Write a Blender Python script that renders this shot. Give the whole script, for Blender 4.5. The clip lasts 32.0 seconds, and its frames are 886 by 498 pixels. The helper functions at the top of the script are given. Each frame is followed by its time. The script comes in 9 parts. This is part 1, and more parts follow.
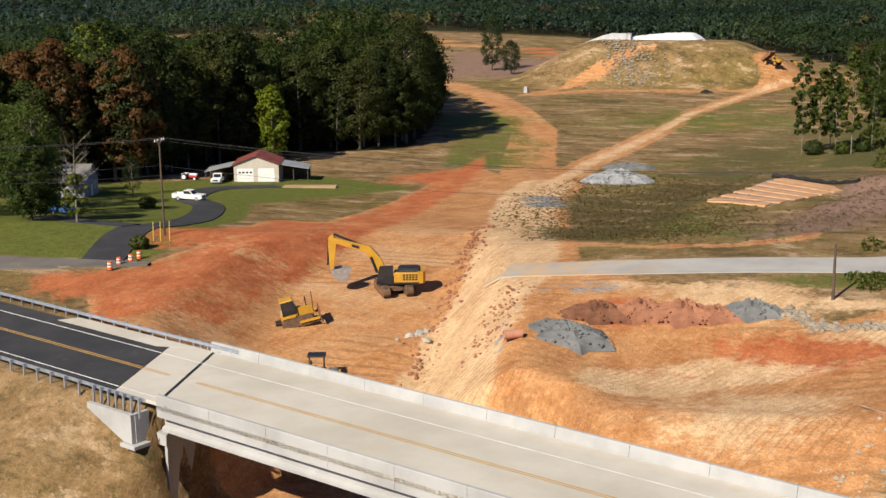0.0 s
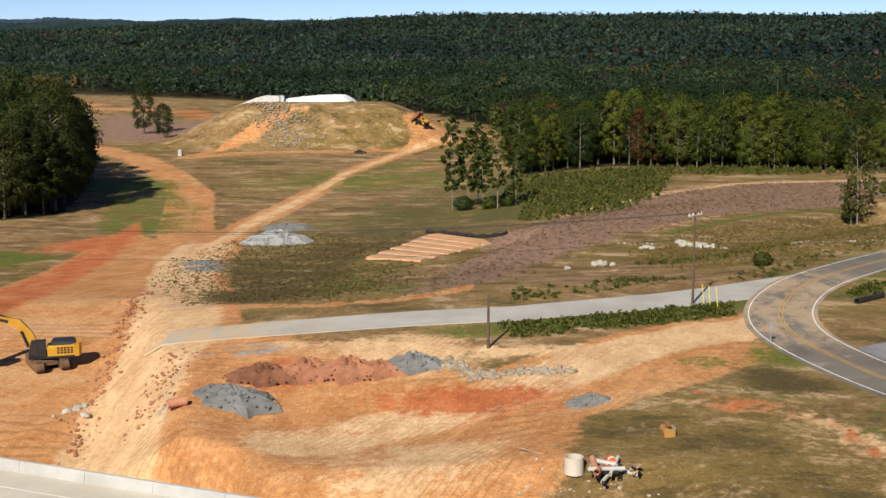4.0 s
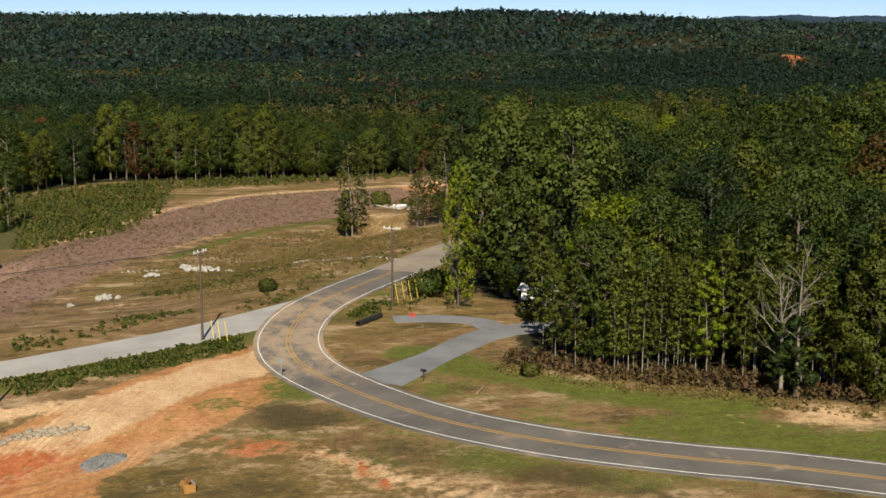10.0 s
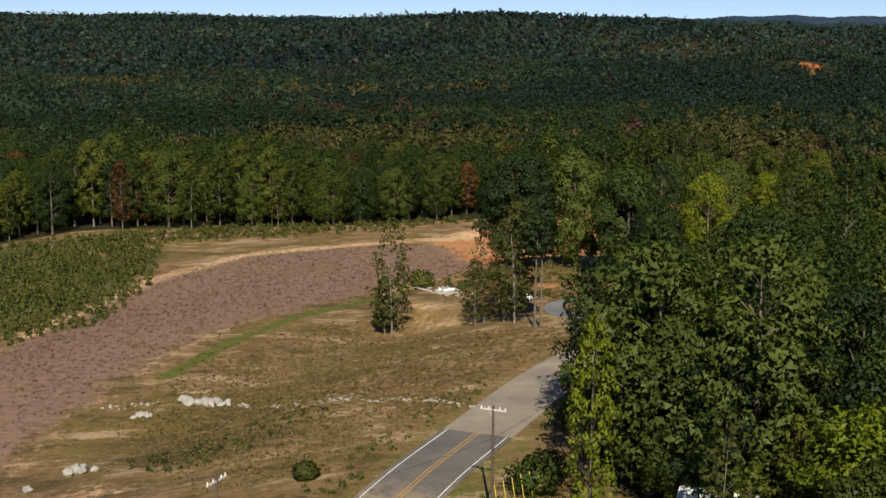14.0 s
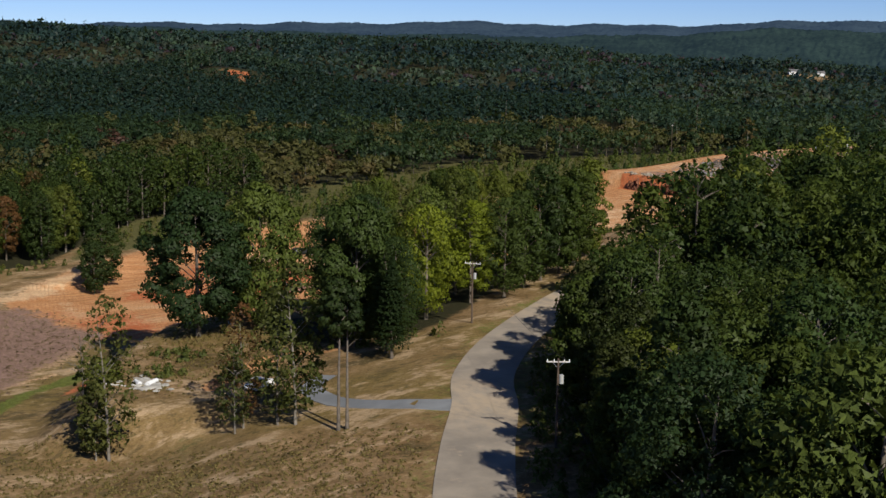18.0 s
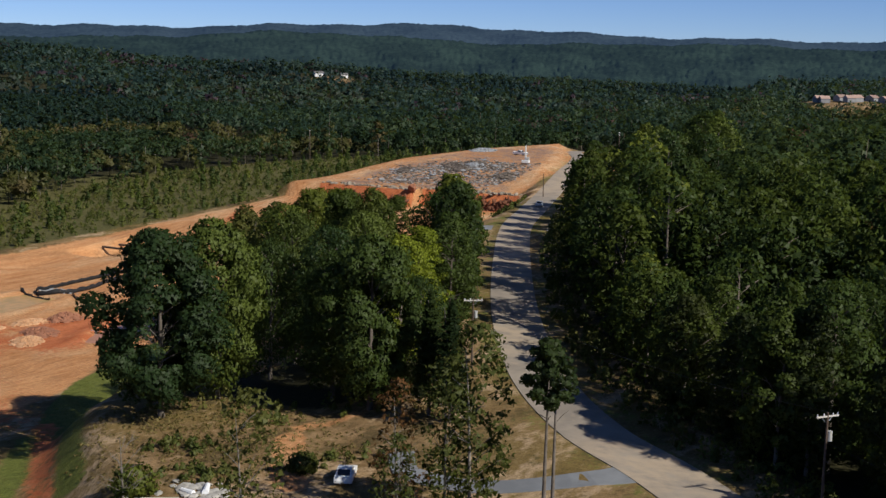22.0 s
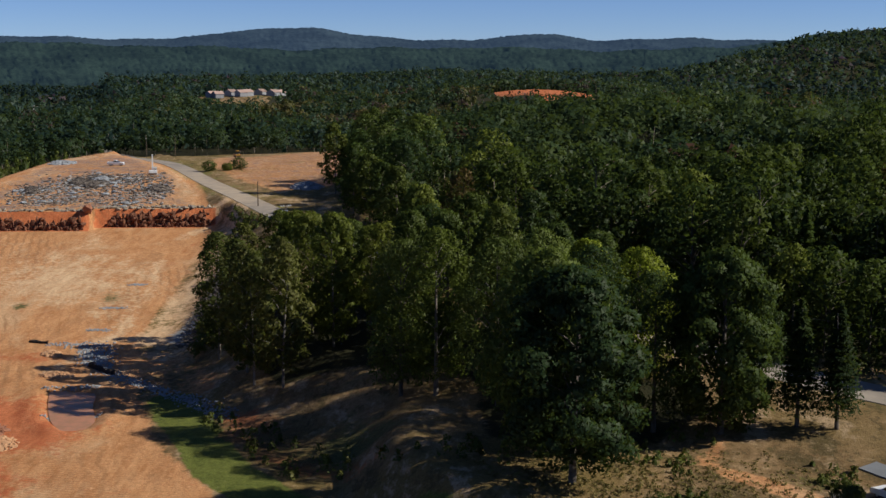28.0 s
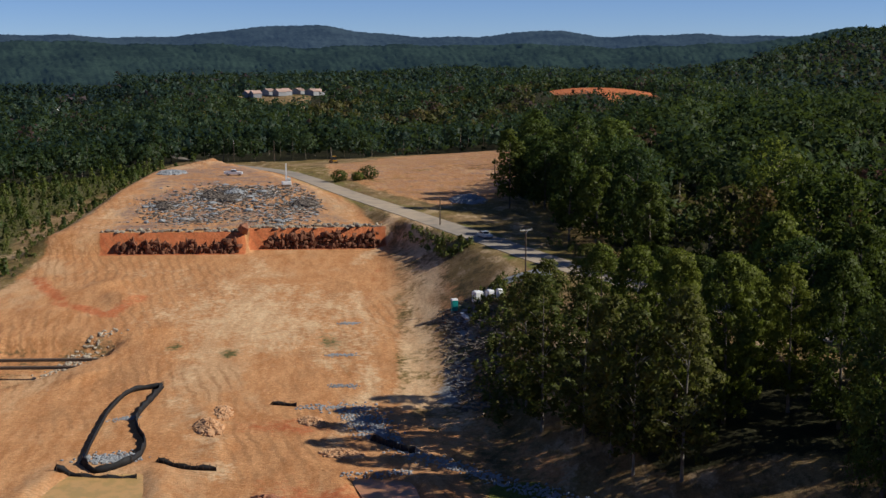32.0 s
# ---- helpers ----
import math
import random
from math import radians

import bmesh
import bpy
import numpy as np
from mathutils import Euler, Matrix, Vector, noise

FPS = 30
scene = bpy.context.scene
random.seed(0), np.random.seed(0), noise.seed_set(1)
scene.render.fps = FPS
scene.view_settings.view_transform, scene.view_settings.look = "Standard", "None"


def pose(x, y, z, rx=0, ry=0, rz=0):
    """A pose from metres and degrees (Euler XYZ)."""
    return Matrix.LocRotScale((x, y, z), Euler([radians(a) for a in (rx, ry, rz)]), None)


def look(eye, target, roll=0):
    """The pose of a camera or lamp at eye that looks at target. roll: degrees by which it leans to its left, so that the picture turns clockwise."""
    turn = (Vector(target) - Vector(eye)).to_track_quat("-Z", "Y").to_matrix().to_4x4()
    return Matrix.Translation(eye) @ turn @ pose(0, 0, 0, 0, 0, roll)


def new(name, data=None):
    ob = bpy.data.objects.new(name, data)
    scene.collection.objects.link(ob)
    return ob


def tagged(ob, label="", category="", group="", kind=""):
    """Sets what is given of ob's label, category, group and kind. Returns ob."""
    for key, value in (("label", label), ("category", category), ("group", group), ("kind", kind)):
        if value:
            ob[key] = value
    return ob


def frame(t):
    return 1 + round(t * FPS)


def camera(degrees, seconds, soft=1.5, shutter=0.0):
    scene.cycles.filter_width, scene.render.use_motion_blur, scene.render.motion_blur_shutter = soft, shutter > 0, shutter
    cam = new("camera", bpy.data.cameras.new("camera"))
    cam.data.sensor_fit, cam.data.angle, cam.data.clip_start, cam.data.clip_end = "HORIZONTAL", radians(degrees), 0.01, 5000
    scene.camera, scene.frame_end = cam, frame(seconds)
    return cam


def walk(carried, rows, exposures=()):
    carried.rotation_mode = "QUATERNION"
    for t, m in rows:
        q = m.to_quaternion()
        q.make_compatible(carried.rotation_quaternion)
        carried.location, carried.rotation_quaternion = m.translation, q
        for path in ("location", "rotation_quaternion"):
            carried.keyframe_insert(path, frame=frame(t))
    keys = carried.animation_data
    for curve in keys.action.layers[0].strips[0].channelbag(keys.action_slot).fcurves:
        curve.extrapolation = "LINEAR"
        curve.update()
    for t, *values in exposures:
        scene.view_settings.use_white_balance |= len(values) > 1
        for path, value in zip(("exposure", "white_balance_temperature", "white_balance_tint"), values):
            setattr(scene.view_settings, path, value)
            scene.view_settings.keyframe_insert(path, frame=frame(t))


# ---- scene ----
cam = camera(38.3, 32.0)
PATH = [
    (0, (0.00, -0.00, 30.00), (-45.46, 86.50, 8.76), -0.57),
    (0.5, (-0.00, 0.00, 30.00), (-43.39, 87.54, 8.70), -0.50),
    (1, (-0.00, 0.00, 30.00), (-41.88, 88.30, 8.83), -0.50),
    (1.5, (0.00, 0.00, 30.00), (-40.88, 89.19, 10.66), -0.47),
    (2, (0.00, 0.00, 30.00), (-40.09, 90.02, 13.01), -0.44),
    (2.5, (0.00, 0.00, 30.00), (-39.08, 90.54, 13.43), -0.39),
    (3, (0.00, 0.00, 30.00), (-32.78, 93.00, 13.38), -0.28),
    (3.5, (-0.00, 0.00, 30.00), (-27.21, 94.78, 13.35), -0.20),
    (4, (0.00, 0.00, 30.00), (-21.01, 96.33, 13.29), -0.16),
    (4.5, (0.00, 0.00, 30.00), (-15.98, 97.28, 13.24), -0.01),
    (6.5, (-0.00, -0.00, 30.00), (0.05, 98.56, 13.12), 0.11),
    (7, (-0.00, -0.00, 30.00), (3.51, 98.50, 13.09), 0.15),
    (7.5, (-0.00, -0.20, 30.03), (7.22, 98.10, 13.11), 0.25),
    (8, (0.00, -0.39, 30.07), (13.77, 97.21, 13.18), 0.27),
    (8.5, (-0.10, -0.36, 30.11), (16.74, 96.75, 13.20), 0.34),
    (9, (-0.30, -0.31, 30.31), (16.84, 96.73, 13.29), 0.45),
    (9.5, (-0.32, -0.23, 30.55), (16.86, 96.86, 13.89), 0.25),
    (10, (-0.30, 0.35, 34.24), (16.92, 97.41, 17.39), 0.03),
    (10.5, (-0.08, 1.55, 38.43), (17.18, 98.54, 21.27), -0.02),
    (11, (0.83, 6.39, 40.64), (18.00, 103.35, 23.25), -0.00),
    (11.5, (2.01, 13.32, 40.84), (19.28, 110.23, 23.27), -0.05),
    (12, (3.16, 21.51, 41.32), (20.43, 118.47, 23.94), -0.04),
    (12.5, (3.51, 29.70, 41.55), (20.73, 126.73, 24.58), -0.01),
    (13, (0.81, 36.98, 41.90), (18.01, 134.00, 24.84), 0.14),
    (13.5, (-0.81, 45.46, 42.07), (16.25, 142.50, 24.94), 0.20),
    (15.5, (-13.04, 77.82, 41.48), (18.06, 171.42, 24.98), 0.34),
    (16, (-17.89, 85.90, 41.23), (20.52, 176.76, 24.82), 0.52),
    (16.5, (-23.00, 93.52, 41.15), (23.63, 180.47, 24.83), 0.66),
    (17, (-26.87, 101.54, 41.28), (24.57, 185.73, 24.98), 0.70),
    (17.5, (-29.58, 109.77, 41.20), (27.53, 190.25, 25.00), 0.69),
    (18, (-30.45, 117.95, 41.13), (30.71, 195.39, 24.92), 0.73),
    (18.5, (-30.03, 126.56, 40.94), (34.87, 200.90, 24.76), 0.69),
    (19, (-29.61, 135.36, 40.86), (38.77, 206.53, 24.76), 0.86),
    (19.5, (-30.07, 144.29, 40.71), (41.33, 212.47, 24.78), 0.94),
    (20, (-32.43, 153.26, 40.61), (41.15, 219.14, 24.93), 1.12),
    (20.5, (-37.68, 160.99, 40.41), (39.19, 223.07, 25.01), 1.08),
    (21, (-44.11, 168.99, 40.39), (37.16, 225.19, 25.02), 1.08),
    (21.5, (-50.04, 177.99, 40.29), (33.73, 230.40, 24.90), 1.10),
    (22, (-55.15, 186.85, 40.28), (31.65, 234.05, 24.85), 1.21),
    (22.5, (-58.68, 195.75, 40.36), (30.17, 238.94, 24.89), 1.04),
    (23, (-60.75, 204.41, 40.43), (31.74, 239.13, 24.98), 0.79),
    (23.5, (-62.69, 213.42, 40.31), (32.25, 240.83, 24.97), 0.80),
    (24, (-64.33, 222.09, 40.34), (32.08, 243.78, 25.03), 0.81),
    (24.5, (-65.20, 231.45, 40.35), (32.16, 248.40, 25.06), 0.66),
    (26.5, (-66.72, 270.64, 40.22), (32.12, 271.95, 25.08), 0.16),
    (27, (-67.07, 280.80, 39.89), (31.76, 278.42, 24.82), -0.00),
    (27.5, (-67.07, 291.62, 39.94), (31.68, 287.01, 24.86), 0.22),
    (28, (-66.32, 302.73, 39.71), (32.39, 297.14, 24.67), 0.10),
    (28.5, (-65.16, 313.42, 39.73), (33.51, 307.74, 24.55), -0.00),
    (29, (-63.17, 323.03, 39.65), (35.51, 317.55, 24.42), -0.10),
    (29.5, (-59.59, 331.19, 39.45), (39.03, 325.02, 24.11), -0.21),
    (30, (-53.20, 336.78, 39.40), (45.40, 330.58, 23.95), -0.23),
    (30.5, (-44.90, 338.08, 39.78), (53.70, 331.99, 24.28), -0.35),
    (31, (-36.82, 340.19, 39.94), (61.81, 333.92, 24.67), -0.07),
    (31.5, (-29.66, 345.85, 39.72), (68.98, 339.48, 24.53), -0.19),
    (32, (-21.74, 350.58, 39.68), (76.89, 344.30, 24.43), -0.13),
]
EXPOSURES = [(0, 0.5, 6600, 10), (4, 0.5, 6700, 8), (9, 0.48, 7000, 6), (13, 0.4, 6800, 8), (16, 0.22, 6350, 9), (23, 0.15, 6000, 10), (32, 0.15, 6050, 9)]
walk(cam, [(t, look(eye, target, roll)) for t, eye, target, roll in PATH], EXPOSURES)

# ---- daylight ----
SUN_FROM = Vector((-0.12, -0.79, 0.60)).normalized()
world = bpy.data.worlds.new("sky")
scene.world = world
world.use_nodes = True
wn = world.node_tree
sky = wn.nodes.new("ShaderNodeTexSky")
sky.sky_type, sky.sun_disc = "NISHITA", False
sky.sun_elevation = math.asin(SUN_FROM.z)
sky.sun_rotation = math.atan2(SUN_FROM.x, SUN_FROM.y)
sky.altitude, sky.air_density, sky.dust_density, sky.ozone_density = 5000, 1.0, 0.1, 3.0
tint = wn.nodes.new("ShaderNodeMix")
tint.data_type, tint.blend_type = "RGBA", "MULTIPLY"
tint.inputs[0].default_value, tint.inputs[7].default_value = 1.0, (0.76, 0.82, 1.02, 1)
wn.links.new(sky.outputs[0], tint.inputs[6])
wn.links.new(tint.outputs[2], wn.nodes["Background"].inputs[0])
wn.nodes["Background"].inputs[1].default_value = 0.072
sun = new("sun", bpy.data.lights.new("sun", "SUN"))
sun.data.energy, sun.data.angle, sun.data.color = 4.8, radians(0.53), (1.0, 0.91, 0.76)
sun.matrix_world = look(SUN_FROM * 500, (0, 0, 0))

# ---- materials ----


def node(tree, kind, **inputs):
    n = tree.nodes.new(kind)
    for key, value in inputs.items():
        sock = n.inputs[int(key[1:])] if key[0] == "i" and key[1:].isdigit() else n.inputs[key.replace("_", " ")]
        if isinstance(value, bpy.types.NodeSocket):
            tree.links.new(value, sock)
        else:
            sock.default_value = value
    return n


def rgba(c):
    return (c[0], c[1], c[2], 1.0)


def mixed(tree, fac, a, b, blend="MIX"):
    n = tree.nodes.new("ShaderNodeMix")
    n.data_type, n.blend_type = "RGBA", blend
    for sock, value in ((n.inputs[0], fac), (n.inputs[6], a), (n.inputs[7], b)):
        if isinstance(value, bpy.types.NodeSocket):
            tree.links.new(value, sock)
        else:
            sock.default_value = rgba(value) if isinstance(value, tuple) else value
    return n.outputs[2]


def calc(tree, op, a, b=0.0, c=0.0):
    n = tree.nodes.new("ShaderNodeMath")
    n.operation = op
    for sock, value in zip(n.inputs, (a, b, c)):
        if isinstance(value, bpy.types.NodeSocket):
            tree.links.new(value, sock)
        else:
            sock.default_value = value
    return n.outputs[0]


def grain(tree, where, scale, detail=4.0, rough=0.6):
    return node(tree, "ShaderNodeTexNoise", Vector=where, Scale=scale, Detail=detail, Roughness=rough).outputs[0]


def ramp(tree, fac, lo, hi):
    n = node(tree, "ShaderNodeMapRange", Value=fac)
    n.interpolation_type = "SMOOTHSTEP"
    n.inputs[1].default_value, n.inputs[2].default_value = lo, hi
    return n.outputs[0]


def begin(name):
    m = bpy.data.materials.new(name)
    m.use_nodes = True
    t = m.node_tree
    shader = t.nodes["Principled BSDF"]
    return m, t, shader


def surface(name, dark, light, scale=1.0, rough=0.85, metal=0.0, bump=0.3, fine=8.0, vary=0.0, stain=None, spec=0.3, coords="Object"):
    """A surface whose colour drifts between two tones at two scales, with relief, and a tone of its own for each object."""
    m, t, sh = begin(name)
    where = node(t, "ShaderNodeTexCoord").outputs[coords]
    big = ramp(t, grain(t, where, scale, 3), 0.3, 0.7)
    small = grain(t, where, scale * fine, 5, 0.7)
    col = mixed(t, calc(t, "ADD", calc(t, "MULTIPLY", big, 0.6), calc(t, "MULTIPLY", small, 0.4)), dark, light)
    if stain:
        col = mixed(t, calc(t, "MULTIPLY", ramp(t, grain(t, where, scale * 2.7, 6, 0.75), 0.55, 0.75), 0.7), col, stain)
    if vary:
        rnd = node(t, "ShaderNodeObjectInfo").outputs["Random"]
        gain = calc(t, "ADD", calc(t, "MULTIPLY", rnd, 2 * vary), 1 - vary)
        col = mixed(t, 1.0, col, node(t, "ShaderNodeCombineColor", i0=gain, i1=gain, i2=gain).outputs[0], "MULTIPLY")
    t.links.new(col, sh.inputs["Base Color"])
    sh.inputs["Roughness"].default_value, sh.inputs["Metallic"].default_value = rough, metal
    sh.inputs["Specular IOR Level"].default_value = spec
    if bump:
        b = node(t, "ShaderNodeBump", Strength=bump, Distance=0.05, Height=small)
        t.links.new(b.outputs[0], sh.inputs["Normal"])
    return m


def ground_material():
    m, t, sh = begin("ground_cover")
    where = node(t, "ShaderNodeTexCoord").outputs["Object"]
    n_wide = grain(t, where, 0.018, 3)
    n_mid = grain(t, where, 0.12, 5, 0.65)
    n_small = grain(t, where, 0.9, 5, 0.7)
    n_fine = grain(t, where, 5.0, 4, 0.7)
    tuft = calc(t, "ADD", calc(t, "MULTIPLY", n_small, 0.55), calc(t, "MULTIPLY", n_fine, 0.45))
    edge = calc(t, "ADD", calc(t, "MULTIPLY", n_mid, 0.5), calc(t, "MULTIPLY", n_small, 0.5))
    edge = calc(t, "MULTIPLY", calc(t, "SUBTRACT", edge, 0.5), 1.9)
    mixn = ramp(t, calc(t, "ADD", calc(t, "MULTIPLY", n_mid, 0.6), calc(t, "MULTIPLY", n_small, 0.4)), 0.35, 0.65)
    ruts = grain(t, node(t, "ShaderNodeMapping", Vector=where, Scale=(1.0, 0.4, 1.0), Rotation=(0, 0, 0.35)).outputs[0], 0.4, 6, 0.72)
    across = grain(t, node(t, "ShaderNodeMapping", Vector=where, Scale=(0.2, 1.0, 1.0), Rotation=(0, 0, 0.15), Location=(3, 1, 0)).outputs[0], 0.45, 6, 0.72)
    east = ramp(t, node(t, "ShaderNodeSeparateXYZ", Vector=where).outputs[0], 30.0, 90.0)
    ruts = mixed(t, calc(t, "MULTIPLY", calc(t, "ADD", calc(t, "MULTIPLY", east, 0.75), calc(t, "MULTIPLY", ramp(t, grain(t, where, 0.03, 3), 0.44, 0.56), 0.25)), 1.0), ruts, across)
    col = mixed(t, mixn, (0.148, 0.092, 0.039), (0.29, 0.188, 0.094))
    col = mixed(t, ramp(t, n_wide, 0.42, 0.62), col, mixed(t, tuft, (0.122, 0.089, 0.027), (0.21, 0.147, 0.052)))
    streak = grain(t, node(t, "ShaderNodeMapping", Vector=where, Scale=(0.5, 1.0, 1.0), Rotation=(0, 0, 0.6)).outputs[0], 0.16, 7, 0.75)
    col = mixed(t, calc(t, "MULTIPLY", ramp(t, streak, 0.52, 0.62), 0.85), col, (0.42, 0.30, 0.18))
    col = mixed(t, calc(t, "MULTIPLY", ramp(t, streak, 0.48, 0.38), 0.8), col, (0.075, 0.058, 0.024))
    patchy = grain(t, where, 0.42, 6, 0.78)
    col = mixed(t, calc(t, "MULTIPLY", ramp(t, patchy, 0.54, 0.66), 0.7), col, (0.33, 0.235, 0.13))
    col = mixed(t, calc(t, "MULTIPLY", ramp(t, patchy, 0.45, 0.34), 0.7), col, (0.07, 0.062, 0.022))
    drift = grain(t, node(t, "ShaderNodeMapping", Vector=where, Scale=(0.45, 1.0, 1.0), Rotation=(0, 0, -0.3), Location=(7, 3, 0)).outputs[0], 0.07, 7, 0.7)
    clods = grain(t, where, 0.55, 6, 0.75)
    crumbs = grain(t, where, 1.7, 6, 0.8)
    lanes = node(t, "ShaderNodeTexWave", Vector=node(t, "ShaderNodeMapping", Vector=where, Rotation=(0, 0, 1.35)).outputs[0], Scale=0.16, Distortion=9.0, Detail=4.0, Detail_Scale=0.35, Detail_Roughness=0.7).outputs["Fac"]
    lanes = calc(t, "MULTIPLY", ramp(t, lanes, 0.62, 0.9), ramp(t, grain(t, where, 0.05, 3), 0.42, 0.6))
    tread = node(t, "ShaderNodeTexWave", Vector=node(t, "ShaderNodeMapping", Vector=where, Rotation=(0, 0, 0.36)).outputs[0], Scale=0.42, Distortion=5.0, Detail=3.0, Detail_Scale=0.25, Detail_Roughness=0.6).outputs["Fac"]
    tread = calc(t, "MULTIPLY", ramp(t, tread, 0.80, 0.97), ramp(t, grain(t, where, 0.09, 3), 0.46, 0.6))
    tones = {
        "zone_a": (((0.38, 0.165, 0.062), (0.55, 0.29, 0.13)), ((0.065, 0.082, 0.016), (0.155, 0.165, 0.036)), ((0.48, 0.295, 0.155), (0.66, 0.465, 0.275))),
        "zone_b": (((0.34, 0.095, 0.035), (0.50, 0.17, 0.07)), ((0.15, 0.092, 0.066), (0.31, 0.20, 0.15)), ((0.14, 0.145, 0.145), (0.33, 0.33, 0.32))),
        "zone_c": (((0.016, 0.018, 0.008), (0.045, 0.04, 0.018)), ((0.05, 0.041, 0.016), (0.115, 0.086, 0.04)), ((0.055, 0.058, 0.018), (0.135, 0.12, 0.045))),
    }
    for name, some in tones.items():
        att = node(t, "ShaderNodeAttribute")
        att.attribute_name = name
        split = node(t, "ShaderNodeSeparateColor", Color=att.outputs["Color"])
        for k, (dark, light) in enumerate(some):
            fac = ramp(t, calc(t, "ADD", split.outputs[k], edge), 0.35, 0.65)
            fac = calc(t, "MULTIPLY", fac, ramp(t, split.outputs[k], 0.0, 0.12))
            pick = ruts if (name, k) in (("zone_a", 0), ("zone_b", 0), ("zone_a", 2)) else tuft
            tone = mixed(t, ramp(t, pick, 0.3, 0.7), dark, light)
            if (name, k) == ("zone_a", 0):
                tone = mixed(t, calc(t, "MULTIPLY", ramp(t, drift, 0.50, 0.66), 0.55), tone, (0.54, 0.37, 0.21))
                tone = mixed(t, calc(t, "MULTIPLY", ramp(t, drift, 0.46, 0.32), 0.5), tone, (0.30, 0.16, 0.075))
                tone = mixed(t, calc(t, "MULTIPLY", ramp(t, clods, 0.60, 0.72), 0.45), tone, (0.24, 0.12, 0.06))
                tone = mixed(t, calc(t, "MULTIPLY", lanes, 0.55), tone, (0.27, 0.135, 0.06))
                tone = mixed(t, calc(t, "MULTIPLY", ramp(t, crumbs, 0.56, 0.70), 0.5), tone, (0.60, 0.40, 0.23))
                tone = mixed(t, calc(t, "MULTIPLY", ramp(t, crumbs, 0.42, 0.30), 0.5), tone, (0.22, 0.11, 0.055))
            if (name, k) in (("zone_a", 0), ("zone_b", 0), ("zone_a", 2)):
                tone = mixed(t, calc(t, "MULTIPLY", tread, 0.4), tone, (0.26, 0.125, 0.055))
            col = mixed(t, fac, col, tone)
    specks = ramp(t, grain(t, where, 2.3, 2, 0.5), 0.68, 0.76)
    col = mixed(t, calc(t, "MULTIPLY", specks, 0.25), col, (0.42, 0.34, 0.25))
    gain = calc(t, "MULTIPLY", calc(t, "ADD", calc(t, "MULTIPLY", n_fine, 1.1), 0.46), calc(t, "ADD", calc(t, "MULTIPLY", crumbs, 1.3), 0.37))
    col = mixed(t, 1.0, col, node(t, "ShaderNodeCombineColor", i0=gain, i1=gain, i2=gain).outputs[0], "MULTIPLY")
    t.links.new(col, sh.inputs["Base Color"])
    sh.inputs["Roughness"].default_value = 0.95
    sh.inputs["Specular IOR Level"].default_value = 0.1
    high = calc(t, "ADD", calc(t, "MULTIPLY", n_small, 0.8), calc(t, "MULTIPLY", n_fine, 0.55))
    b = node(t, "ShaderNodeBump", Strength=0.7, Distance=0.28, Height=high)
    t.links.new(b.outputs[0], sh.inputs["Normal"])
    return m


def leaf_material(name, stops, attribute="", clumps=0.9, deep=0.8):
    """Leaves that take their tone from the tree they belong to."""
    m, t, sh = begin(name)
    if attribute:
        att = node(t, "ShaderNodeAttribute")
        att.attribute_name = attribute
        pick = att.outputs["Fac"]
    else:
        pick = node(t, "ShaderNodeObjectInfo").outputs["Random"]
    n = t.nodes.new("ShaderNodeValToRGB")
    n.color_ramp.interpolation = "LINEAR"
    while len(n.color_ramp.elements) < len(stops):
        n.color_ramp.elements.new(0.5)
    for e, (at, c) in zip(n.color_ramp.elements, stops):
        e.position, e.color = at, rgba(c)
    t.links.new(pick, n.inputs[0])
    isl = node(t, "ShaderNodeNewGeometry").outputs["Random Per Island"]
    where = node(t, "ShaderNodeTexCoord").outputs["Object"]
    clump = grain(t, where, clumps, 4, 0.75)
    gain = calc(t, "MULTIPLY", calc(t, "ADD", calc(t, "MULTIPLY", isl, 0.36), 0.82), calc(t, "ADD", calc(t, "MULTIPLY", clump, deep), 1.0 - deep / 2))
    col = mixed(t, 1.0, n.outputs[0], node(t, "ShaderNodeCombineColor", i0=gain, i1=gain, i2=calc(t, "MULTIPLY", gain, 0.85)).outputs[0], "MULTIPLY")
    t.nodes.remove(sh)
    b = node(t, "ShaderNodeBump", Strength=0.7, Distance=0.6, Height=clump)
    d = node(t, "ShaderNodeBsdfDiffuse", Color=col, Normal=b.outputs[0])
    tr = node(t, "ShaderNodeBsdfTranslucent", Color=mixed(t, 0.5, col, (0.12, 0.16, 0.02)))
    gl = node(t, "ShaderNodeBsdfGlossy", Roughness=0.55, Color=(0.5, 0.5, 0.45, 1))
    a = node(t, "ShaderNodeMixShader", i0=0.34, i1=d.outputs[0], i2=tr.outputs[0])
    c = node(t, "ShaderNodeMixShader", i0=0.02, i1=a.outputs[0], i2=gl.outputs[0])
    t.links.new(c.outputs[0], t.nodes["Material Output"].inputs[0])
    return m


GREENS = [(0.0, (0.026, 0.037, 0.010)), (0.3, (0.040, 0.053, 0.010)), (0.55, (0.056, 0.065, 0.011)), (0.78, (0.080, 0.082, 0.013)), (0.97, (0.115, 0.115, 0.016)), (0.988, (0.080, 0.055, 0.020)), (1.0, (0.115, 0.050, 0.022))]
GREENS = [(at, (c[0] * 1.08, c[1] * 1.27, c[2] * 1.55)) if at < 0.98 else (at, c) for at, c in GREENS]
# far leaf tones: darker greens, with some distance haze painted in as blue
HAZED_GREENS = [(at, (c[0] * 0.62, c[1] * 0.72, c[2] * 1.0 + 0.008)) for at, c in GREENS]
OAK_GREENS = [(at, (c[0] * 0.86, c[1] * 0.95, c[2] * 1.1 + 0.002)) for at, c in GREENS[:5]]
PINES = [(0.0, (0.017, 0.031, 0.012)), (1.0, (0.034, 0.052, 0.016))]
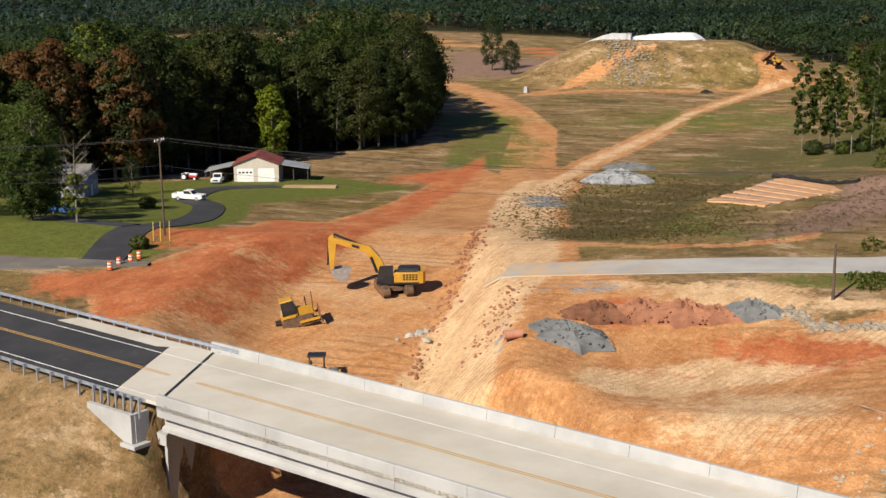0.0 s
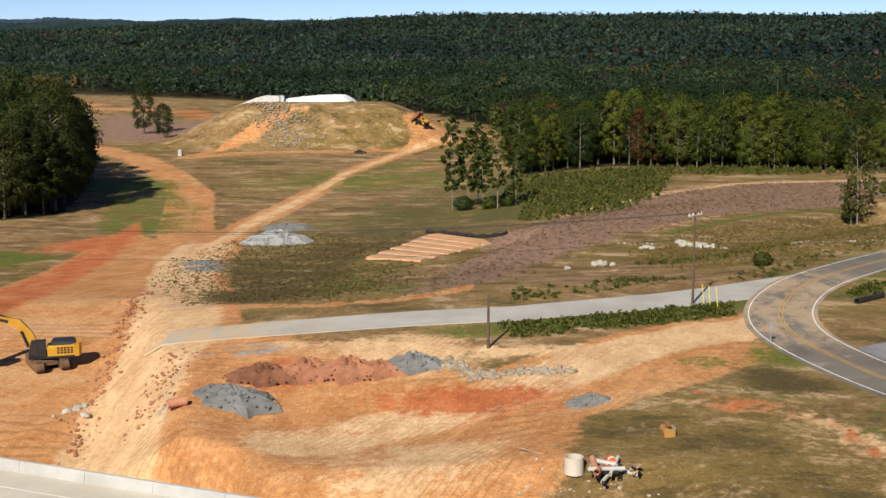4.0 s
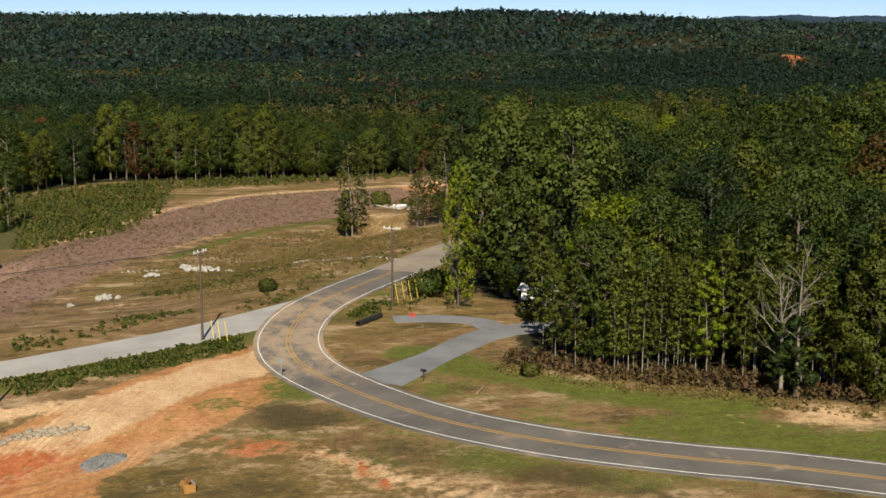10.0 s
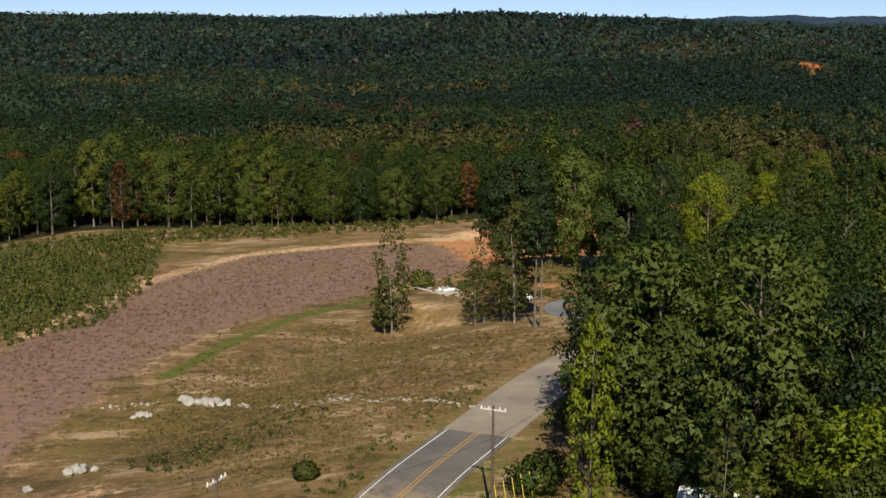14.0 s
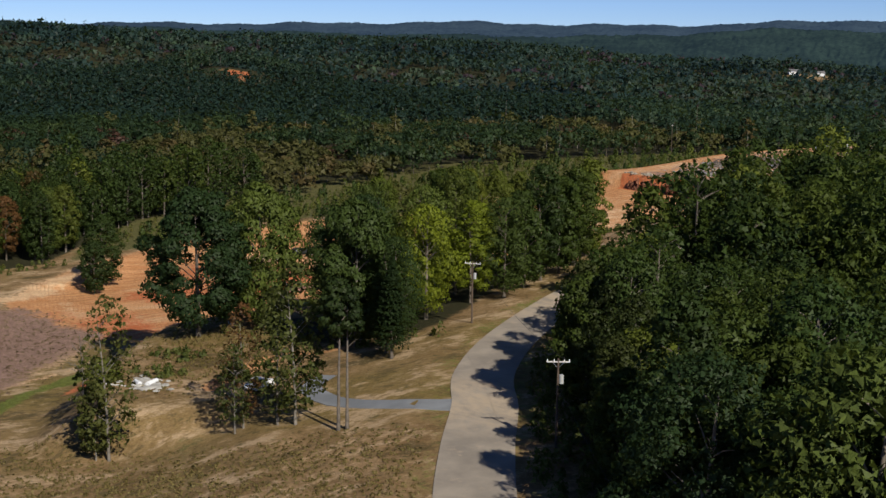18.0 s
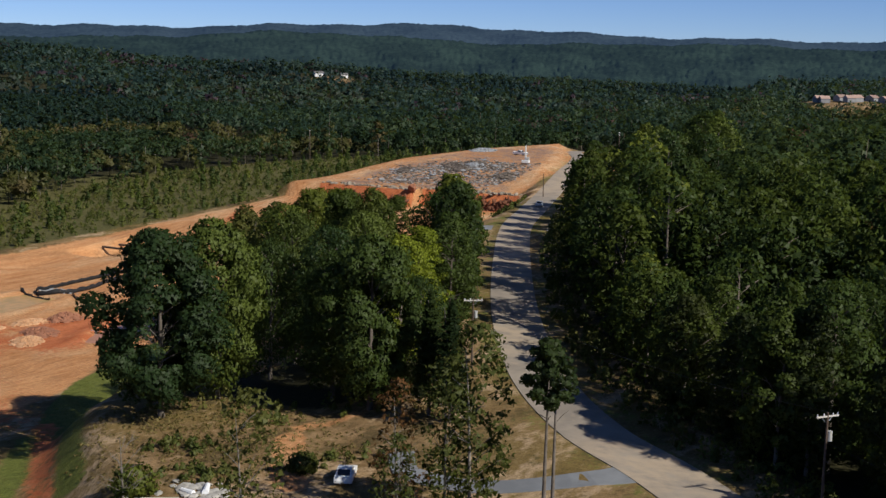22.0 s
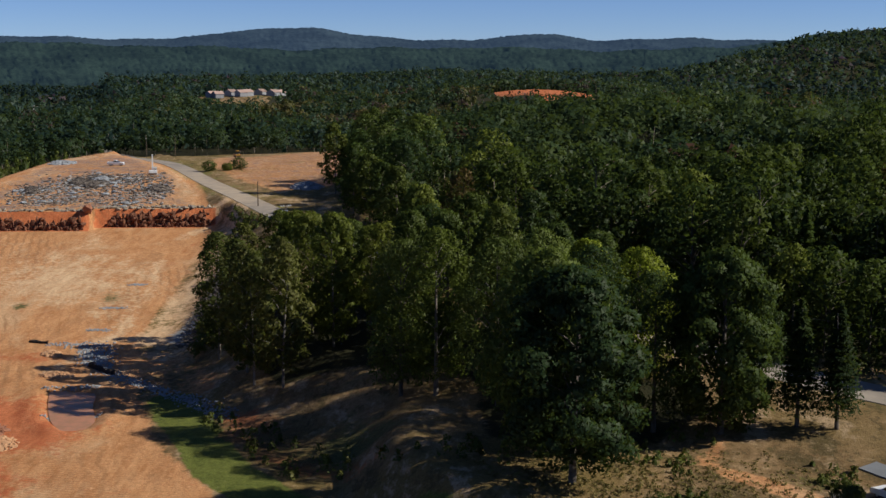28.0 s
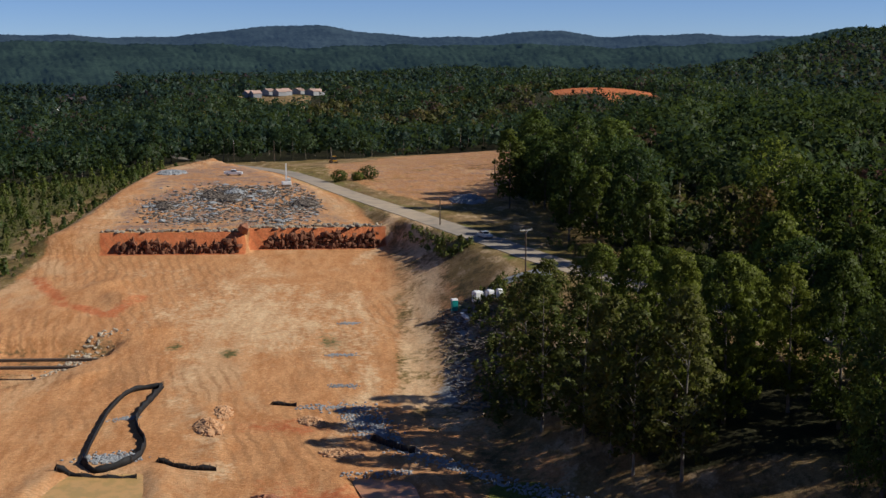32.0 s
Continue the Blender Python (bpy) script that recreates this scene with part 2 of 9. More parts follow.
M_GROUND = ground_material()
M_LEAF = leaf_material("broad_leaves", GREENS)
M_OAK = leaf_material("oak_leaves", OAK_GREENS)
M_PINE = leaf_material("pine_needles", PINES)
M_WOODS = leaf_material("woods_leaves", GREENS, "tone")
M_FAR_HAZED = leaf_material("far_hazed_leaves", HAZED_GREENS, "tone", 0.55, 1.0)
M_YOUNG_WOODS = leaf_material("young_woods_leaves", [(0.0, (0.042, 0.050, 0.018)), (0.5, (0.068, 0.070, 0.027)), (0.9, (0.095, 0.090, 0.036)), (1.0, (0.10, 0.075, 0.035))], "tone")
# hill and middle-distance leaves: more blue in the colour for thicker haze
M_HILL_HAZED = leaf_material("hill_hazed_leaves", [(at, (c[0] * 0.40 + 0.002, c[1] * 0.54 + 0.004, c[2] * 1.2 + 0.024)) for at, c in GREENS], "tone", 0.10, 0.9)
M_MID_HAZED = leaf_material("mid_hazed_leaves", [(at, (c[0] * 0.50, c[1] * 0.64, c[2] * 1.15 + 0.014)) for at, c in GREENS], "tone", 0.2, 0.9)
M_BARK = surface("bark", (0.075, 0.06, 0.045), (0.20, 0.17, 0.14), 1.2, 0.9, bump=0.6, vary=0.3)
M_PALE_BARK = surface("pale_bark", (0.12, 0.105, 0.085), (0.27, 0.24, 0.20), 1.5, 0.85, bump=0.4, vary=0.2)
M_ASPHALT = surface("asphalt", (0.028, 0.028, 0.03), (0.055, 0.055, 0.056), 0.25, 0.8, bump=0.2, fine=30, stain=(0.10, 0.09, 0.08))
M_ROAD = surface("dusty_asphalt", (0.085, 0.082, 0.08), (0.19, 0.17, 0.145), 0.10, 0.9, bump=0.25, fine=25, stain=(0.40, 0.31, 0.22))


def dusted(m, places, tone):
    """Clay dust tracked over a surface in patches of (x, y, radius)."""
    t = m.node_tree
    sh = t.nodes["Principled BSDF"]
    col = sh.inputs["Base Color"].links[0].from_socket
    where = node(t, "ShaderNodeTexCoord").outputs["Object"]
    patchy = grain(t, node(t, "ShaderNodeMapping", Vector=where, Scale=(1.0, 0.5, 1.0), Rotation=(0, 0, -0.5)).outputs[0], 0.35, 6, 0.75)
    for x, y, r in places:
        far = node(t, "ShaderNodeVectorMath", i0=where, i1=(x, y, 0))
        far.operation = "DISTANCE"
        fac = calc(t, "MULTIPLY", ramp(t, far.outputs["Value"], r, r * 0.25), ramp(t, patchy, 0.36, 0.6))
        col = mixed(t, calc(t, "MULTIPLY", fac, 0.85), col, tone)
    t.links.new(col, sh.inputs["Base Color"])


dusted(M_ROAD, [(6, 134, 17), (10, 152, 22), (58, 222, 24), (205, 312, 40), (330, 352, 70), (300, 340, 40)], (0.40, 0.30, 0.20))
M_LANE = surface("faded_lane", (0.185, 0.16, 0.132), (0.36, 0.305, 0.24), 0.16, 0.9, bump=0.25, fine=25, stain=(0.42, 0.33, 0.24))
dusted(M_LANE, [(62, 226, 16), (205, 312, 40), (330, 352, 70), (300, 340, 40), (110, 265, 25), (160, 288, 25)], (0.42, 0.33, 0.23))
M_GRAVEL_ROAD = surface("gravel_track", (0.29, 0.285, 0.27), (0.43, 0.42, 0.395), 0.15, 0.95, bump=0.4, fine=20, stain=(0.36, 0.28, 0.19))
dusted(M_GRAVEL_ROAD, [(-58, 123, 22)], (0.52, 0.36, 0.21))
M_DRIVE = surface("drive_gravel", (0.14, 0.147, 0.155), (0.24, 0.248, 0.258), 0.2, 0.95, bump=0.4, fine=20)
M_WHITE_LINE = surface("white_line", (0.55, 0.55, 0.53), (0.78, 0.78, 0.75), 0.6, 0.8, bump=0.0, stain=(0.35, 0.32, 0.28))
M_YELLOW_LINE = surface("yellow_line", (0.38, 0.22, 0.06), (0.52, 0.32, 0.09), 0.6, 0.8, bump=0.0, stain=(0.35, 0.28, 0.18))
M_DECK = surface("deck_concrete", (0.42, 0.385, 0.32), (0.60, 0.565, 0.50), 0.11, 0.85, bump=0.15, fine=20, stain=(0.52, 0.44, 0.33))
M_CONCRETE = surface("pale_concrete", (0.30, 0.302, 0.298), (0.46, 0.46, 0.455), 0.22, 0.85, bump=0.15, fine=12, stain=(0.47, 0.45, 0.41))

# ---- lie of the land ----


def sstep(a, b, v):
    k = np.clip((v - a) / (b - a), 0.0, 1.0)
    return k * k * (3 - 2 * k)


def along(points, x, y):
    """Distance to a polyline, the side (left positive), and the other columns of its points there."""
    pts = np.array(points, float)
    best = np.full(np.shape(x), 1e9)
    side = np.zeros(np.shape(x))
    vals = [np.zeros(np.shape(x)) for _ in range(pts.shape[1] - 2)]
    for a, b in zip(pts[:-1], pts[1:]):
        dx, dy = b[0] - a[0], b[1] - a[1]
        n2 = dx * dx + dy * dy
        k = np.clip(((x - a[0]) * dx + (y - a[1]) * dy) / n2, 0, 1)
        ox, oy = x - a[0] - k * dx, y - a[1] - k * dy
        d = np.hypot(ox, oy)
        near = d < best
        best = np.where(near, d, best)
        side = np.where(near, np.sign(dx * oy - dy * ox), side)
        for n, v in enumerate(vals):
            vals[n] = np.where(near, a[n + 2] + k * (b[n + 2] - a[n + 2]), v)
    return (best, side, *vals)


def inside(points, x, y):
    """Signed distance to a closed outline, positive inside."""
    pts = list(points) + [points[0]]
    d = along(pts, x, y)[0]
    odd = np.zeros(np.shape(x), bool)
    for (ax, ay), (bx, by) in zip(pts[:-1], pts[1:]):
        if ay != by:
            odd ^= ((ay > y) != (by > y)) & (x < (bx - ax) * (y - ay) / (by - ay) + ax)
    return np.where(odd, d, -d)


ROAD = [(75, 68), (46, 88.2), (36.6, 93.5), (26.6, 100), (18, 108.6), (11.4, 119.8), (7.4, 131), (7.2, 143), (10.5, 156), (16.5, 167.5), (24.6, 179.8), (37.5, 198.8), (49.8, 213.5), (60.3, 224.8), (70, 236.4), (88, 250.5), (118, 268), (160, 289), (208, 311), (242, 322.5), (285, 336.5), (336, 354), (394, 372.8), (440, 394), (520, 412), (700, 460)]
RIDGE = [(-400, 60), (-160, 112), (-60, 130), (3, 150)] + ROAD[9:] + [(900, 500)]
SITE = [(-20, 215, -5, 14), (10, 262, -6.5, 16), (55, 312, -9.5, 18), (105, 356, -11.5, 26), (165, 376, -11.5, 34), (225, 382, -8.5, 36), (279, 386, -6.5, 36)]
PLATEAU = [(283, 348), (283, 376), (278, 379), (278, 421), (330, 417), (400, 416), (455, 402), (440, 388), (350, 358)]
CUT = [(-24, -60, -11), (-42, 40, -11), (-60, 90, -9), (-76, 126, -6.5), (-84, 165, -4.8), (-92, 215, -6.8), (-100, 262, -9)]


BASIN = [(201, 416), (201, 392), (191, 393), (181, 399), (172, 406), (172, 416)]
MOUNDS = [(204, 390, 2.2, 0.7, 3.0, 100), (228, 398, 3.0, 1.0, 2.5, 20), (216, 409, 3.0, 0.9, 2.6, 60), (241, 403, 3.5, 1.0, 2.0, 150), (156, 373, 1.6, 0.6, 3.0, 10), (141, 370, 1.5, 0.5, 3.0, -10), (161, 359, 1.4, 0.5, 2.5, 80), (133, 357, 1.5, 0.5, 2.5, 60), (-69, 139, 1.3, 0.9, 5.0, 72), (-61, 113, 1.3, 0.8, 6.0, 70), (-75, 160, 1.3, 0.8, 6.0, 74), (176, 395, 1.6, 0.8, 3.0, -30)]
POND = [(-60, 213), (-57, 246), (-38, 222), (-44, 203)]
POOLS = [[(127.3, 349), (127.6, 352), (123, 351.4), (112, 348.5), (105.5, 345), (106, 342.5), (111, 342), (119, 344), (126, 345.2)], [(132, 378), (131.5, 387), (122, 389), (112, 387), (108, 381), (116, 376)]]
DECK = -3.0
BRIDGE_TURN = -10.4
APPROACH = [(-260, 118), (-92.3, 84.6), (-70.5, 80.3)]


def hill(x, y, cx, cy, r, h, stretch=1.0, turn=0.0):
    c, s = math.cos(radians(turn)), math.sin(radians(turn))
    u, v = (x - cx) * c + (y - cy) * s, -(x - cx) * s + (y - cy) * c
    return h * np.exp(-((u / (r * stretch)) ** 2 + (v / r) ** 2))


def height(x, y):
    x, y = np.asarray(x, float), np.asarray(y, float)
    d, side = along(RIDGE, x, y)
    d = d * side
    z = -13.0 * (1 - np.exp(-np.maximum(d - 8, 0) / 85.0))
    r = np.hypot(x, y - 150)
    far = sstep(250, 900, r)
    z = z + far * (5 * np.sin(x / 170 + 1.0) * np.sin(y / 210 + 0.4) + 3 * np.sin(x / 90 + y / 120))
    # wooded rise beside the road, and the hills on the skyline
    right = sstep(12, 110, -d)
    z = z + right * (hill(x, y, 310, 185, 100, 13, 1.6, 10) + hill(x, y, 150, 190, 75, 4))
    z = z - 2.8 * sstep(-25, -75, x) - hill(x, y, -30, 99, 17, 3.5)
    z = z + hill(x, y, 700, 1750, 420, 63, 2.2, -20) + hill(x, y, 200, 2600, 500, 38, 3.0)
    z = z + hill(x, y, -900, 2400, 500, 34, 3.0, 15) + hill(x, y, 1520, -340, 235, 62, 1.35, -20)
    z = z - 6.0 * sstep(400, 540, x) * sstep(180, 330, y) - 8 * sstep(520, 800, x)
    z = z + hill(x, y, 1185, 432, 110, 15) + hill(x, y, 978, 160, 90, 18) + hill(x, y, 1361, 1140, 150, 18) + hill(x, y, 545, 1160, 80, 26)
    # earth bank of the far bridge
    c, s = math.cos(radians(12)), math.sin(radians(12))
    u, v = (x + 165) * c + (y - 512) * s, -(x + 165) * s + (y - 512) * c
    z = z + 17.0 * (1 - sstep(16, 44, np.abs(u) * 0.62)) * (1 - sstep(8, 36, np.abs(v)))
    # graded strip of the new road, and the plateau behind its cut
    e, es, floor, half = along(SITE, x, y)
    k = 1 - sstep(0, np.where(y < 368, 23, 14), e - half)
    p = inside(PLATEAU, x, y)
    step = np.where(y > 378, 276.5, 281.5)
    k = k * (x < step)
    before = z
    z = z * (1 - k) + floor * k
    q = sstep(-12, 0, p) * (x > step - 0.4)
    z = z * (1 - q) + (-1.8 + 3.6 * sstep(284, 345, x)) * q
    verge = (1 - sstep(4.2, 9, along(ROAD, x, y)[0])) * sstep(215, 240, x)
    z = z * (1 - verge) + before * verge
    # the grove stands on a shelf above the clay
    shelf = sstep(-10, 0, inside(SHELF, x, y))
    z = z + shelf * np.maximum(-2.2 - 0.05 * np.maximum(x - 53, 0) - z, 0)
    # the new road's cutting
    e, es, floor = along(CUT, x, y)
    bank = floor + np.maximum(e - 9, 0) * np.where(es > 0, 0.5, 0.75)
    z = np.minimum(z, np.maximum(bank, z - 14))
    # the ground falls away under the bridge
    c, s = math.cos(radians(BRIDGE_TURN)), math.sin(radians(BRIDGE_TURN))
    u, v = (x + 65.1) * c + (y - 79.7) * s, -(x + 65.1) * s + (y - 79.7) * c
    deep = sstep(36, 24, u)
    under = np.where(v > 0, DECK - 1.5 + np.maximum(v - 9, 0) * 0.4, DECK - 5.5 - 5.0 * deep + np.maximum(-v - 30, 0) * 0.3)
    under = np.where((v < 19) & (v > 0), DECK - 1.5 + np.maximum(v - 9, 0) * 0.4 - sstep(9 + 10 * deep, 5 + 8 * deep, v) * (4.0 + 5.5 * deep), under)
    k = sstep(-2, 2, u) * sstep(66, 58, u)
    z = np.minimum(z, under) * k + z * (1 - k)
    # embankment of the bridge approach
    e, es = along(APPROACH, x, y)
    k = (1 - sstep(6.5, 16, e)) * sstep(0.5, -0.5, u - 1.4 + (v + 4.0) * 0.56)
    z = z * (1 - k) + (DECK - 0.25) * k
    low = DECK - 0.6 - np.maximum(-v - 7.5, 0) * 0.5
    z = np.where((v < -7.5) & (u < 2.5), np.minimum(z, np.maximum(low, -11)), z)
    k = sstep(-9, 0, inside(POND, x, y))
    z = z * (1 - k) - 8.4 * k
    # sunken basin and low mounds on the clay floor
    z = z - 2.4 * sstep(-0.5, 3.0, inside(BASIN, x, y))
    for cx, cy, r, up, st, tn in MOUNDS:
        z = z + hill(x, y, cx, cy, r, up, st, tn)
    for ring in POOLS:
        z = z - 0.7 * sstep(-1.5, 1.0, inside(ring, x, y)) + 0.35 * sstep(-4.5, -2.5, inside(ring, x, y)) * sstep(0.5, -1.5, inside(ring, x, y))
    cut = DECK - 3.6 - np.maximum(-v - 6.4, 0) * 0.45
    return np.where((v < -6.0) & (u > -5.5) & (u < 2.5), np.minimum(z, np.maximum(cut + np.maximum(-u - 0.5, 0) * 0.5, -11)), z)

# ---- kinds of ground cover ----


def strip(points, x, y, half, soft=3.0):
    return 1 - sstep(half - soft, half + soft, along(points, x, y)[0])


def patch(points, x, y, soft=3.0):
    return sstep(-soft, soft, inside(points, x, y))


GRAVEL_ROAD = [(-59, 123), (-51, 125), (-39, 128), (-24, 132.5), (-16, 137), (-4, 145), (5, 153), (12, 160)]
DIRT_PATH = [(6, 134), (-4, 125), (-12, 115), (-20, 106), (-34, 96)]
PIT = [(-54, 126), (-46, 124), (-36, 121), (-26, 119), (-18, 111), (-11, 104), (-10, 88), (-14, 76), (-40, 84), (-52, 104)]
MAUVE = [(-36, 140), (-40, 180), (-43, 235), (-31, 273), (-12, 320), (6, 346), (32, 352), (54, 352), (58, 322), (32, 294), (12, 272), (-2, 256), (-16, 222), (-25, 192), (-28, 150)]
FLOOR_CUT = [(-60.8, 128.6), (-62.8, 126), (-62.4, 120.3), (-59.6, 110.5), (-56.9, 102), (-60, 88), (-85.7, 89.4), (-79.3, 102.2), (-82.3, 114.3), (-86.9, 135.7), (-91, 159), (-102, 194.6), (-120, 250.7), (-112, 240), (-100, 212), (-84, 180), (-74, 162)]
BANK_FACE = [(-99, 103.7), (-97.8, 111.4), (-98.6, 122.5), (-101.9, 128.4), (-110, 154), (-102.2, 157), (-107, 176), (-111.4, 194.8), (-124.5, 237.3), (-134.7, 279), (-120.3, 250.7), (-102.2, 194.6), (-91, 159.2), (-86.9, 135.7), (-82.3, 114.3), (-79.3, 102.2), (-85.7, 89.4)]
HAUL_MAIN = [(-50, 92), (-52.7, 99.6), (-53.6, 105.8), (-55.8, 114.3), (-57, 120), (-59, 129), (-66, 146), (-73.6, 164.3), (-84, 188), (-93, 210), (-100, 236)]
WET = [(-89, 212), (-79, 237), (-84, 300), (-82, 340), (-62, 300), (-58.8, 266.5), (-57, 211), (-50.8, 167), (-46, 138), (-56, 136), (-73, 171)]
BRANCH_WEST = [(-96, 226), (-112.4, 254.4), (-130.4, 297), (-146, 335), (-171, 378), (-206, 430), (-243, 469), (-262, 485), (-420, 640)]
BRANCH_EAST = [(-94, 214), (-105.7, 275), (-111, 332), (-119, 400), (-119, 460), (-117.7, 489), (-106, 507)]
RILL = [(-2.6, 107.8), (4, 102.9), (9.3, 99.5), (12, 91.6), (15.3, 87.8), (20.9, 85), (26, 81.3), (31, 78.2), (38.1, 76.1)]
LAWN = [(-98, 113), (-112, 150), (-128, 175), (-118, 215), (-150, 225), (-175, 185), (-160, 130), (-125, 105)]
FAR_BERM = [(-60, 140), (-45, 137.6), (-36, 139.3), (-30, 145), (-29.5, 150)]
MARSH = [(-108, 266), (-90, 294), (-76, 332), (-56, 265), (-46, 200), (-38, 150), (-44, 140), (-60, 150), (-76, 186), (-88, 226)]
TRACKS = [([(-420, 712), (-345, 690), (-300, 690), (-270, 640)], 8), ([(-192, 440), (-180, 464), (-153, 474), (-123, 479), (-106, 506)], 3.0), ([(-192, 470), (-182, 482), (-173, 492), (-165, 499)], 1.6), ([(-120, 505), (-100, 560), (-85, 587)], 7)]
FIELD = [(-48, 215), (-90, 270), (-95, 330), (-60, 420), (-30, 380), (-50, 300), (-30, 250)]
SITE_PATCH = [(58, 316), (78, 322), (100, 332), (125, 338), (165, 345), (215, 344), (282, 344), (282, 424), (230, 424), (150, 420), (104, 402), (76, 384), (52, 358), (48, 340)]
SHELF = [(29, 258), (37, 271), (47, 284), (57, 293), (68, 297), (80, 298), (90, 296), (92, 288), (74, 268), (56, 257), (46, 252), (36, 252)]
YARD = [(281, 346), (281, 422), (330, 418), (400, 417), (455, 402), (430, 386), (350, 360)]
YARD_SOUTH = [(395, 362), (330, 342), (306, 330), (330, 306), (470, 280), (620, 268), (630, 316), (550, 345), (470, 366)]
DRIVE = [(-103, 110), (-112, 125), (-114, 135), (-119, 148), (-131, 166), (-143, 176), (-150, 192), (-143, 203)]
WOODS_LEFT = [(-172, 188), (-178, 262), (-160, 275), (-158, 285), (-173, 322), (-181, 342), (-280, 480), (-480, 660), (-900, 660), (-900, 100), (-240, 130), (-196, 165)]
WOODS_COPSE = [(68, 272), (67, 286), (74, 290), (84, 290.5), (94, 289), (104, 292.5), (110, 304), (113, 317), (132, 323.5), (149, 324), (160, 319), (161, 310), (149, 299.5), (112, 282), (90, 267), (77, 261)]
WOODS_NORTH = [(-420, 800), (-320, 800), (-236, 805), (-168, 740), (-96, 600), (-66, 430), (-66, 388), (-37, 404), (0, 397), (40, 392), (75, 396), (105, 432), (125, 447), (162, 468), (205, 479), (264, 508), (330, 518), (390, 513), (440, 492), (500, 452), (560, 430), (700, 475), (1500, 640), (4000, 900), (4000, 4000), (-3000, 4000), (-3000, 900)]
WOODS_EAST = [(30, 126), (37, 119), (46, 113), (58, 104), (110, 78), (300, -60), (900, -700), (4000, -1500), (4000, 860), (1500, 690), (720, 495), (572, 436), (535, 405), (560, 352), (640, 318), (625, 262), (478, 274), (350, 302), (335, 309), (316, 308), (303, 293), (294, 285), (270, 290), (240, 300), (208, 294), (160, 276), (118, 255), (92, 240), (76, 226), (62, 212), (44, 190), (34, 176), (33, 160), (40, 148), (32, 140)]


PLANTATION = [(90, 760), (330, 690), (560, 740), (760, 900), (920, 1120), (700, 1190), (520, 1100), (270, 1110), (60, 980)]
CLEARINGS = [(1185, 432, 60), (1120, 422, 52), (1060, 414, 44), (1361, 1135, 60), (525, 1128, 34), (978, 160, 68), (1520, 650, 60), (-315, 1335, 40)]


def woods(x, y):
    """Signed distance into the nearest wood, positive among the trees."""
    deep = np.maximum.reduce([inside(w, x, y) for w in (WOODS_LEFT, WOODS_COPSE, WOODS_NORTH, WOODS_EAST)])
    for cx, cy, r in CLEARINGS:
        deep = np.minimum(deep, np.hypot(x - cx, y - cy) - r)
    return deep


def spread(lo, hi, dense_lo, dense_hi, step, growth=1.085):
    mid = list(np.arange(dense_lo, dense_hi + step / 2, step))
    for at, end, way in ((dense_lo, lo, -1), (dense_hi, hi, 1)):
        s, out = step, []
        while (end - at) * way > 0:
            s = min(s * growth, 160)
            at += way * s
            out.append(at)
        mid = out[::-1] + mid if way < 0 else mid + out
    return np.array(mid)


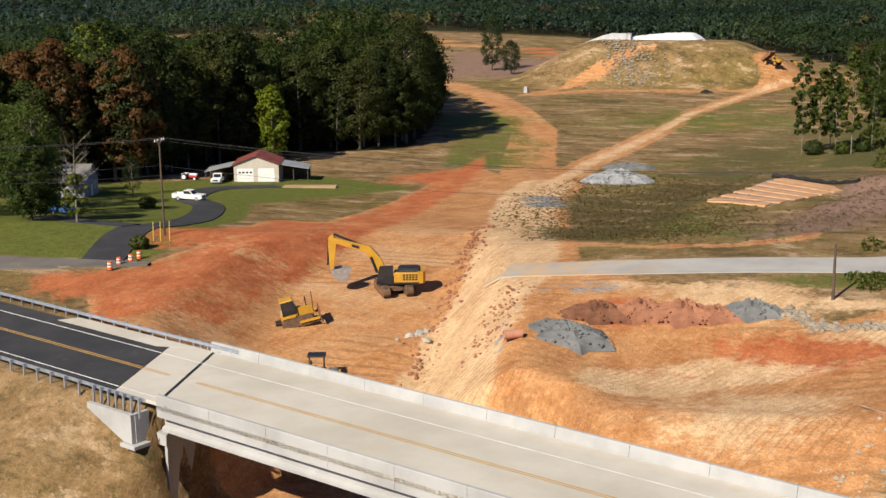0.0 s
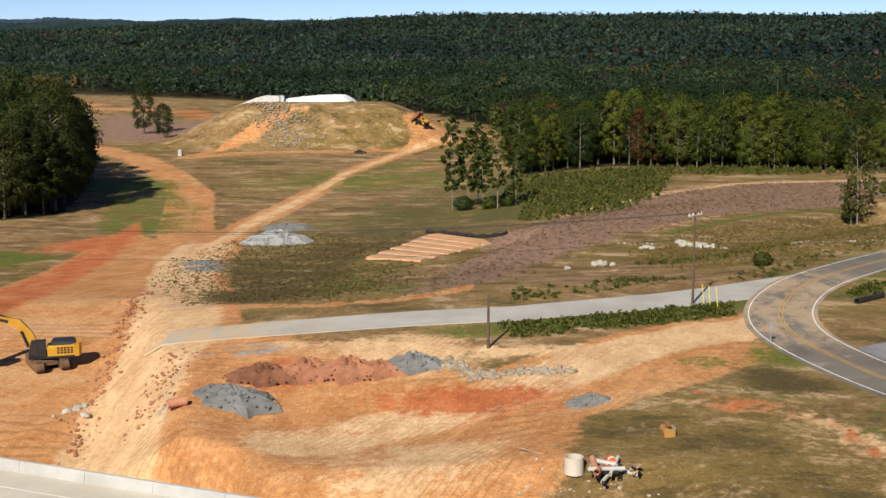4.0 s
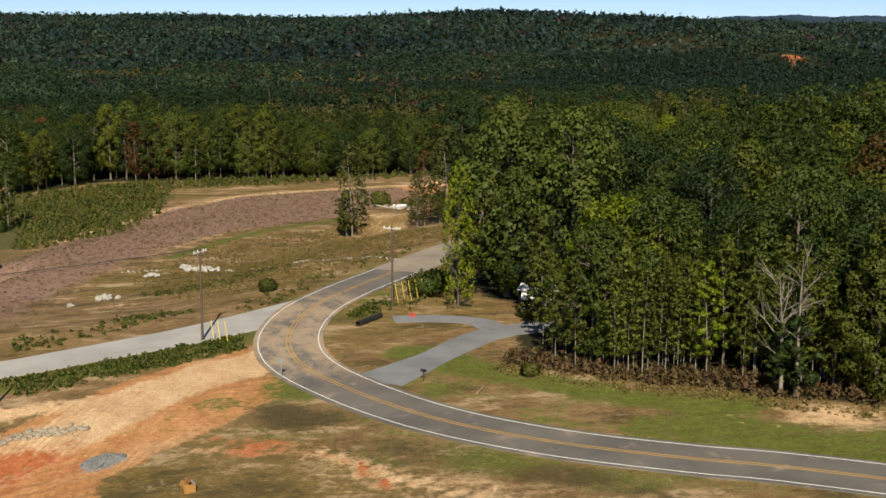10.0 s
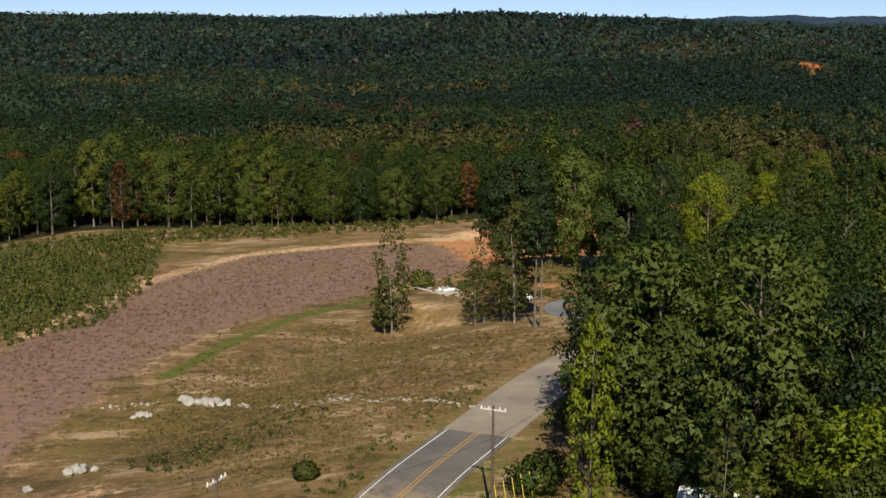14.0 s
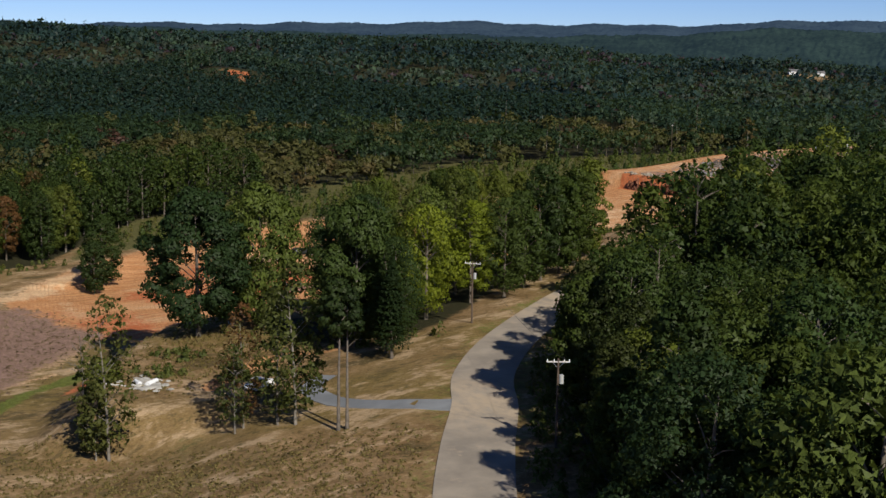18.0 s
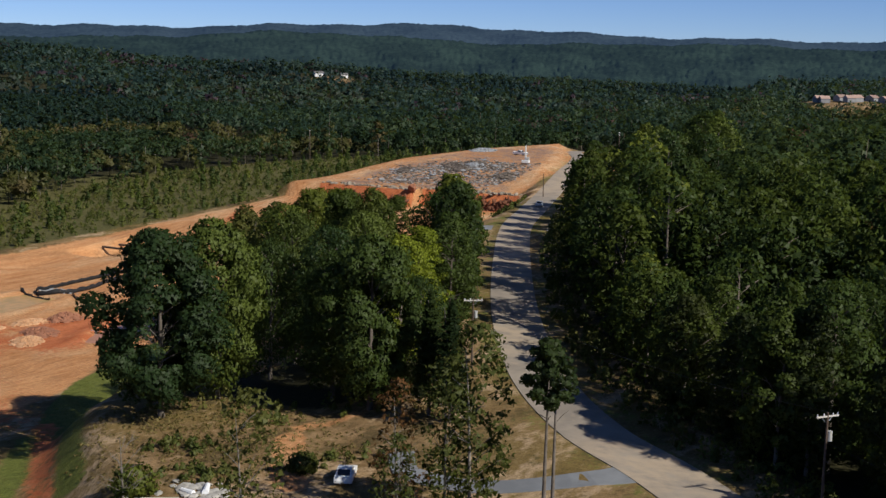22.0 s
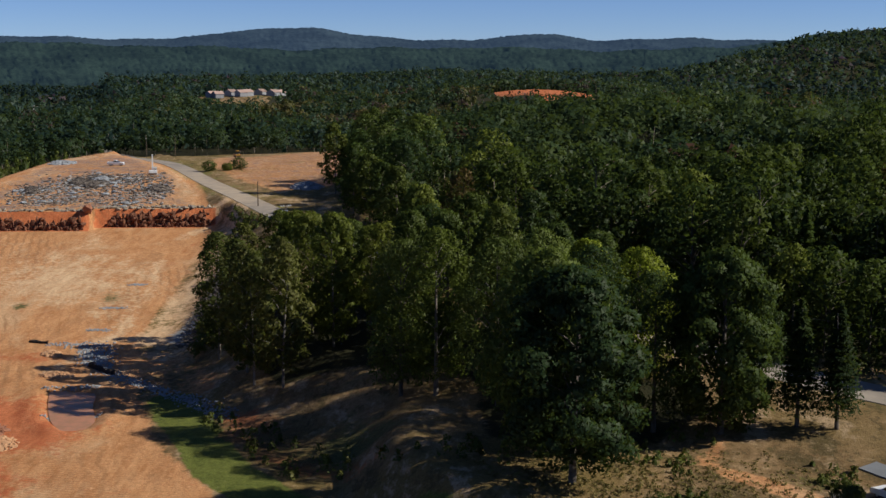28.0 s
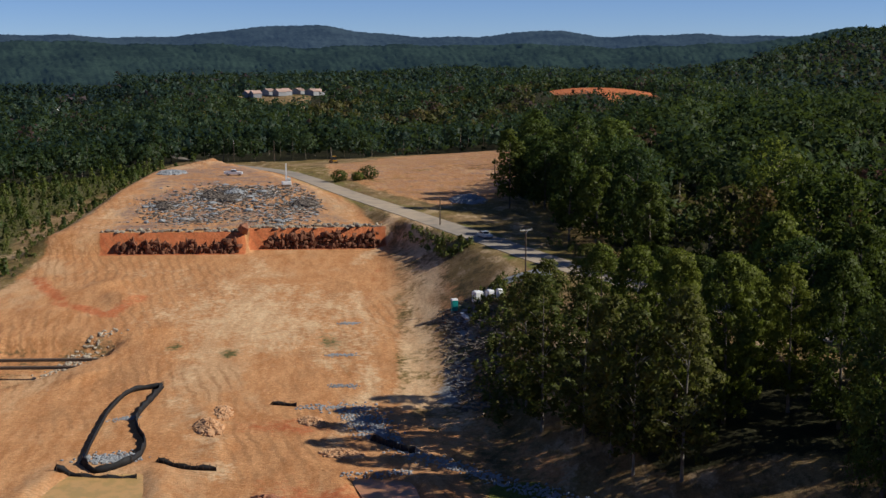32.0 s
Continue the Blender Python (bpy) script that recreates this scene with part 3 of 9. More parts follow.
def build_ground():
    xs, ys = spread(-4700, 4700, -160, 300, 1.3), spread(-2500, 4700, 60, 430, 1.3)
    gx, gy = np.meshgrid(xs, ys)
    x, y = gx.ravel(), gy.ravel()
    z = height(x, y)
    wood = woods(x, y)
    cut = along(CUT, x, y)
    dirt = np.maximum.reduce([*(strip(p, x, y, w) for p, w in TRACKS), hill(x, y, -135, 480, 9, 0.5, 2.2), hill(x, y, -100, 372, 9, 0.62, 1.8, 60), hill(x, y, -99, 419, 6, 0.6, 2.0, 40), 0.75 * strip(FAR_BERM, x, y, 1.6, 1.5), hill(x, y, 5, 102.5, 3.5, 0.6, 1.8, -20), patch(PIT, x, y, 5), patch(BANK_FACE, x, y, 1.2), patch(FLOOR_CUT, x, y, 1.2), strip(HAUL_MAIN, x, y, 7.5, 2), strip(BRANCH_WEST, x, y, 6.5, 1.5), strip(BRANCH_EAST, x, y, 4.2, 1.5), hill(x, y, -104, 226, 14, 1.0, 1.6, 110), 0.8 * strip([(-405, 703), (-367, 688), (-330, 676), (-291, 668)], x, y, 8, 4), 0.8 * strip([(-195.7, 438), (-191.8, 474), (-185, 482.5), (-176, 490), (-170, 496)], x, y, 3, 2), 0.7 * strip([(-192, 439), (-176.5, 459), (-146, 470), (-117, 487)], x, y, 4, 3), strip(DIRT_PATH, x, y, 5.5, 1.5), strip([(3, 122), (-3.6, 112), (-10, 105)], x, y, 3.5, 2),
        patch(SITE_PATCH, x, y), 0.5 * strip([(282, 345), (240, 341), (205, 339), (172, 339), (140, 338), (124, 333)], x, y, 8, 3), strip([(43, 256.5), (48, 260.5), (51.7, 263), (56, 266)], x, y, 1.7, 1.2), 0.6 * strip([(56, 266), (61, 268), (68, 264)], x, y, 1.6, 1.5), patch(YARD, x, y), 0.62 * patch(YARD_SOUTH, x, y), (cut[0] < 16) * (y > 82) * (y < 175) * 1.0])
    red = np.maximum.reduce([0.62 * strip([(62, 309), (51, 298), (42, 289.5), (36, 284)], x, y, 2.2, 1.6), 0.42 * patch([(112, 325), (98, 323.5), (86, 317), (76, 308), (72, 299), (84, 301), (98, 310), (110, 319)], x, y, 2.5), strip(TRACKS[0][0], x, y, 5), 0.5 * strip(FAR_BERM, x, y, 1.2, 1.2), hill(x, y, 3, 103, 3, 0.6, 1.6), 0.6 * strip([(250, 420), (225, 408), (215, 398), (230, 394)], x, y, 2.5, 2.5), hill(x, y, 100, 372, 16, 0.5, 1.4, 30), hill(x, y, 150, 362, 6, 0.55, 2.0, 70), hill(x, y, 978, 160, 60, 1.1), hill(x, y, 525, 1128, 25, 1.0), 0.62 * patch(BANK_FACE, x, y, 2), 0.75 * strip(RILL[:4], x, y, 0.6, 1.2), hill(x, y, -101, 132, 13, 0.7, 1.3, 70), hill(x, y, -99, 102, 8, 0.75), hill(x, y, -124, 232, 12, 0.7, 1.6, 100), 0.35 * strip(BRANCH_WEST, x, y, 6, 3), hill(x, y, -40, 112, 5, 0.8), hill(x, y, -21, 107, 5, 0.85, 1.9), 0.5 * strip([(-36, 100), (-24, 101), (-12, 104)], x, y, 1.5, 2), hill(x, y, 60, 330, 20, 0.6), hill(x, y, 108, 354, 16, 0.72, 1.5, 20), hill(x, y, 84, 352, 12, 0.6, 1.6), 0.4 * strip([(281, 345), (252, 348), (225, 350)], x, y, 2.0, 3.0), 0.85 * (np.abs(x - np.where(y > 378, 275.6, 280.6)) < 2.0) * (y > 345) * (y < 411)])
    pale = np.maximum.reduce([0.62 * strip([(276, 338), (258, 337), (236, 337), (210, 340), (186, 342), (160, 343)], x, y, 4, 3), 0.55 * strip([(300, 341), (286, 343), (276, 348), (262, 352)], x, y, 3, 2), 0.8 * strip(HAUL_MAIN, x, y, 5.8, 1.8), 0.45 * strip(BRANCH_WEST, x, y, 2.5, 3), 0.62 * strip(BRANCH_EAST, x, y, 2.6, 2), 0.62 * strip(RILL, x, y, 0.7, 1.2), 0.5 * strip(TRACKS[1][0], x, y, 2), 0.7 * strip([(-43, 120), (-35.6, 120), (-27.7, 120.5), (-20, 119), (-12.6, 121)], x, y, 2.0, 1.5), 0.75 * strip([(7.8, 102), (9.8, 98.5), (13.6, 93), (19, 87.5), (25, 85), (33, 80), (42, 75.5)], x, y, 0.9, 1.2), hill(x, y, 52, 101.5, 5, 0.6, 1.6, -30), 0.56 * hill(x, y, 215, 370, 32, 1.0, 1.6, 15), 0.45 * strip([(270, 375), (235, 372), (200, 380), (165, 378), (130, 368)], x, y, 4, 4), 0.5 * strip([(235, 352), (200, 350), (160, 350), (140, 356)], x, y, 2.5, 2.5), 0.6 * strip([(-13, 231), (-3, 254), (9, 274), (26, 291), (44, 300)], x, y, 1.0, 1.5), 0.5 * strip([(-26, 175), (-20, 210), (-6, 246), (14, 285), (34, 318)], x, y, 1.2, 3), 0.45 * strip([(-34, 170), (-30, 220), (-14, 268), (6, 310)], x, y, 1.2, 3), 0.35 * hill(x, y, 250, 395, 22, 1.0, 1.5, 40), 0.8 * strip(DIRT_PATH, x, y, 4.2, 2), hill(x, y, -22, 90, 11, 0.62), hill(x, y, -29, 119, 6, 0.8, 1.9, 5),
        0.45 * patch(YARD, x, y, 6), 0.5 * strip([(-4, 105), (9, 99), (14, 88), (24, 82), (36, 74)], x, y, 1.2, 1.5), 0.62 * strip([(-33, 270), (-14, 318), (6, 347), (32, 355), (56, 360), (82, 386)], x, y, 4, 4), 0.5 * strip([(36, 300), (60, 330), (62, 352)], x, y, 4, 4), 0.4 * strip([(-30, 200), (-14, 235), (6, 268)], x, y, 3, 3), 0.45 * strip([(275, 340), (240, 338), (205, 340), (150, 338)], x, y, 5, 3), hill(x, y, 20, 88, 14, 0.42, 2.0, -30), hill(x, y, -2, 80, 9, 0.5), hill(x, y, 12, 76, 10, 0.45), hill(x, y, 62, 92, 8, 0.6), 0.45 * hill(x, y, -14, 176, 7, 1.0, 2.0, 50), 0.35 * patch(YARD_SOUTH, x, y, 8)])
    grass = np.maximum.reduce([0.8 * strip([(56, 306), (46, 298), (36, 290)], x, y, 1.8, 1.6), 0.85 * strip([(58, 299), (49, 292), (38, 281)], x, y, 1.8, 1.6), 0.55 * hill(x, y, 53, 258, 5, 1.0), 0.5 * hill(x, y, 42, 265, 5, 1.0), 0.35 * hill(x, y, 205, 362, 18, 1.0, 2.2, 10), 0.45 * patch(MARSH, x, y, 9), hill(x, y, 7, 121, 6, 0.7), hill(x, y, -1, 117, 4, 0.6), hill(x, y, 21, 96, 6, 0.65, 1.8, -35), hill(x, y, 29, 90, 5, 0.6, 1.6, -35), hill(x, y, 12, 98, 4, 0.55), 0.75 * strip([(20, 132), (30, 119), (38, 111), (46, 107)], x, y, 4, 3), hill(x, y, -172, 352, 26, 0.7, 1.5, 120), hill(x, y, -150, 425, 22, 0.42, 1.8), hill(x, y, -110, 428, 14, 0.6), 0.9 * patch(LAWN, x, y), 0.42 * (1 - sstep(5, 11, along(ROAD, x, y)[0])), 0.8 * strip([(-9, 228), (1, 250), (13, 270), (30, 287), (46, 296)], x, y, 1.5, 1.5), 1.1 * strip([(121, 332.8), (111, 330), (102, 326.6), (93, 324), (84, 321), (72, 314), (60, 304)], x, y, 3.6, 1.2),
        0.7 * strip([(40, 98), (70, 80)], x, y, 9, 6) * (along(ROAD, x, y)[0] < 25), 0.55 * strip([(-125, 262), (-140, 300), (-160, 330)], x, y, 14, 6), 0.6 * strip([(-60, 190), (-48, 160), (-36, 150)], x, y, 8, 5), 0.62 * strip(GRAVEL_ROAD, x, y + 7, 3.5, 3) * sstep(-38, -24, x), 0.5 * hill(x, y, 15, 112, 30, 0.9), 0.55 * hill(x, y, -105, 380, 60, 1.0)])
    mauve = np.maximum.reduce([0.5 * patch([(283, 350), (279, 412), (330, 416), (400, 414), (440, 398), (350, 366)], x, y, 6), 0.42 * patch(YARD_SOUTH, x, y, 6), 0.72 * patch(MAUVE, x, y, 6), 0.7 * patch([(-340, 640), (-300, 644), (-200, 505), (-205, 480), (-285, 556)], x, y, 10), hill(x, y, -250, 560, 60, 0.8, 1.6, 60)])
    gravel = np.maximum.reduce([0.72 * strip([(-47, 100), (-49.2, 105.8), (-49.8, 110), (-50.2, 113.5), (-50, 116), (-47.6, 119.1), (-41.8, 120.7), (-37.6, 122)], x, y, 0.6, 1.4), hill(x, y, -90, 211, 4, 0.9, 1.4, 70), 0.7 * strip([(160, 338), (180, 334), (200, 333)], x, y, 3, 3), hill(x, y, -88, 244, 6, 1.0, 1.3), hill(x, y, -86, 203, 4, 1.0, 1.6, 80), hill(x, y, -66, 158, 3, 0.9), hill(x, y, -45, 117.5, 2.2, 0.6, 2.2, 30), hill(x, y, -10, 104, 1.6, 0.7, 1.8, 20)])
    marsh = np.maximum.reduce([0.55 * patch(WET, x, y, 8), 0.7 * hill(x, y, 6, 111, 5, 1.0, 1.5, -40), 0.6 * hill(x, y, 25, 92, 4, 1.0, 2.2, -30), 0.65 * hill(x, y, 10, 82, 3, 1.0, 2.6, -40), 0.55 * hill(x, y, -160, 425, 16, 1.0, 1.6, 40), 0.35 * patch(BASIN, x, y, 1.5), hill(x, y, -62, 162, 14, 0.75, 1.7, 110), hill(x, y, 15, 99, 6, 0.5, 1.6, -40), hill(x, y, 30, 86, 5, 0.5, 1.8, -35), hill(x, y, 95, 314, 10, 0.55, 1.6, 40), hill(x, y, -6, 192, 12, 0.7), 0.72 * hill(x, y, -62, 225, 24, 0.8), hill(x, y, -56, 252, 12, 0.6, 1.8, 60)])
    scrub = np.maximum.reduce([0.75 * patch([(-63, 402), (-25, 352), (-8, 363), (-24, 294), (-39, 266), (-54, 268), (-66, 371)], x, y, 5), 0.5 * patch(FIELD, x, y, 12), hill(x, y, 194, 383, 2.2, 0.62, 1.7), hill(x, y, 189, 373, 2.2, 0.6, 2), hill(x, y, 197, 357, 3, 0.5, 2.5, 10), hill(x, y, 88, 306, 9, 0.6, 1.8, 35), 0.6 * hill(x, y, 180, 331, 9, 1.0, 1.8), patch([(150, 425), (230, 428), (330, 442), (430, 430), (500, 440), (420, 505), (300, 540), (170, 490), (105, 440), (80, 395)], x, y, 6), 0.4 * strip(GRAVEL_ROAD, x, y + 6, 4, 3) * sstep(-38, -24, x), 0.45 * hill(x, y, 20, 235, 25, 0.9)])
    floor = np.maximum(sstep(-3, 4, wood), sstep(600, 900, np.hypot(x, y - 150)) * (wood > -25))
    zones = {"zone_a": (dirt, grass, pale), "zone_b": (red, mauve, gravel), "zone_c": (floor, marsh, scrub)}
    bare = np.clip(dirt + red, 0, 1) * (wood < 0)
    lumps = sum(np.sin(x * f * math.cos(a) + y * f * math.sin(a) + 1.9 * np.sin(x * 0.13 * a + y * 0.09) + 3 * a) / f**0.6 for f, a in ((0.31, 0.4), (0.47, 1.9), (0.73, 2.6), (1.1, 0.9), (0.9, 4.0)))
    z = z + bare * np.where(x < 60, 0.012, 0.003) * lumps * sstep(7, 10, along(ROAD, x, y)[0]) * sstep(4, 7, along(GRAVEL_ROAD, x, y)[0])
    nx, ny = len(xs), len(ys)
    i = np.arange(nx * ny).reshape(ny, nx)
    quads = np.stack([i[:-1, :-1], i[:-1, 1:], i[1:, 1:], i[1:, :-1]], -1).reshape(-1, 4)
    me = mesh_from(np.stack([x, y, z], 1), quads)
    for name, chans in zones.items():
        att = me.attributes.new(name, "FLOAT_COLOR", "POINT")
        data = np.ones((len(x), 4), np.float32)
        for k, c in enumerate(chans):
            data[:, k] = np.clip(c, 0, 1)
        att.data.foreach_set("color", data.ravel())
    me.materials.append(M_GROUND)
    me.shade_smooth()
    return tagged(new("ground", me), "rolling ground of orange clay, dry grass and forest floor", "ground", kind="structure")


def mesh_from(verts, quads, name="mesh", ways=None):
    """A mesh of quads or triangles from arrays, with the ways that its points face where given."""
    verts, quads = np.asarray(verts, np.float32), np.asarray(quads, np.int32)
    me = bpy.data.meshes.new(name)
    n, k = quads.shape
    me.vertices.add(len(verts))
    me.vertices.foreach_set("co", verts.ravel())
    me.loops.add(n * k)
    me.loops.foreach_set("vertex_index", quads.ravel())
    me.polygons.add(n)
    me.polygons.foreach_set("loop_start", np.arange(0, n * k, k, dtype=np.int32))
    me.update(calc_edges=True)
    if ways is not None:
        me.shade_smooth()
        me.attributes.new("custom_normal", "FLOAT_VECTOR", "POINT").data.foreach_set("vector", np.asarray(ways, np.float32).ravel())
    return me


build_ground()

# ---- roads ----


def smooth_line(points, step=2.0):
    """A rounded line through the points, at even steps."""
    p = np.array([tuple(q[:2]) for q in points], float)
    p = np.vstack([2 * p[0] - p[1], p, 2 * p[-1] - p[-2]])
    out = []
    for a, b, c, d in zip(p[:-3], p[1:-2], p[2:-1], p[3:]):
        n = max(2, int(np.hypot(*(c - b)) / step))
        for k in np.arange(n) / n:
            out.append(0.5 * ((2 * b) + (c - a) * k + (2 * a - 5 * b + 4 * c - d) * k**2 + (3 * b - a - 3 * c + d) * k**3))
    out.append(p[-2])
    return np.array(out)


def ribbon(name, points, left, right, up, material, level=None, thick=0.25):
    """A slab along a line, from `left` to `right` metres off it, with its top `up` over the ground. left and right may be lists along it."""
    line = smooth_line(points)
    way = np.gradient(line, axis=0)
    way /= np.linalg.norm(way, axis=1)[:, None]
    side = np.stack([-way[:, 1], way[:, 0]], 1)
    n = len(line)
    l = np.interp(np.linspace(0, 1, n), np.linspace(0, 1, np.size(left)), np.atleast_1d(left))
    r = np.interp(np.linspace(0, 1, n), np.linspace(0, 1, np.size(right)), np.atleast_1d(right))
    mid = height(line[:, 0], line[:, 1]) if level is None else np.full(n, level)
    rows = []
    for off, drop in ((l, 0), (r, 0), (r, thick), (l, thick)):
        q = line + side * off[:, None]
        z = mid if level is not None else np.clip(height(q[:, 0], q[:, 1]), mid - 0.12, mid + 0.12)
        rows.append(np.column_stack([q, z + up - drop]))
    verts = np.stack(rows, 1).reshape(-1, 3)
    i = np.arange(n - 1)[:, None] * 4
    quads = np.concatenate([i + np.array([[a, a + 4, (a + 1) % 4 + 4, (a + 1) % 4]]) for a in range(4)])
    quads = quads[:, ::-1]
    me = mesh_from(verts, quads, name)
    me.shade_flat()
    me.materials.append(material)
    return new(name, me)


road = tagged(ribbon("road", ROAD[:11], 3.9, -3.9, 0.10, M_ROAD), "worn two-lane asphalt road dusted with pale clay", "road", kind="structure")
for name, off, mat, up in (("edge_line", 3.35, M_WHITE_LINE, 0.115), ("edge_line", -3.35, M_WHITE_LINE, 0.115), ("centre_line", 0.2, M_YELLOW_LINE, 0.115), ("centre_line", -0.2, M_YELLOW_LINE, 0.115)):
    ribbon(name, ROAD[:11], off + 0.065, off - 0.065, up, mat, thick=0.01).parent = road
tagged(ribbon("lane", ROAD[10:], [3.9, 3.7, 3.5, 3.2, 3.0, 3.0], [-3.9, -3.7, -3.5, -3.2, -3.0, -3.0], 0.096, M_LANE), "old pale two-lane road strewn with dust through the woods", "road", kind="structure")
tagged(ribbon("gravel_road", GRAVEL_ROAD, [3.2, 3.2, 3.6], [-3.2, -3.2, -4.5], 0.092, M_GRAVEL_ROAD), "pale gravel track joining the bend of the road", "road", kind="structure")

# ---- building kit ----
M_STEEL = surface("galvanised_steel", (0.38, 0.42, 0.48), (0.55, 0.60, 0.66), 1.5, 0.45, 0.7, bump=0.05)
M_YELLOW = surface("machine_yellow", (0.40, 0.205, 0.02), (0.54, 0.295, 0.035), 0.8, 0.5, bump=0.05, stain=(0.35, 0.18, 0.06))
M_BLACK = surface("black_paint", (0.012, 0.012, 0.013), (0.03, 0.03, 0.03), 1.0, 0.5, bump=0.05)
M_TRACK = surface("clay_caked_track", (0.06, 0.042, 0.03), (0.20, 0.12, 0.07), 2.0, 0.85, bump=0.5)
M_RUBBER = surface("rubber", (0.014, 0.014, 0.015), (0.035, 0.033, 0.03), 2.0, 0.9)
M_WORN_STEEL = surface("worn_steel", (0.28, 0.27, 0.27), (0.50, 0.47, 0.44), 2.0, 0.45, 0.6, stain=(0.3, 0.18, 0.1))
M_WHITE = surface("white_paint", (0.70, 0.70, 0.69), (0.82, 0.82, 0.81), 0.5, 0.4, bump=0.02, spec=0.5)
M_WRAP = surface("white_sheeting", (0.74, 0.75, 0.76), (0.86, 0.87, 0.88), 0.2, 0.6, bump=0.3)
M_SIDING = surface("beige_siding", (0.44, 0.40, 0.35), (0.54, 0.50, 0.44), 0.6, 0.8, bump=0.1)
M_GREY_SIDING = surface("grey_siding", (0.22, 0.225, 0.235), (0.31, 0.315, 0.325), 0.6, 0.8, bump=0.1)
M_RED_ROOF = surface("rusty_red_roof", (0.15, 0.035, 0.028), (0.26, 0.075, 0.06), 0.5, 0.6, bump=0.1, stain=(0.30, 0.16, 0.12))
M_TIN_ROOF = surface("tin_roof", (0.30, 0.32, 0.33), (0.48, 0.50, 0.52), 0.6, 0.5, 0.4, bump=0.1, stain=(0.22, 0.16, 0.12))
M_GREY_ROOF = surface("grey_shingles", (0.13, 0.125, 0.12), (0.21, 0.20, 0.19), 1.0, 0.9, bump=0.3)
M_TAN_ROOF = surface("tan_roof", (0.30, 0.20, 0.16), (0.42, 0.30, 0.25), 0.05, 0.85, vary=0.25)
M_WOOD = surface("weathered_pole", (0.06, 0.042, 0.03), (0.13, 0.095, 0.07), 2.0, 0.9, bump=0.4)
M_PALE_WOOD = surface("crossarm_wood", (0.42, 0.39, 0.35), (0.58, 0.55, 0.50), 2.0, 0.85)
M_WIRE = surface("dark_wire", (0.02, 0.02, 0.02), (0.04, 0.04, 0.04), 1.0, 0.6, bump=0)
M_ORANGE = surface("drum_orange", (0.70, 0.10, 0.015), (0.80, 0.16, 0.03), 1.0, 0.5, bump=0)
M_TEAL = surface("teal_plastic", (0.01, 0.22, 0.21), (0.02, 0.30, 0.28), 1.0, 0.5, bump=0)
M_ROCK = surface("broken_rock", (0.22, 0.18, 0.13), (0.42, 0.36, 0.28), 0.7, 0.9, bump=0.5, vary=0.25)
M_GREY_ROCK = surface("grey_stone", (0.17, 0.18, 0.19), (0.36, 0.37, 0.38), 0.8, 0.9, bump=0.4)
M_WHITE_ROCK = surface("white_rock", (0.26, 0.245, 0.215), (0.46, 0.44, 0.40), 0.8, 0.9, bump=0.4)
M_DUST = surface("stone_dust", (0.10, 0.105, 0.105), (0.19, 0.195, 0.195), 0.5, 0.95, bump=0.4)
M_RED_ROCK = surface("red_clay_lump", (0.20, 0.085, 0.048), (0.36, 0.165, 0.095), 0.8, 0.95, bump=0.5)
M_DARK_EARTH = surface("dark_earth", (0.075, 0.032, 0.019), (0.23, 0.10, 0.055), 0.8, 0.95, bump=0.6)
M_TIMBER = surface("weathered_timber", (0.055, 0.045, 0.038), (0.20, 0.165, 0.135), 1.2, 0.95, bump=0.5)
M_FABRIC = surface("black_silt_cloth", (0.008, 0.008, 0.009), (0.022, 0.022, 0.024), 1.0, 0.75, bump=0.3)
M_RUST = surface("rust", (0.14, 0.06, 0.03), (0.30, 0.14, 0.07), 1.5, 0.85, bump=0.3)
M_PIPE_GREY = surface("grey_pipe", (0.34, 0.34, 0.33), (0.50, 0.50, 0.48), 1.0, 0.7)
M_CLAY_PIPE = surface("clay_pipe", (0.36, 0.16, 0.10), (0.52, 0.26, 0.17), 1.0, 0.8)
M_LOG = surface("log_bark", (0.20, 0.13, 0.09), (0.38, 0.27, 0.19), 2.0, 0.9, bump=0.5)
M_BLUE = surface("blue_paint", (0.03, 0.08, 0.20), (0.05, 0.12, 0.26), 1.0, 0.35, bump=0)
M_SILVER = surface("silver_paint", (0.42, 0.43, 0.44), (0.52, 0.53, 0.54), 1.0, 0.35, 0.4, bump=0)
M_BLOCKS = surface("grey_wall_blocks", (0.40, 0.42, 0.43), (0.56, 0.57, 0.57), 0.8, 0.9, bump=0.2, vary=0.12)
M_TARGET = surface("red_cloth", (0.42, 0.03, 0.03), (0.55, 0.06, 0.05), 1.0, 0.8)
M_YELLOW_TUBE = surface("yellow_guard", (0.55, 0.42, 0.05), (0.68, 0.54, 0.10), 1.0, 0.6, bump=0)
M_EARTH = surface("bare_earth", (0.40, 0.21, 0.10), (0.56, 0.34, 0.19), 0.4, 0.95, bump=0.5)
M_TAN_CLOTH = surface("straw_mulch", (0.30, 0.20, 0.11), (0.44, 0.31, 0.18), 0.3, 0.95, bump=0.5, fine=20)


def glassy(name, colour, rough=0.06):
    m, t, sh = begin(name)
    sh.inputs["Base Color"].default_value = rgba(colour)
    sh.inputs["Roughness"].default_value = rough
    sh.inputs["Specular IOR Level"].default_value = 0.7
    return m


M_GLASS = glassy("tinted_glass", (0.02, 0.025, 0.03))
M_HEADLIGHT = glassy("lamp_lens", (0.6, 0.6, 0.6), 0.15)


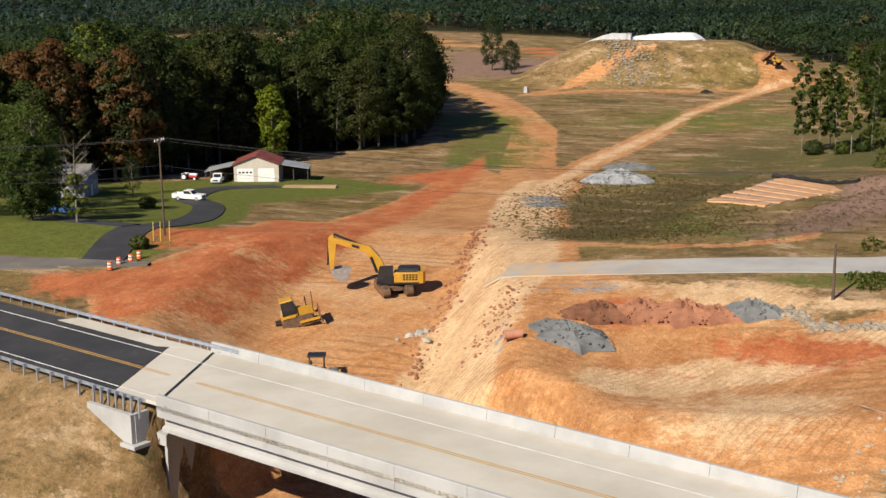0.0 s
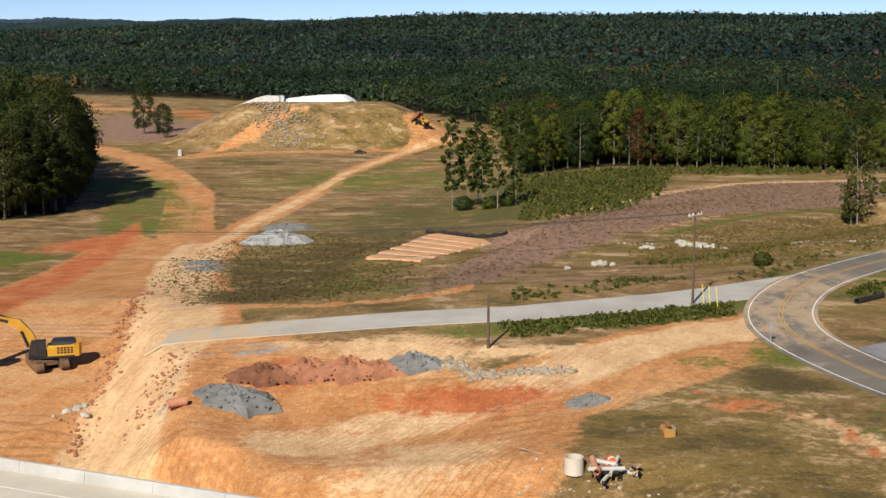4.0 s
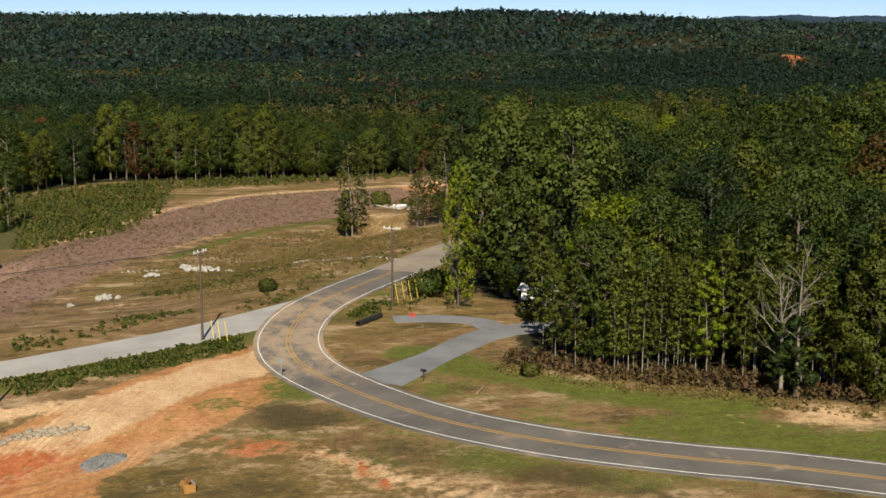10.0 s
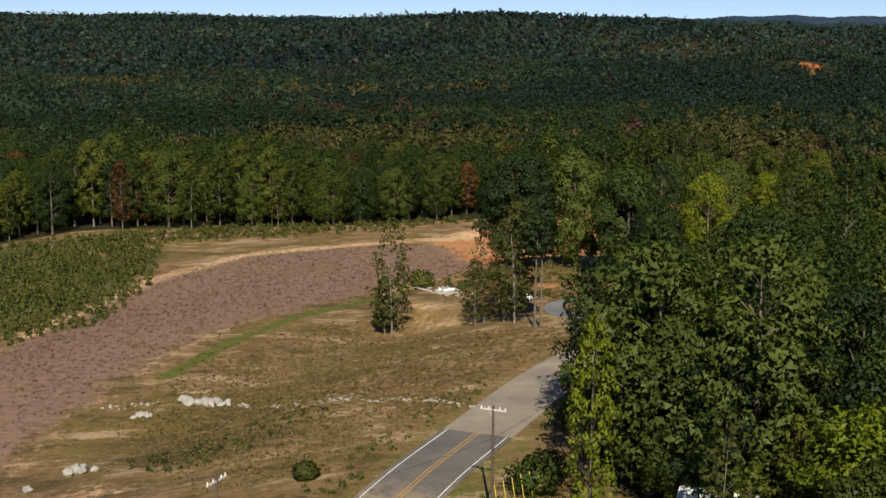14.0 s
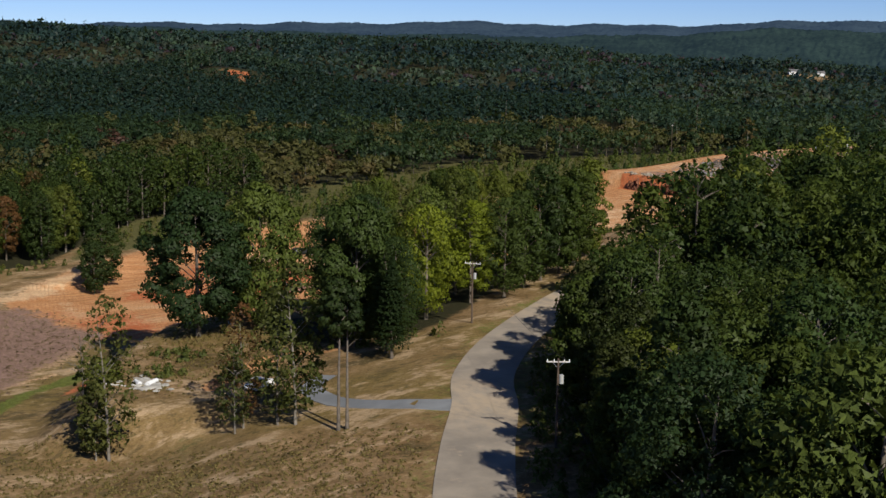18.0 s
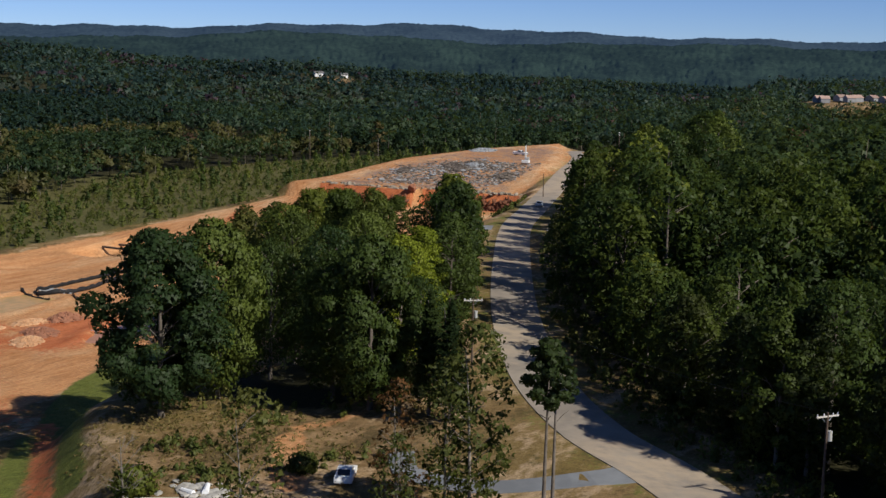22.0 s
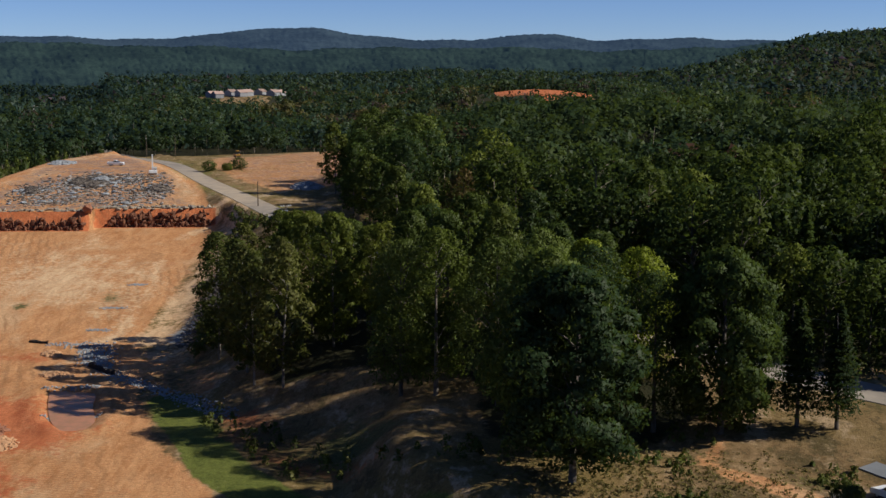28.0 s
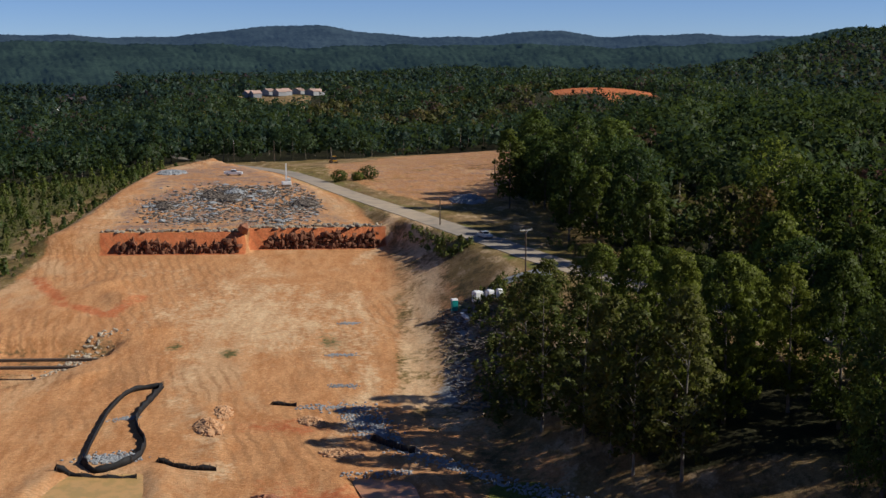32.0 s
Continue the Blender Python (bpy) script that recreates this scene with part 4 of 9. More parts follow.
def water_material(name, colour):
    m, t, sh = begin(name)
    where = node(t, "ShaderNodeTexCoord").outputs["Object"]
    b = node(t, "ShaderNodeBump", Strength=0.08, Distance=0.1, Height=grain(t, where, 1.5, 3))
    t.links.new(b.outputs[0], sh.inputs["Normal"])
    silt = ramp(t, grain(t, where, 0.5, 5, 0.7), 0.42, 0.6)
    t.links.new(mixed(t, silt, colour, tuple(c * k for c, k in zip(colour, (0.78, 0.86, 0.8)))), sh.inputs["Base Color"])
    sh.inputs["Roughness"].default_value = 0.35
    sh.inputs["Specular IOR Level"].default_value = 0.12
    return m


M_MUD_WATER = water_material("muddy_water", (0.43, 0.20, 0.105))
# muddy tone greyed towards mauve: the reflected sky is in the base colour
M_POND_SKY_WATER = water_material("pond_sky_water", (0.33, 0.225, 0.185))
M_TAN_WATER = water_material("tan_water", (0.50, 0.30, 0.12))


class Kit:
    """Gathers simple solids into one mesh."""

    def __init__(self):
        self.v, self.f = [], []

    def add(self, verts, faces):
        n = len(self.v)
        self.v += [tuple(map(float, p)) for p in verts]
        self.f += [tuple(i + n for i in q) for q in faces]
        return self

    def box(self, x0, x1, y0, y1, z0, z1, taper=0.0, cut=0.0):
        """A box; taper draws the top in, cut chamfers its upright and top edges."""
        c = min(cut, (x1 - x0) / 2.1, (y1 - y0) / 2.1, (z1 - z0) / 1.1)
        if c <= 0:
            t = taper
            return self.add([(x0, y0, z0), (x1, y0, z0), (x1, y1, z0), (x0, y1, z0), (x0 + t, y0 + t, z1), (x1 - t, y0 + t, z1), (x1 - t, y1 - t, z1), (x0 + t, y1 - t, z1)],
                [(3, 2, 1, 0), (4, 5, 6, 7), (0, 1, 5, 4), (1, 2, 6, 5), (2, 3, 7, 6), (3, 0, 4, 7)])
        rings = []
        for z, d in ((z0, 0.0), (z1 - c, taper), (z1, taper + c)):
            a0, a1, b0, b1 = x0 + d, x1 - d, y0 + d, y1 - d
            rings += [(a0 + c, b0, z), (a1 - c, b0, z), (a1, b0 + c, z), (a1, b1 - c, z), (a1 - c, b1, z), (a0 + c, b1, z), (a0, b1 - c, z), (a0, b0 + c, z)]
        faces = [(7, 6, 5, 4, 3, 2, 1, 0), tuple(range(16, 24))]
        for k in (0, 8):
            faces += [(k + i, k + (i + 1) % 8, k + 8 + (i + 1) % 8, k + 8 + i) for i in range(8)]
        return self.add(rings, faces)

    def prism(self, outline, lo, hi, axis="y", cut=0.0):
        """An outline in the plane across the axis, drawn out from lo to hi."""
        put = {"y": lambda a, b, d: (a, d, b), "x": lambda a, b, d: (d, a, b), "z": lambda a, b, d: (a, b, d)}[axis]
        n = len(outline)
        verts = [put(a, b, lo) for a, b in outline] + [put(a, b, hi) for a, b in outline]
        faces = [tuple(range(n)), tuple(range(2 * n - 1, n - 1, -1))]
        faces += [(i, i + n, (i + 1) % n + n, (i + 1) % n) for i in range(n)]
        return self.add(verts, faces)

    def rod(self, a, b, r, r2=None, sides=10, hollow=0.0):
        a, b = np.array(a, float), np.array(b, float)
        d = (b - a) / (np.linalg.norm(b - a) + 1e-9)
        u = np.cross(d, (0.31, 0.2, 0.93) if abs(d[2]) < 0.9 else (1, 0, 0))
        u /= np.linalg.norm(u)
        w = np.cross(d, u)
        ang = np.arange(sides) * 2 * math.pi / sides
        ring = np.cos(ang)[:, None] * u + np.sin(ang)[:, None] * w
        r2 = r if r2 is None else r2
        rings = [a + r * ring, b + r2 * ring]
        if hollow:
            rings += [b + (r2 - hollow) * ring, a + (r - hollow) * ring]
        verts = np.concatenate(rings)
        k = len(rings)
        faces = [(m * sides + i, m * sides + (i + 1) % sides, (m + 1) % k * sides + (i + 1) % sides, (m + 1) % k * sides + i) for m in range(k if hollow else k - 1) for i in range(sides)]
        if not hollow:
            faces += [tuple(range(sides))[::-1], tuple(range(sides, 2 * sides))]
        return self.add(verts, faces)

    def lump(self, c, size, rng, rough=0.22):
        """A broken stone."""
        p = (1 + 5**0.5) / 2
        base = np.array([(-1, p, 0), (1, p, 0), (-1, -p, 0), (1, -p, 0), (0, -1, p), (0, 1, p), (0, -1, -p), (0, 1, -p), (p, 0, -1), (p, 0, 1), (-p, 0, -1), (-p, 0, 1)]) / 1.9
        tri = [(0, 11, 5), (0, 5, 1), (0, 1, 7), (0, 7, 10), (0, 10, 11), (1, 5, 9), (5, 11, 4), (11, 10, 2), (10, 7, 6), (7, 1, 8), (3, 9, 4), (3, 4, 2), (3, 2, 6), (3, 6, 8), (3, 8, 9), (4, 9, 5), (2, 4, 11), (6, 2, 10), (8, 6, 7), (9, 8, 1)]
        v = base * (1 + rng.uniform(-rough, rough, (12, 1))) * (np.array(size) * rng.uniform(0.75, 1.25, 3))
        a = rng.uniform(0, 6.28)
        turn = np.array([[math.cos(a), -math.sin(a), 0], [math.sin(a), math.cos(a), 0], [0, 0, 1]])
        return self.add(v @ turn.T + np.array(c), tri)

    def mesh(self, name, *mats):
        me = bpy.data.meshes.new(name)
        me.from_pydata(self.v, [], self.f)
        for m in mats:
            me.materials.append(m)
        me.update()
        return me


def part(name, kit, material, parent, label="", round_=False, at=None):
    me = kit.mesh(name, material)
    bm = bmesh.new()
    bm.from_mesh(me)
    bmesh.ops.recalc_face_normals(bm, faces=bm.faces)
    bm.to_mesh(me)
    bm.free()
    if round_:
        me.shade_smooth()
        me.set_sharp_from_angle(angle=radians(40))
    ob = new(name, me)
    ob.parent = parent
    if at is not None:
        ob.matrix_local = at
    if label:
        ob["label"] = label
    return ob


def ground_z(x, y):
    return float(height(x, y))


def thing(name, label, category, x, y, turn=0.0, z=None, group="", tilt=0.0, lean=0.0):
    ob = new(name)
    ob.matrix_world = pose(x, y, ground_z(x, y) if z is None else z, tilt, lean, turn)
    return tagged(ob, label, category, group)


def lone(name, kit, material, label, category, group="", kind="", round_=False):
    ob = part(name, kit, material, None, "", round_)
    return tagged(ob, label, category, group, kind)

# ---- trees ----


def unit(v):
    return v / (np.linalg.norm(v, axis=-1, keepdims=True) + 1e-9)


def cards(rng, at, out, size, loose=0.7):
    """Small pointed leaf sprays at the places, turned roughly outwards; with the ways that their light follows."""
    n = len(at)
    turn = unit(rng.normal(size=(n, 3)) * loose + out)
    a = unit(np.cross(turn, rng.normal(size=(n, 3))))
    b = np.cross(turn, a)
    s = size * rng.uniform(0.6, 1.4, (n, 1))
    w = s * rng.uniform(0.5, 0.9, (n, 1))
    k = rng.uniform(-0.5, 0.5, (n, 1))
    verts = np.stack([at - a * s, at + a * s * 0.7 - b * w * (1 + k), at + a * s * 0.7 + b * w * (1 - k)], 1).reshape(-1, 3)
    return verts, np.arange(3 * n).reshape(n, 3), np.repeat(unit(out + turn * 0.45), 3, axis=0)


def dome(k):
    """How far a round crown reaches, of its widest, from its foot (0) to its top (1)."""
    k = np.asarray(k, float)
    return np.where(k < 0.36, 0.58 + 0.42 * np.sin(np.pi / 2 * k / 0.36), np.sqrt(np.maximum(0.0, 1 - ((k - 0.36) / 0.645) ** 2)))


def crown_points(rng, blobs, n, mid=None):
    """Places and outward ways over a heap of round boughs; each bough is x, y, z, radius, flatness."""
    blobs = np.array(blobs)
    pick = rng.choice(len(blobs), n, p=blobs[:, 3] ** 2 / (blobs[:, 3] ** 2).sum())
    way = rng.normal(size=(n, 3))
    way[:, 2] += 0.45
    way = unit(way)
    r = blobs[pick, 3] * rng.uniform(0.45, 1.12, n) ** 0.6
    at = blobs[pick, :3] + way * r[:, None] * np.stack([np.ones(n), np.ones(n), blobs[pick, 4]], 1)
    if mid is not None:
        way = unit(way + 0.55 * unit(at - mid))
    return at, way


def tube(path, radii, sides=6):
    """Vertices and quads of a tapered tube along a path."""
    path, verts = np.array(path, float), []
    for k, p in enumerate(path):
        d = path[min(k + 1, len(path) - 1)] - path[max(k - 1, 0)]
        d /= np.linalg.norm(d) + 1e-9
        u = np.cross(d, (0.3, 0.95, 0.1))
        u /= np.linalg.norm(u) + 1e-9
        v = np.cross(d, u)
        ang = np.arange(sides) * 2 * math.pi / sides
        verts.append(p + radii[k] * (np.cos(ang)[:, None] * u + np.sin(ang)[:, None] * v))
    verts = np.concatenate(verts)
    quads = [(k * sides + s, k * sides + (s + 1) % sides, (k + 1) * sides + (s + 1) % sides, (k + 1) * sides + s) for k in range(len(path) - 1) for s in range(sides)]
    return verts, np.array(quads)


def halved(v, q):
    """Quads as pairs of triangles."""
    q = np.asarray(q)
    return (v, q) if q.shape[1] == 3 else (v, np.concatenate([q[:, [0, 1, 2]], q[:, [0, 2, 3]]]))


def joined(some):
    verts, quads, n = [], [], 0
    for v, q in some:
        verts.append(v)
        quads.append(np.asarray(q) + n)
        n += len(v)
    return np.concatenate(verts), np.concatenate(quads)


def trunk_mesh(rng, h, r, limbs, start, reach, bare=False, lean=0.03):
    sway = rng.normal(size=2) * lean * h
    path = [(sway[0] * k * k, sway[1] * k * k, h * k) for k in np.linspace(0, 1, 6)]
    path[0] = (0, 0, -0.6)
    some = [tube(path, [r * 1.35, r * 0.95, r * 0.8, r * 0.62, r * 0.4, r * 0.12], 7)]
    for _ in range(limbs):
        k = rng.uniform(start, 0.92)
        a = rng.uniform(0, 2 * math.pi)
        base = np.array([sway[0] * k * k, sway[1] * k * k, h * k])
        out = np.array([math.cos(a), math.sin(a), rng.uniform(0.4, 1.1)])
        ln = reach * rng.uniform(0.6, 1.15) * (1.15 - 0.6 * k)
        mid, tip = base + out * ln * 0.5 + (0, 0, ln * 0.06), base + out * ln
        some.append(tube([base, mid, tip], [r * 0.42 * (1.1 - k), r * 0.24, r * 0.07], 5))
        if bare:
            for _ in range(3):
                w = out + rng.normal(size=3) * 0.5
                some.append(tube([mid, mid + w * ln * 0.25, mid + w * ln * 0.5 + (0, 0, 0.2)], [r * 0.15, r * 0.1, r * 0.03], 4))
    return joined(some)


def broad_blobs(rng, h, spread_, low, count):
    """Many small boughs over a domed crown, with bays and gaps in its outline."""
    out = []
    lean = rng.normal(size=2) * 0.06 * spread_
    for n in range(count):
        k = (n + rng.uniform(0, 1)) / count
        full = float(dome(k)) * (1 + 0.13 * math.sin(n * 2.4 * 3 + k * 9))
        a, d = n * 2.39996 + rng.normal() * 0.35, spread_ * full * rng.uniform(0.55, 0.95)
        r = spread_ * rng.uniform(0.17, 0.33)
        z = h * (low + (0.99 - low) * k) - r * 0.5 * k
        out.append((d * math.cos(a) + lean[0] * k, d * math.sin(a) + lean[1] * k, z, r, rng.uniform(0.55, 0.85)))
    out.append((0, 0, h - spread_ * 0.22, spread_ * 0.26, 0.8))
    return out


def pine_points(rng, h, spread_, low, n):
    k = rng.uniform(0, 1, n) ** 0.8
    tier = np.round(k * 13) / 13 + rng.normal(size=n) * 0.012
    z = h * (low + (1 - low) * tier)
    reach = spread_ * np.maximum(1.02 - tier, 0.02) ** 0.75 * (0.55 + 0.45 * np.cos(rng.integers(0, 5, n) * 1.257 + tier * 29) ** 2)
    a = rng.integers(0, 6, n) * 1.047 + tier * 41 + rng.normal(size=n) * 0.28
    d = reach * rng.uniform(0.15, 1, n) ** 0.6
    at = np.stack([d * np.cos(a), d * np.sin(a), z + d * 0.12 + rng.normal(size=n) * 0.15], 1)
    out = np.stack([np.cos(a) * 0.4, np.sin(a) * 0.4, np.full(n, 0.9)], 1)
    return at, out


def spire(k):
    return np.maximum(1.02 - np.asarray(k, float), 0.02) ** 0.8


TREE_KINDS = {}


def tree_kind(kind, variant, n, size):
    """The two meshes, trunk and crown, of a kind of tree at a given fineness, and the crown's ways."""
    key = (kind, variant, n)
    if key in TREE_KINDS:
        return TREE_KINDS[key]
    rng = np.random.default_rng(100 * variant + 7 * len(kind) + ord(kind[0]))
    leaf, bark = M_LEAF, M_BARK
    # height, half width, foot of the crown, boughs, trunk radius, limbs, where they start, reach
    broad = {"oak": (19 + 2.5 * (variant % 3), 6.3 + 0.8 * (variant % 2), 0.12, 95, 0.34, 14, 0.25, 5.0), "poplar": (20 + 2 * (variant % 3), 4.7 + 0.5 * (variant % 2), 0.16, 85, 0.24, 14, 0.3, 3.6),
        "edge": (18 + 2 * (variant % 3), 4.5, 0.07, 90, 0.22, 16, 0.2, 3.6), "sapling": (13 + 1.5 * (variant % 3), 1.75, 0.22, 42, 0.075, 14, 0.25, 1.9), "airy": (16 + 1.5 * (variant % 3), 3.3, 0.12, 80, 0.15, 20, 0.15, 3.0), "tall_pine": (18, 2.4, 0.66, 30, 0.2, 8, 0.62, 2.0)}
    if kind in broad:
        h, w, low, boughs, r, limbs, start, reach = broad[kind]
        tr = trunk_mesh(rng, h * 0.88, r, limbs, start, reach, lean=0.012 if kind == "tall_pine" else 0.03)
        at, out = crown_points(rng, broad_blobs(rng, h, w, low, boughs), n, (0, 0, h * (low + (1 - low) * 0.35)))
        leaf = M_PINE if kind == "tall_pine" else M_OAK if kind == "oak" else M_LEAF
    elif kind == "pine":
        h, w = 15 + 2 * (variant % 3), 3.2
        tr = trunk_mesh(rng, h * 0.97, 0.2, 0, 0.4, 2)
        at, out = pine_points(rng, h, w, 0.12, n)
        leaf = M_PINE
    else:
        h = 14
        tr = trunk_mesh(rng, h, 0.2, 16, 0.25, 4.2, bare=True)
        at, out = crown_points(rng, broad_blobs(rng, h * 0.6, 2.2, 0.2, 14), max(20, n // 8))
        bark = M_PALE_BARK
    if kind in ("sapling", "airy"):
        bark = M_PALE_BARK
    mt = mesh_from(*tr, name="trunk")
    mt.materials.append(bark)
    mt.shade_smooth()
    v, q, ways = cards(rng, at, out, size)
    mc = mesh_from(v, q, "crown", ways)
    mc.materials.append(leaf)
    TREE_KINDS[key] = (mt, mc, ways)
    return TREE_KINDS[key]


M_LIME = leaf_material("lime_leaves", [(0.0, (0.13, 0.175, 0.014)), (1.0, (0.19, 0.225, 0.02))])
M_LIGHT = leaf_material("light_leaves", [(0.0, (0.085, 0.11, 0.018)), (1.0, (0.13, 0.145, 0.022))])
M_DEEP = leaf_material("deep_leaves", [(0.0, (0.024, 0.036, 0.013)), (0.6, (0.042, 0.054, 0.016)), (1.0, (0.062, 0.066, 0.02))])
M_OLIVE = leaf_material("olive_leaves", [(0.0, (0.06, 0.075, 0.02)), (1.0, (0.105, 0.105, 0.03))])
M_RUSTY = leaf_material("rust_leaves", [(0.0, (0.10, 0.045, 0.022)), (1.0, (0.15, 0.075, 0.03))])
M_DARK = leaf_material("dark_leaves", [(0.0, (0.018, 0.032, 0.014)), (1.0, (0.03, 0.05, 0.018))])
TREE_LABELS = {
    "oak": ("broad round-crowned oak in dark green leaf", "tree"), "poplar": ("tall narrow broadleaf tree in green leaf", "tree"), "edge": ("leafy broadleaf tree at the wood's edge", "tree"),
    "airy": ("young tree with an open airy crown", "tree"), "sapling": ("slim pale-trunked young tree with sparse leaves", "tree"), "pine": ("dark green pine with tiered boughs", "pine tree"), "tall_pine": ("tall pine with a bare trunk and high crown", "pine tree"), "snag": ("half-dead grey tree with bare limbs", "tree"),
}


def plant(kind, variant, x, y, scale=1.0, turn=0.0, n=700, size=0.62, wide=1.0, group="trees of the wood", label=""):
    trunk, crown, _ = tree_kind(kind, variant, n, size)
    base = new("tree")
    base.matrix_world = Matrix.LocRotScale((x, y, float(height(x, y)) - 0.05), Euler((0, 0, turn)), (scale * wide, scale * wide, scale))
    new("trunk", trunk).parent = base
    new("crown", crown).parent = base
    text, cat = TREE_LABELS[kind]
    return tagged(base, label or text, cat, group)


STRETCH = [(0, 20), (-30, 118), (-66, 210), (-66, 290), (-20, 352)]


def in_view(x, y, margin=5):
    """Whether a place can be seen from somewhere along the flight."""
    seen = np.zeros(np.shape(x), bool)
    for px, py, lo, hi in ((0, 0, -31, 48), (-30, 118, -42, -5), (-66, 210, -80, -15), (-66, 270, -114, -60), (-20, 352, -114, -73)):
        az = np.degrees(np.arctan2(-(x - px), y - py))
        seen |= (az > lo - margin) & (az < hi + margin)
    return seen


def scatter(rng, x0, x1, y0, y1, step):
    gx, gy = np.meshgrid(np.arange(x0, x1, step), np.arange(y0, y1, step))
    return gx.ravel() + rng.uniform(-0.46, 0.46, gx.size) * step, gy.ravel() + rng.uniform(-0.46, 0.46, gx.size) * step


TEMPLATES = {}


def template(kind, variant, n, size):
    """Crown and stem of a kind of tree as plain arrays, for the woods that are one sheet."""
    key = (kind, variant, n)
    if key in TEMPLATES:
        return TEMPLATES[key]
    trunk, crown, ways = tree_kind(kind, variant, n, size)
    out = []
    for me in (crown, trunk):
        v = np.empty(len(me.vertices) * 3, np.float32)
        me.vertices.foreach_get("co", v)
        q = np.empty(len(me.loops), np.int32)
        me.loops.foreach_get("vertex_index", q)
        out.append(halved(v.reshape(-1, 3), q.reshape(len(me.polygons), -1)))
    tv = out[1][0]
    stem = unit(np.stack([tv[:, 0] - 0, tv[:, 1] - 0, tv[:, 0] * 0], 1) + 1e-4)
    TEMPLATES[key] = (*out[0], ways.astype(np.float32)), (*out[1], stem)
    return TEMPLATES[key]


def sheet(name, label, sets, mats, category="woods"):
    """One object from sets of vertices, triangles, their ways, a tone for each vertex and the number of their material."""
    verts, quads = joined([(v, q) for v, q, *_ in sets])
    me = mesh_from(verts, quads, name, np.concatenate([w for _, _, w, *_ in sets]))
    att = me.attributes.new("tone", "FLOAT", "POINT")
    att.data.foreach_set("value", np.concatenate([np.broadcast_to(t, len(v)) for v, _, _, t, _ in sets]).astype(np.float32))
    for m in mats:
        me.materials.append(m)
    me.polygons.foreach_set("material_index", np.concatenate([np.broadcast_to(np.int32(m), len(q)) for _, q, *_, m in sets]))
    return tagged(new(name, me), label, category, kind="stuff")


def choose_kind(u, deep, x, y):
    if x < -140:
        return "poplar" if u < 0.6 else "oak" if u < 0.82 else "airy"
    if y > 380:
        return "airy" if u < 0.34 else "poplar" if u < 0.6 else "oak" if u < 0.88 else "edge"
    if deep < 10 and y < 150 and x < 130:
        return "sapling" if u < 0.8 else "edge"
    if deep < 9:
        return "edge" if u < 0.55 else "sapling" if u < 0.66 else "poplar" if u < 0.8 else "oak"
    return "oak" if u < 0.6 else "poplar" if u < 0.86 else "pine"


def wood_spots():
    rng = np.random.default_rng(5)
    x, y = scatter(rng, -330, 420, 60, 480, 6.6)
    deep = woods(x, y)
    near = along(STRETCH, x, y)[0]
    left = inside(WOODS_LEFT, x, y) > 0
    ok = (deep > 0.3) & np.where(left, (near < 300) & (deep <= 34), near < 235) & in_view(x, y) & (along(ROAD, x, y)[0] > 8)
    ok &= (np.hypot(x - 38, y - 148) > 6) & (inside(WOODS_COPSE, x, y) < 0)
    return x[ok], y[ok], deep[ok], near[ok], rng


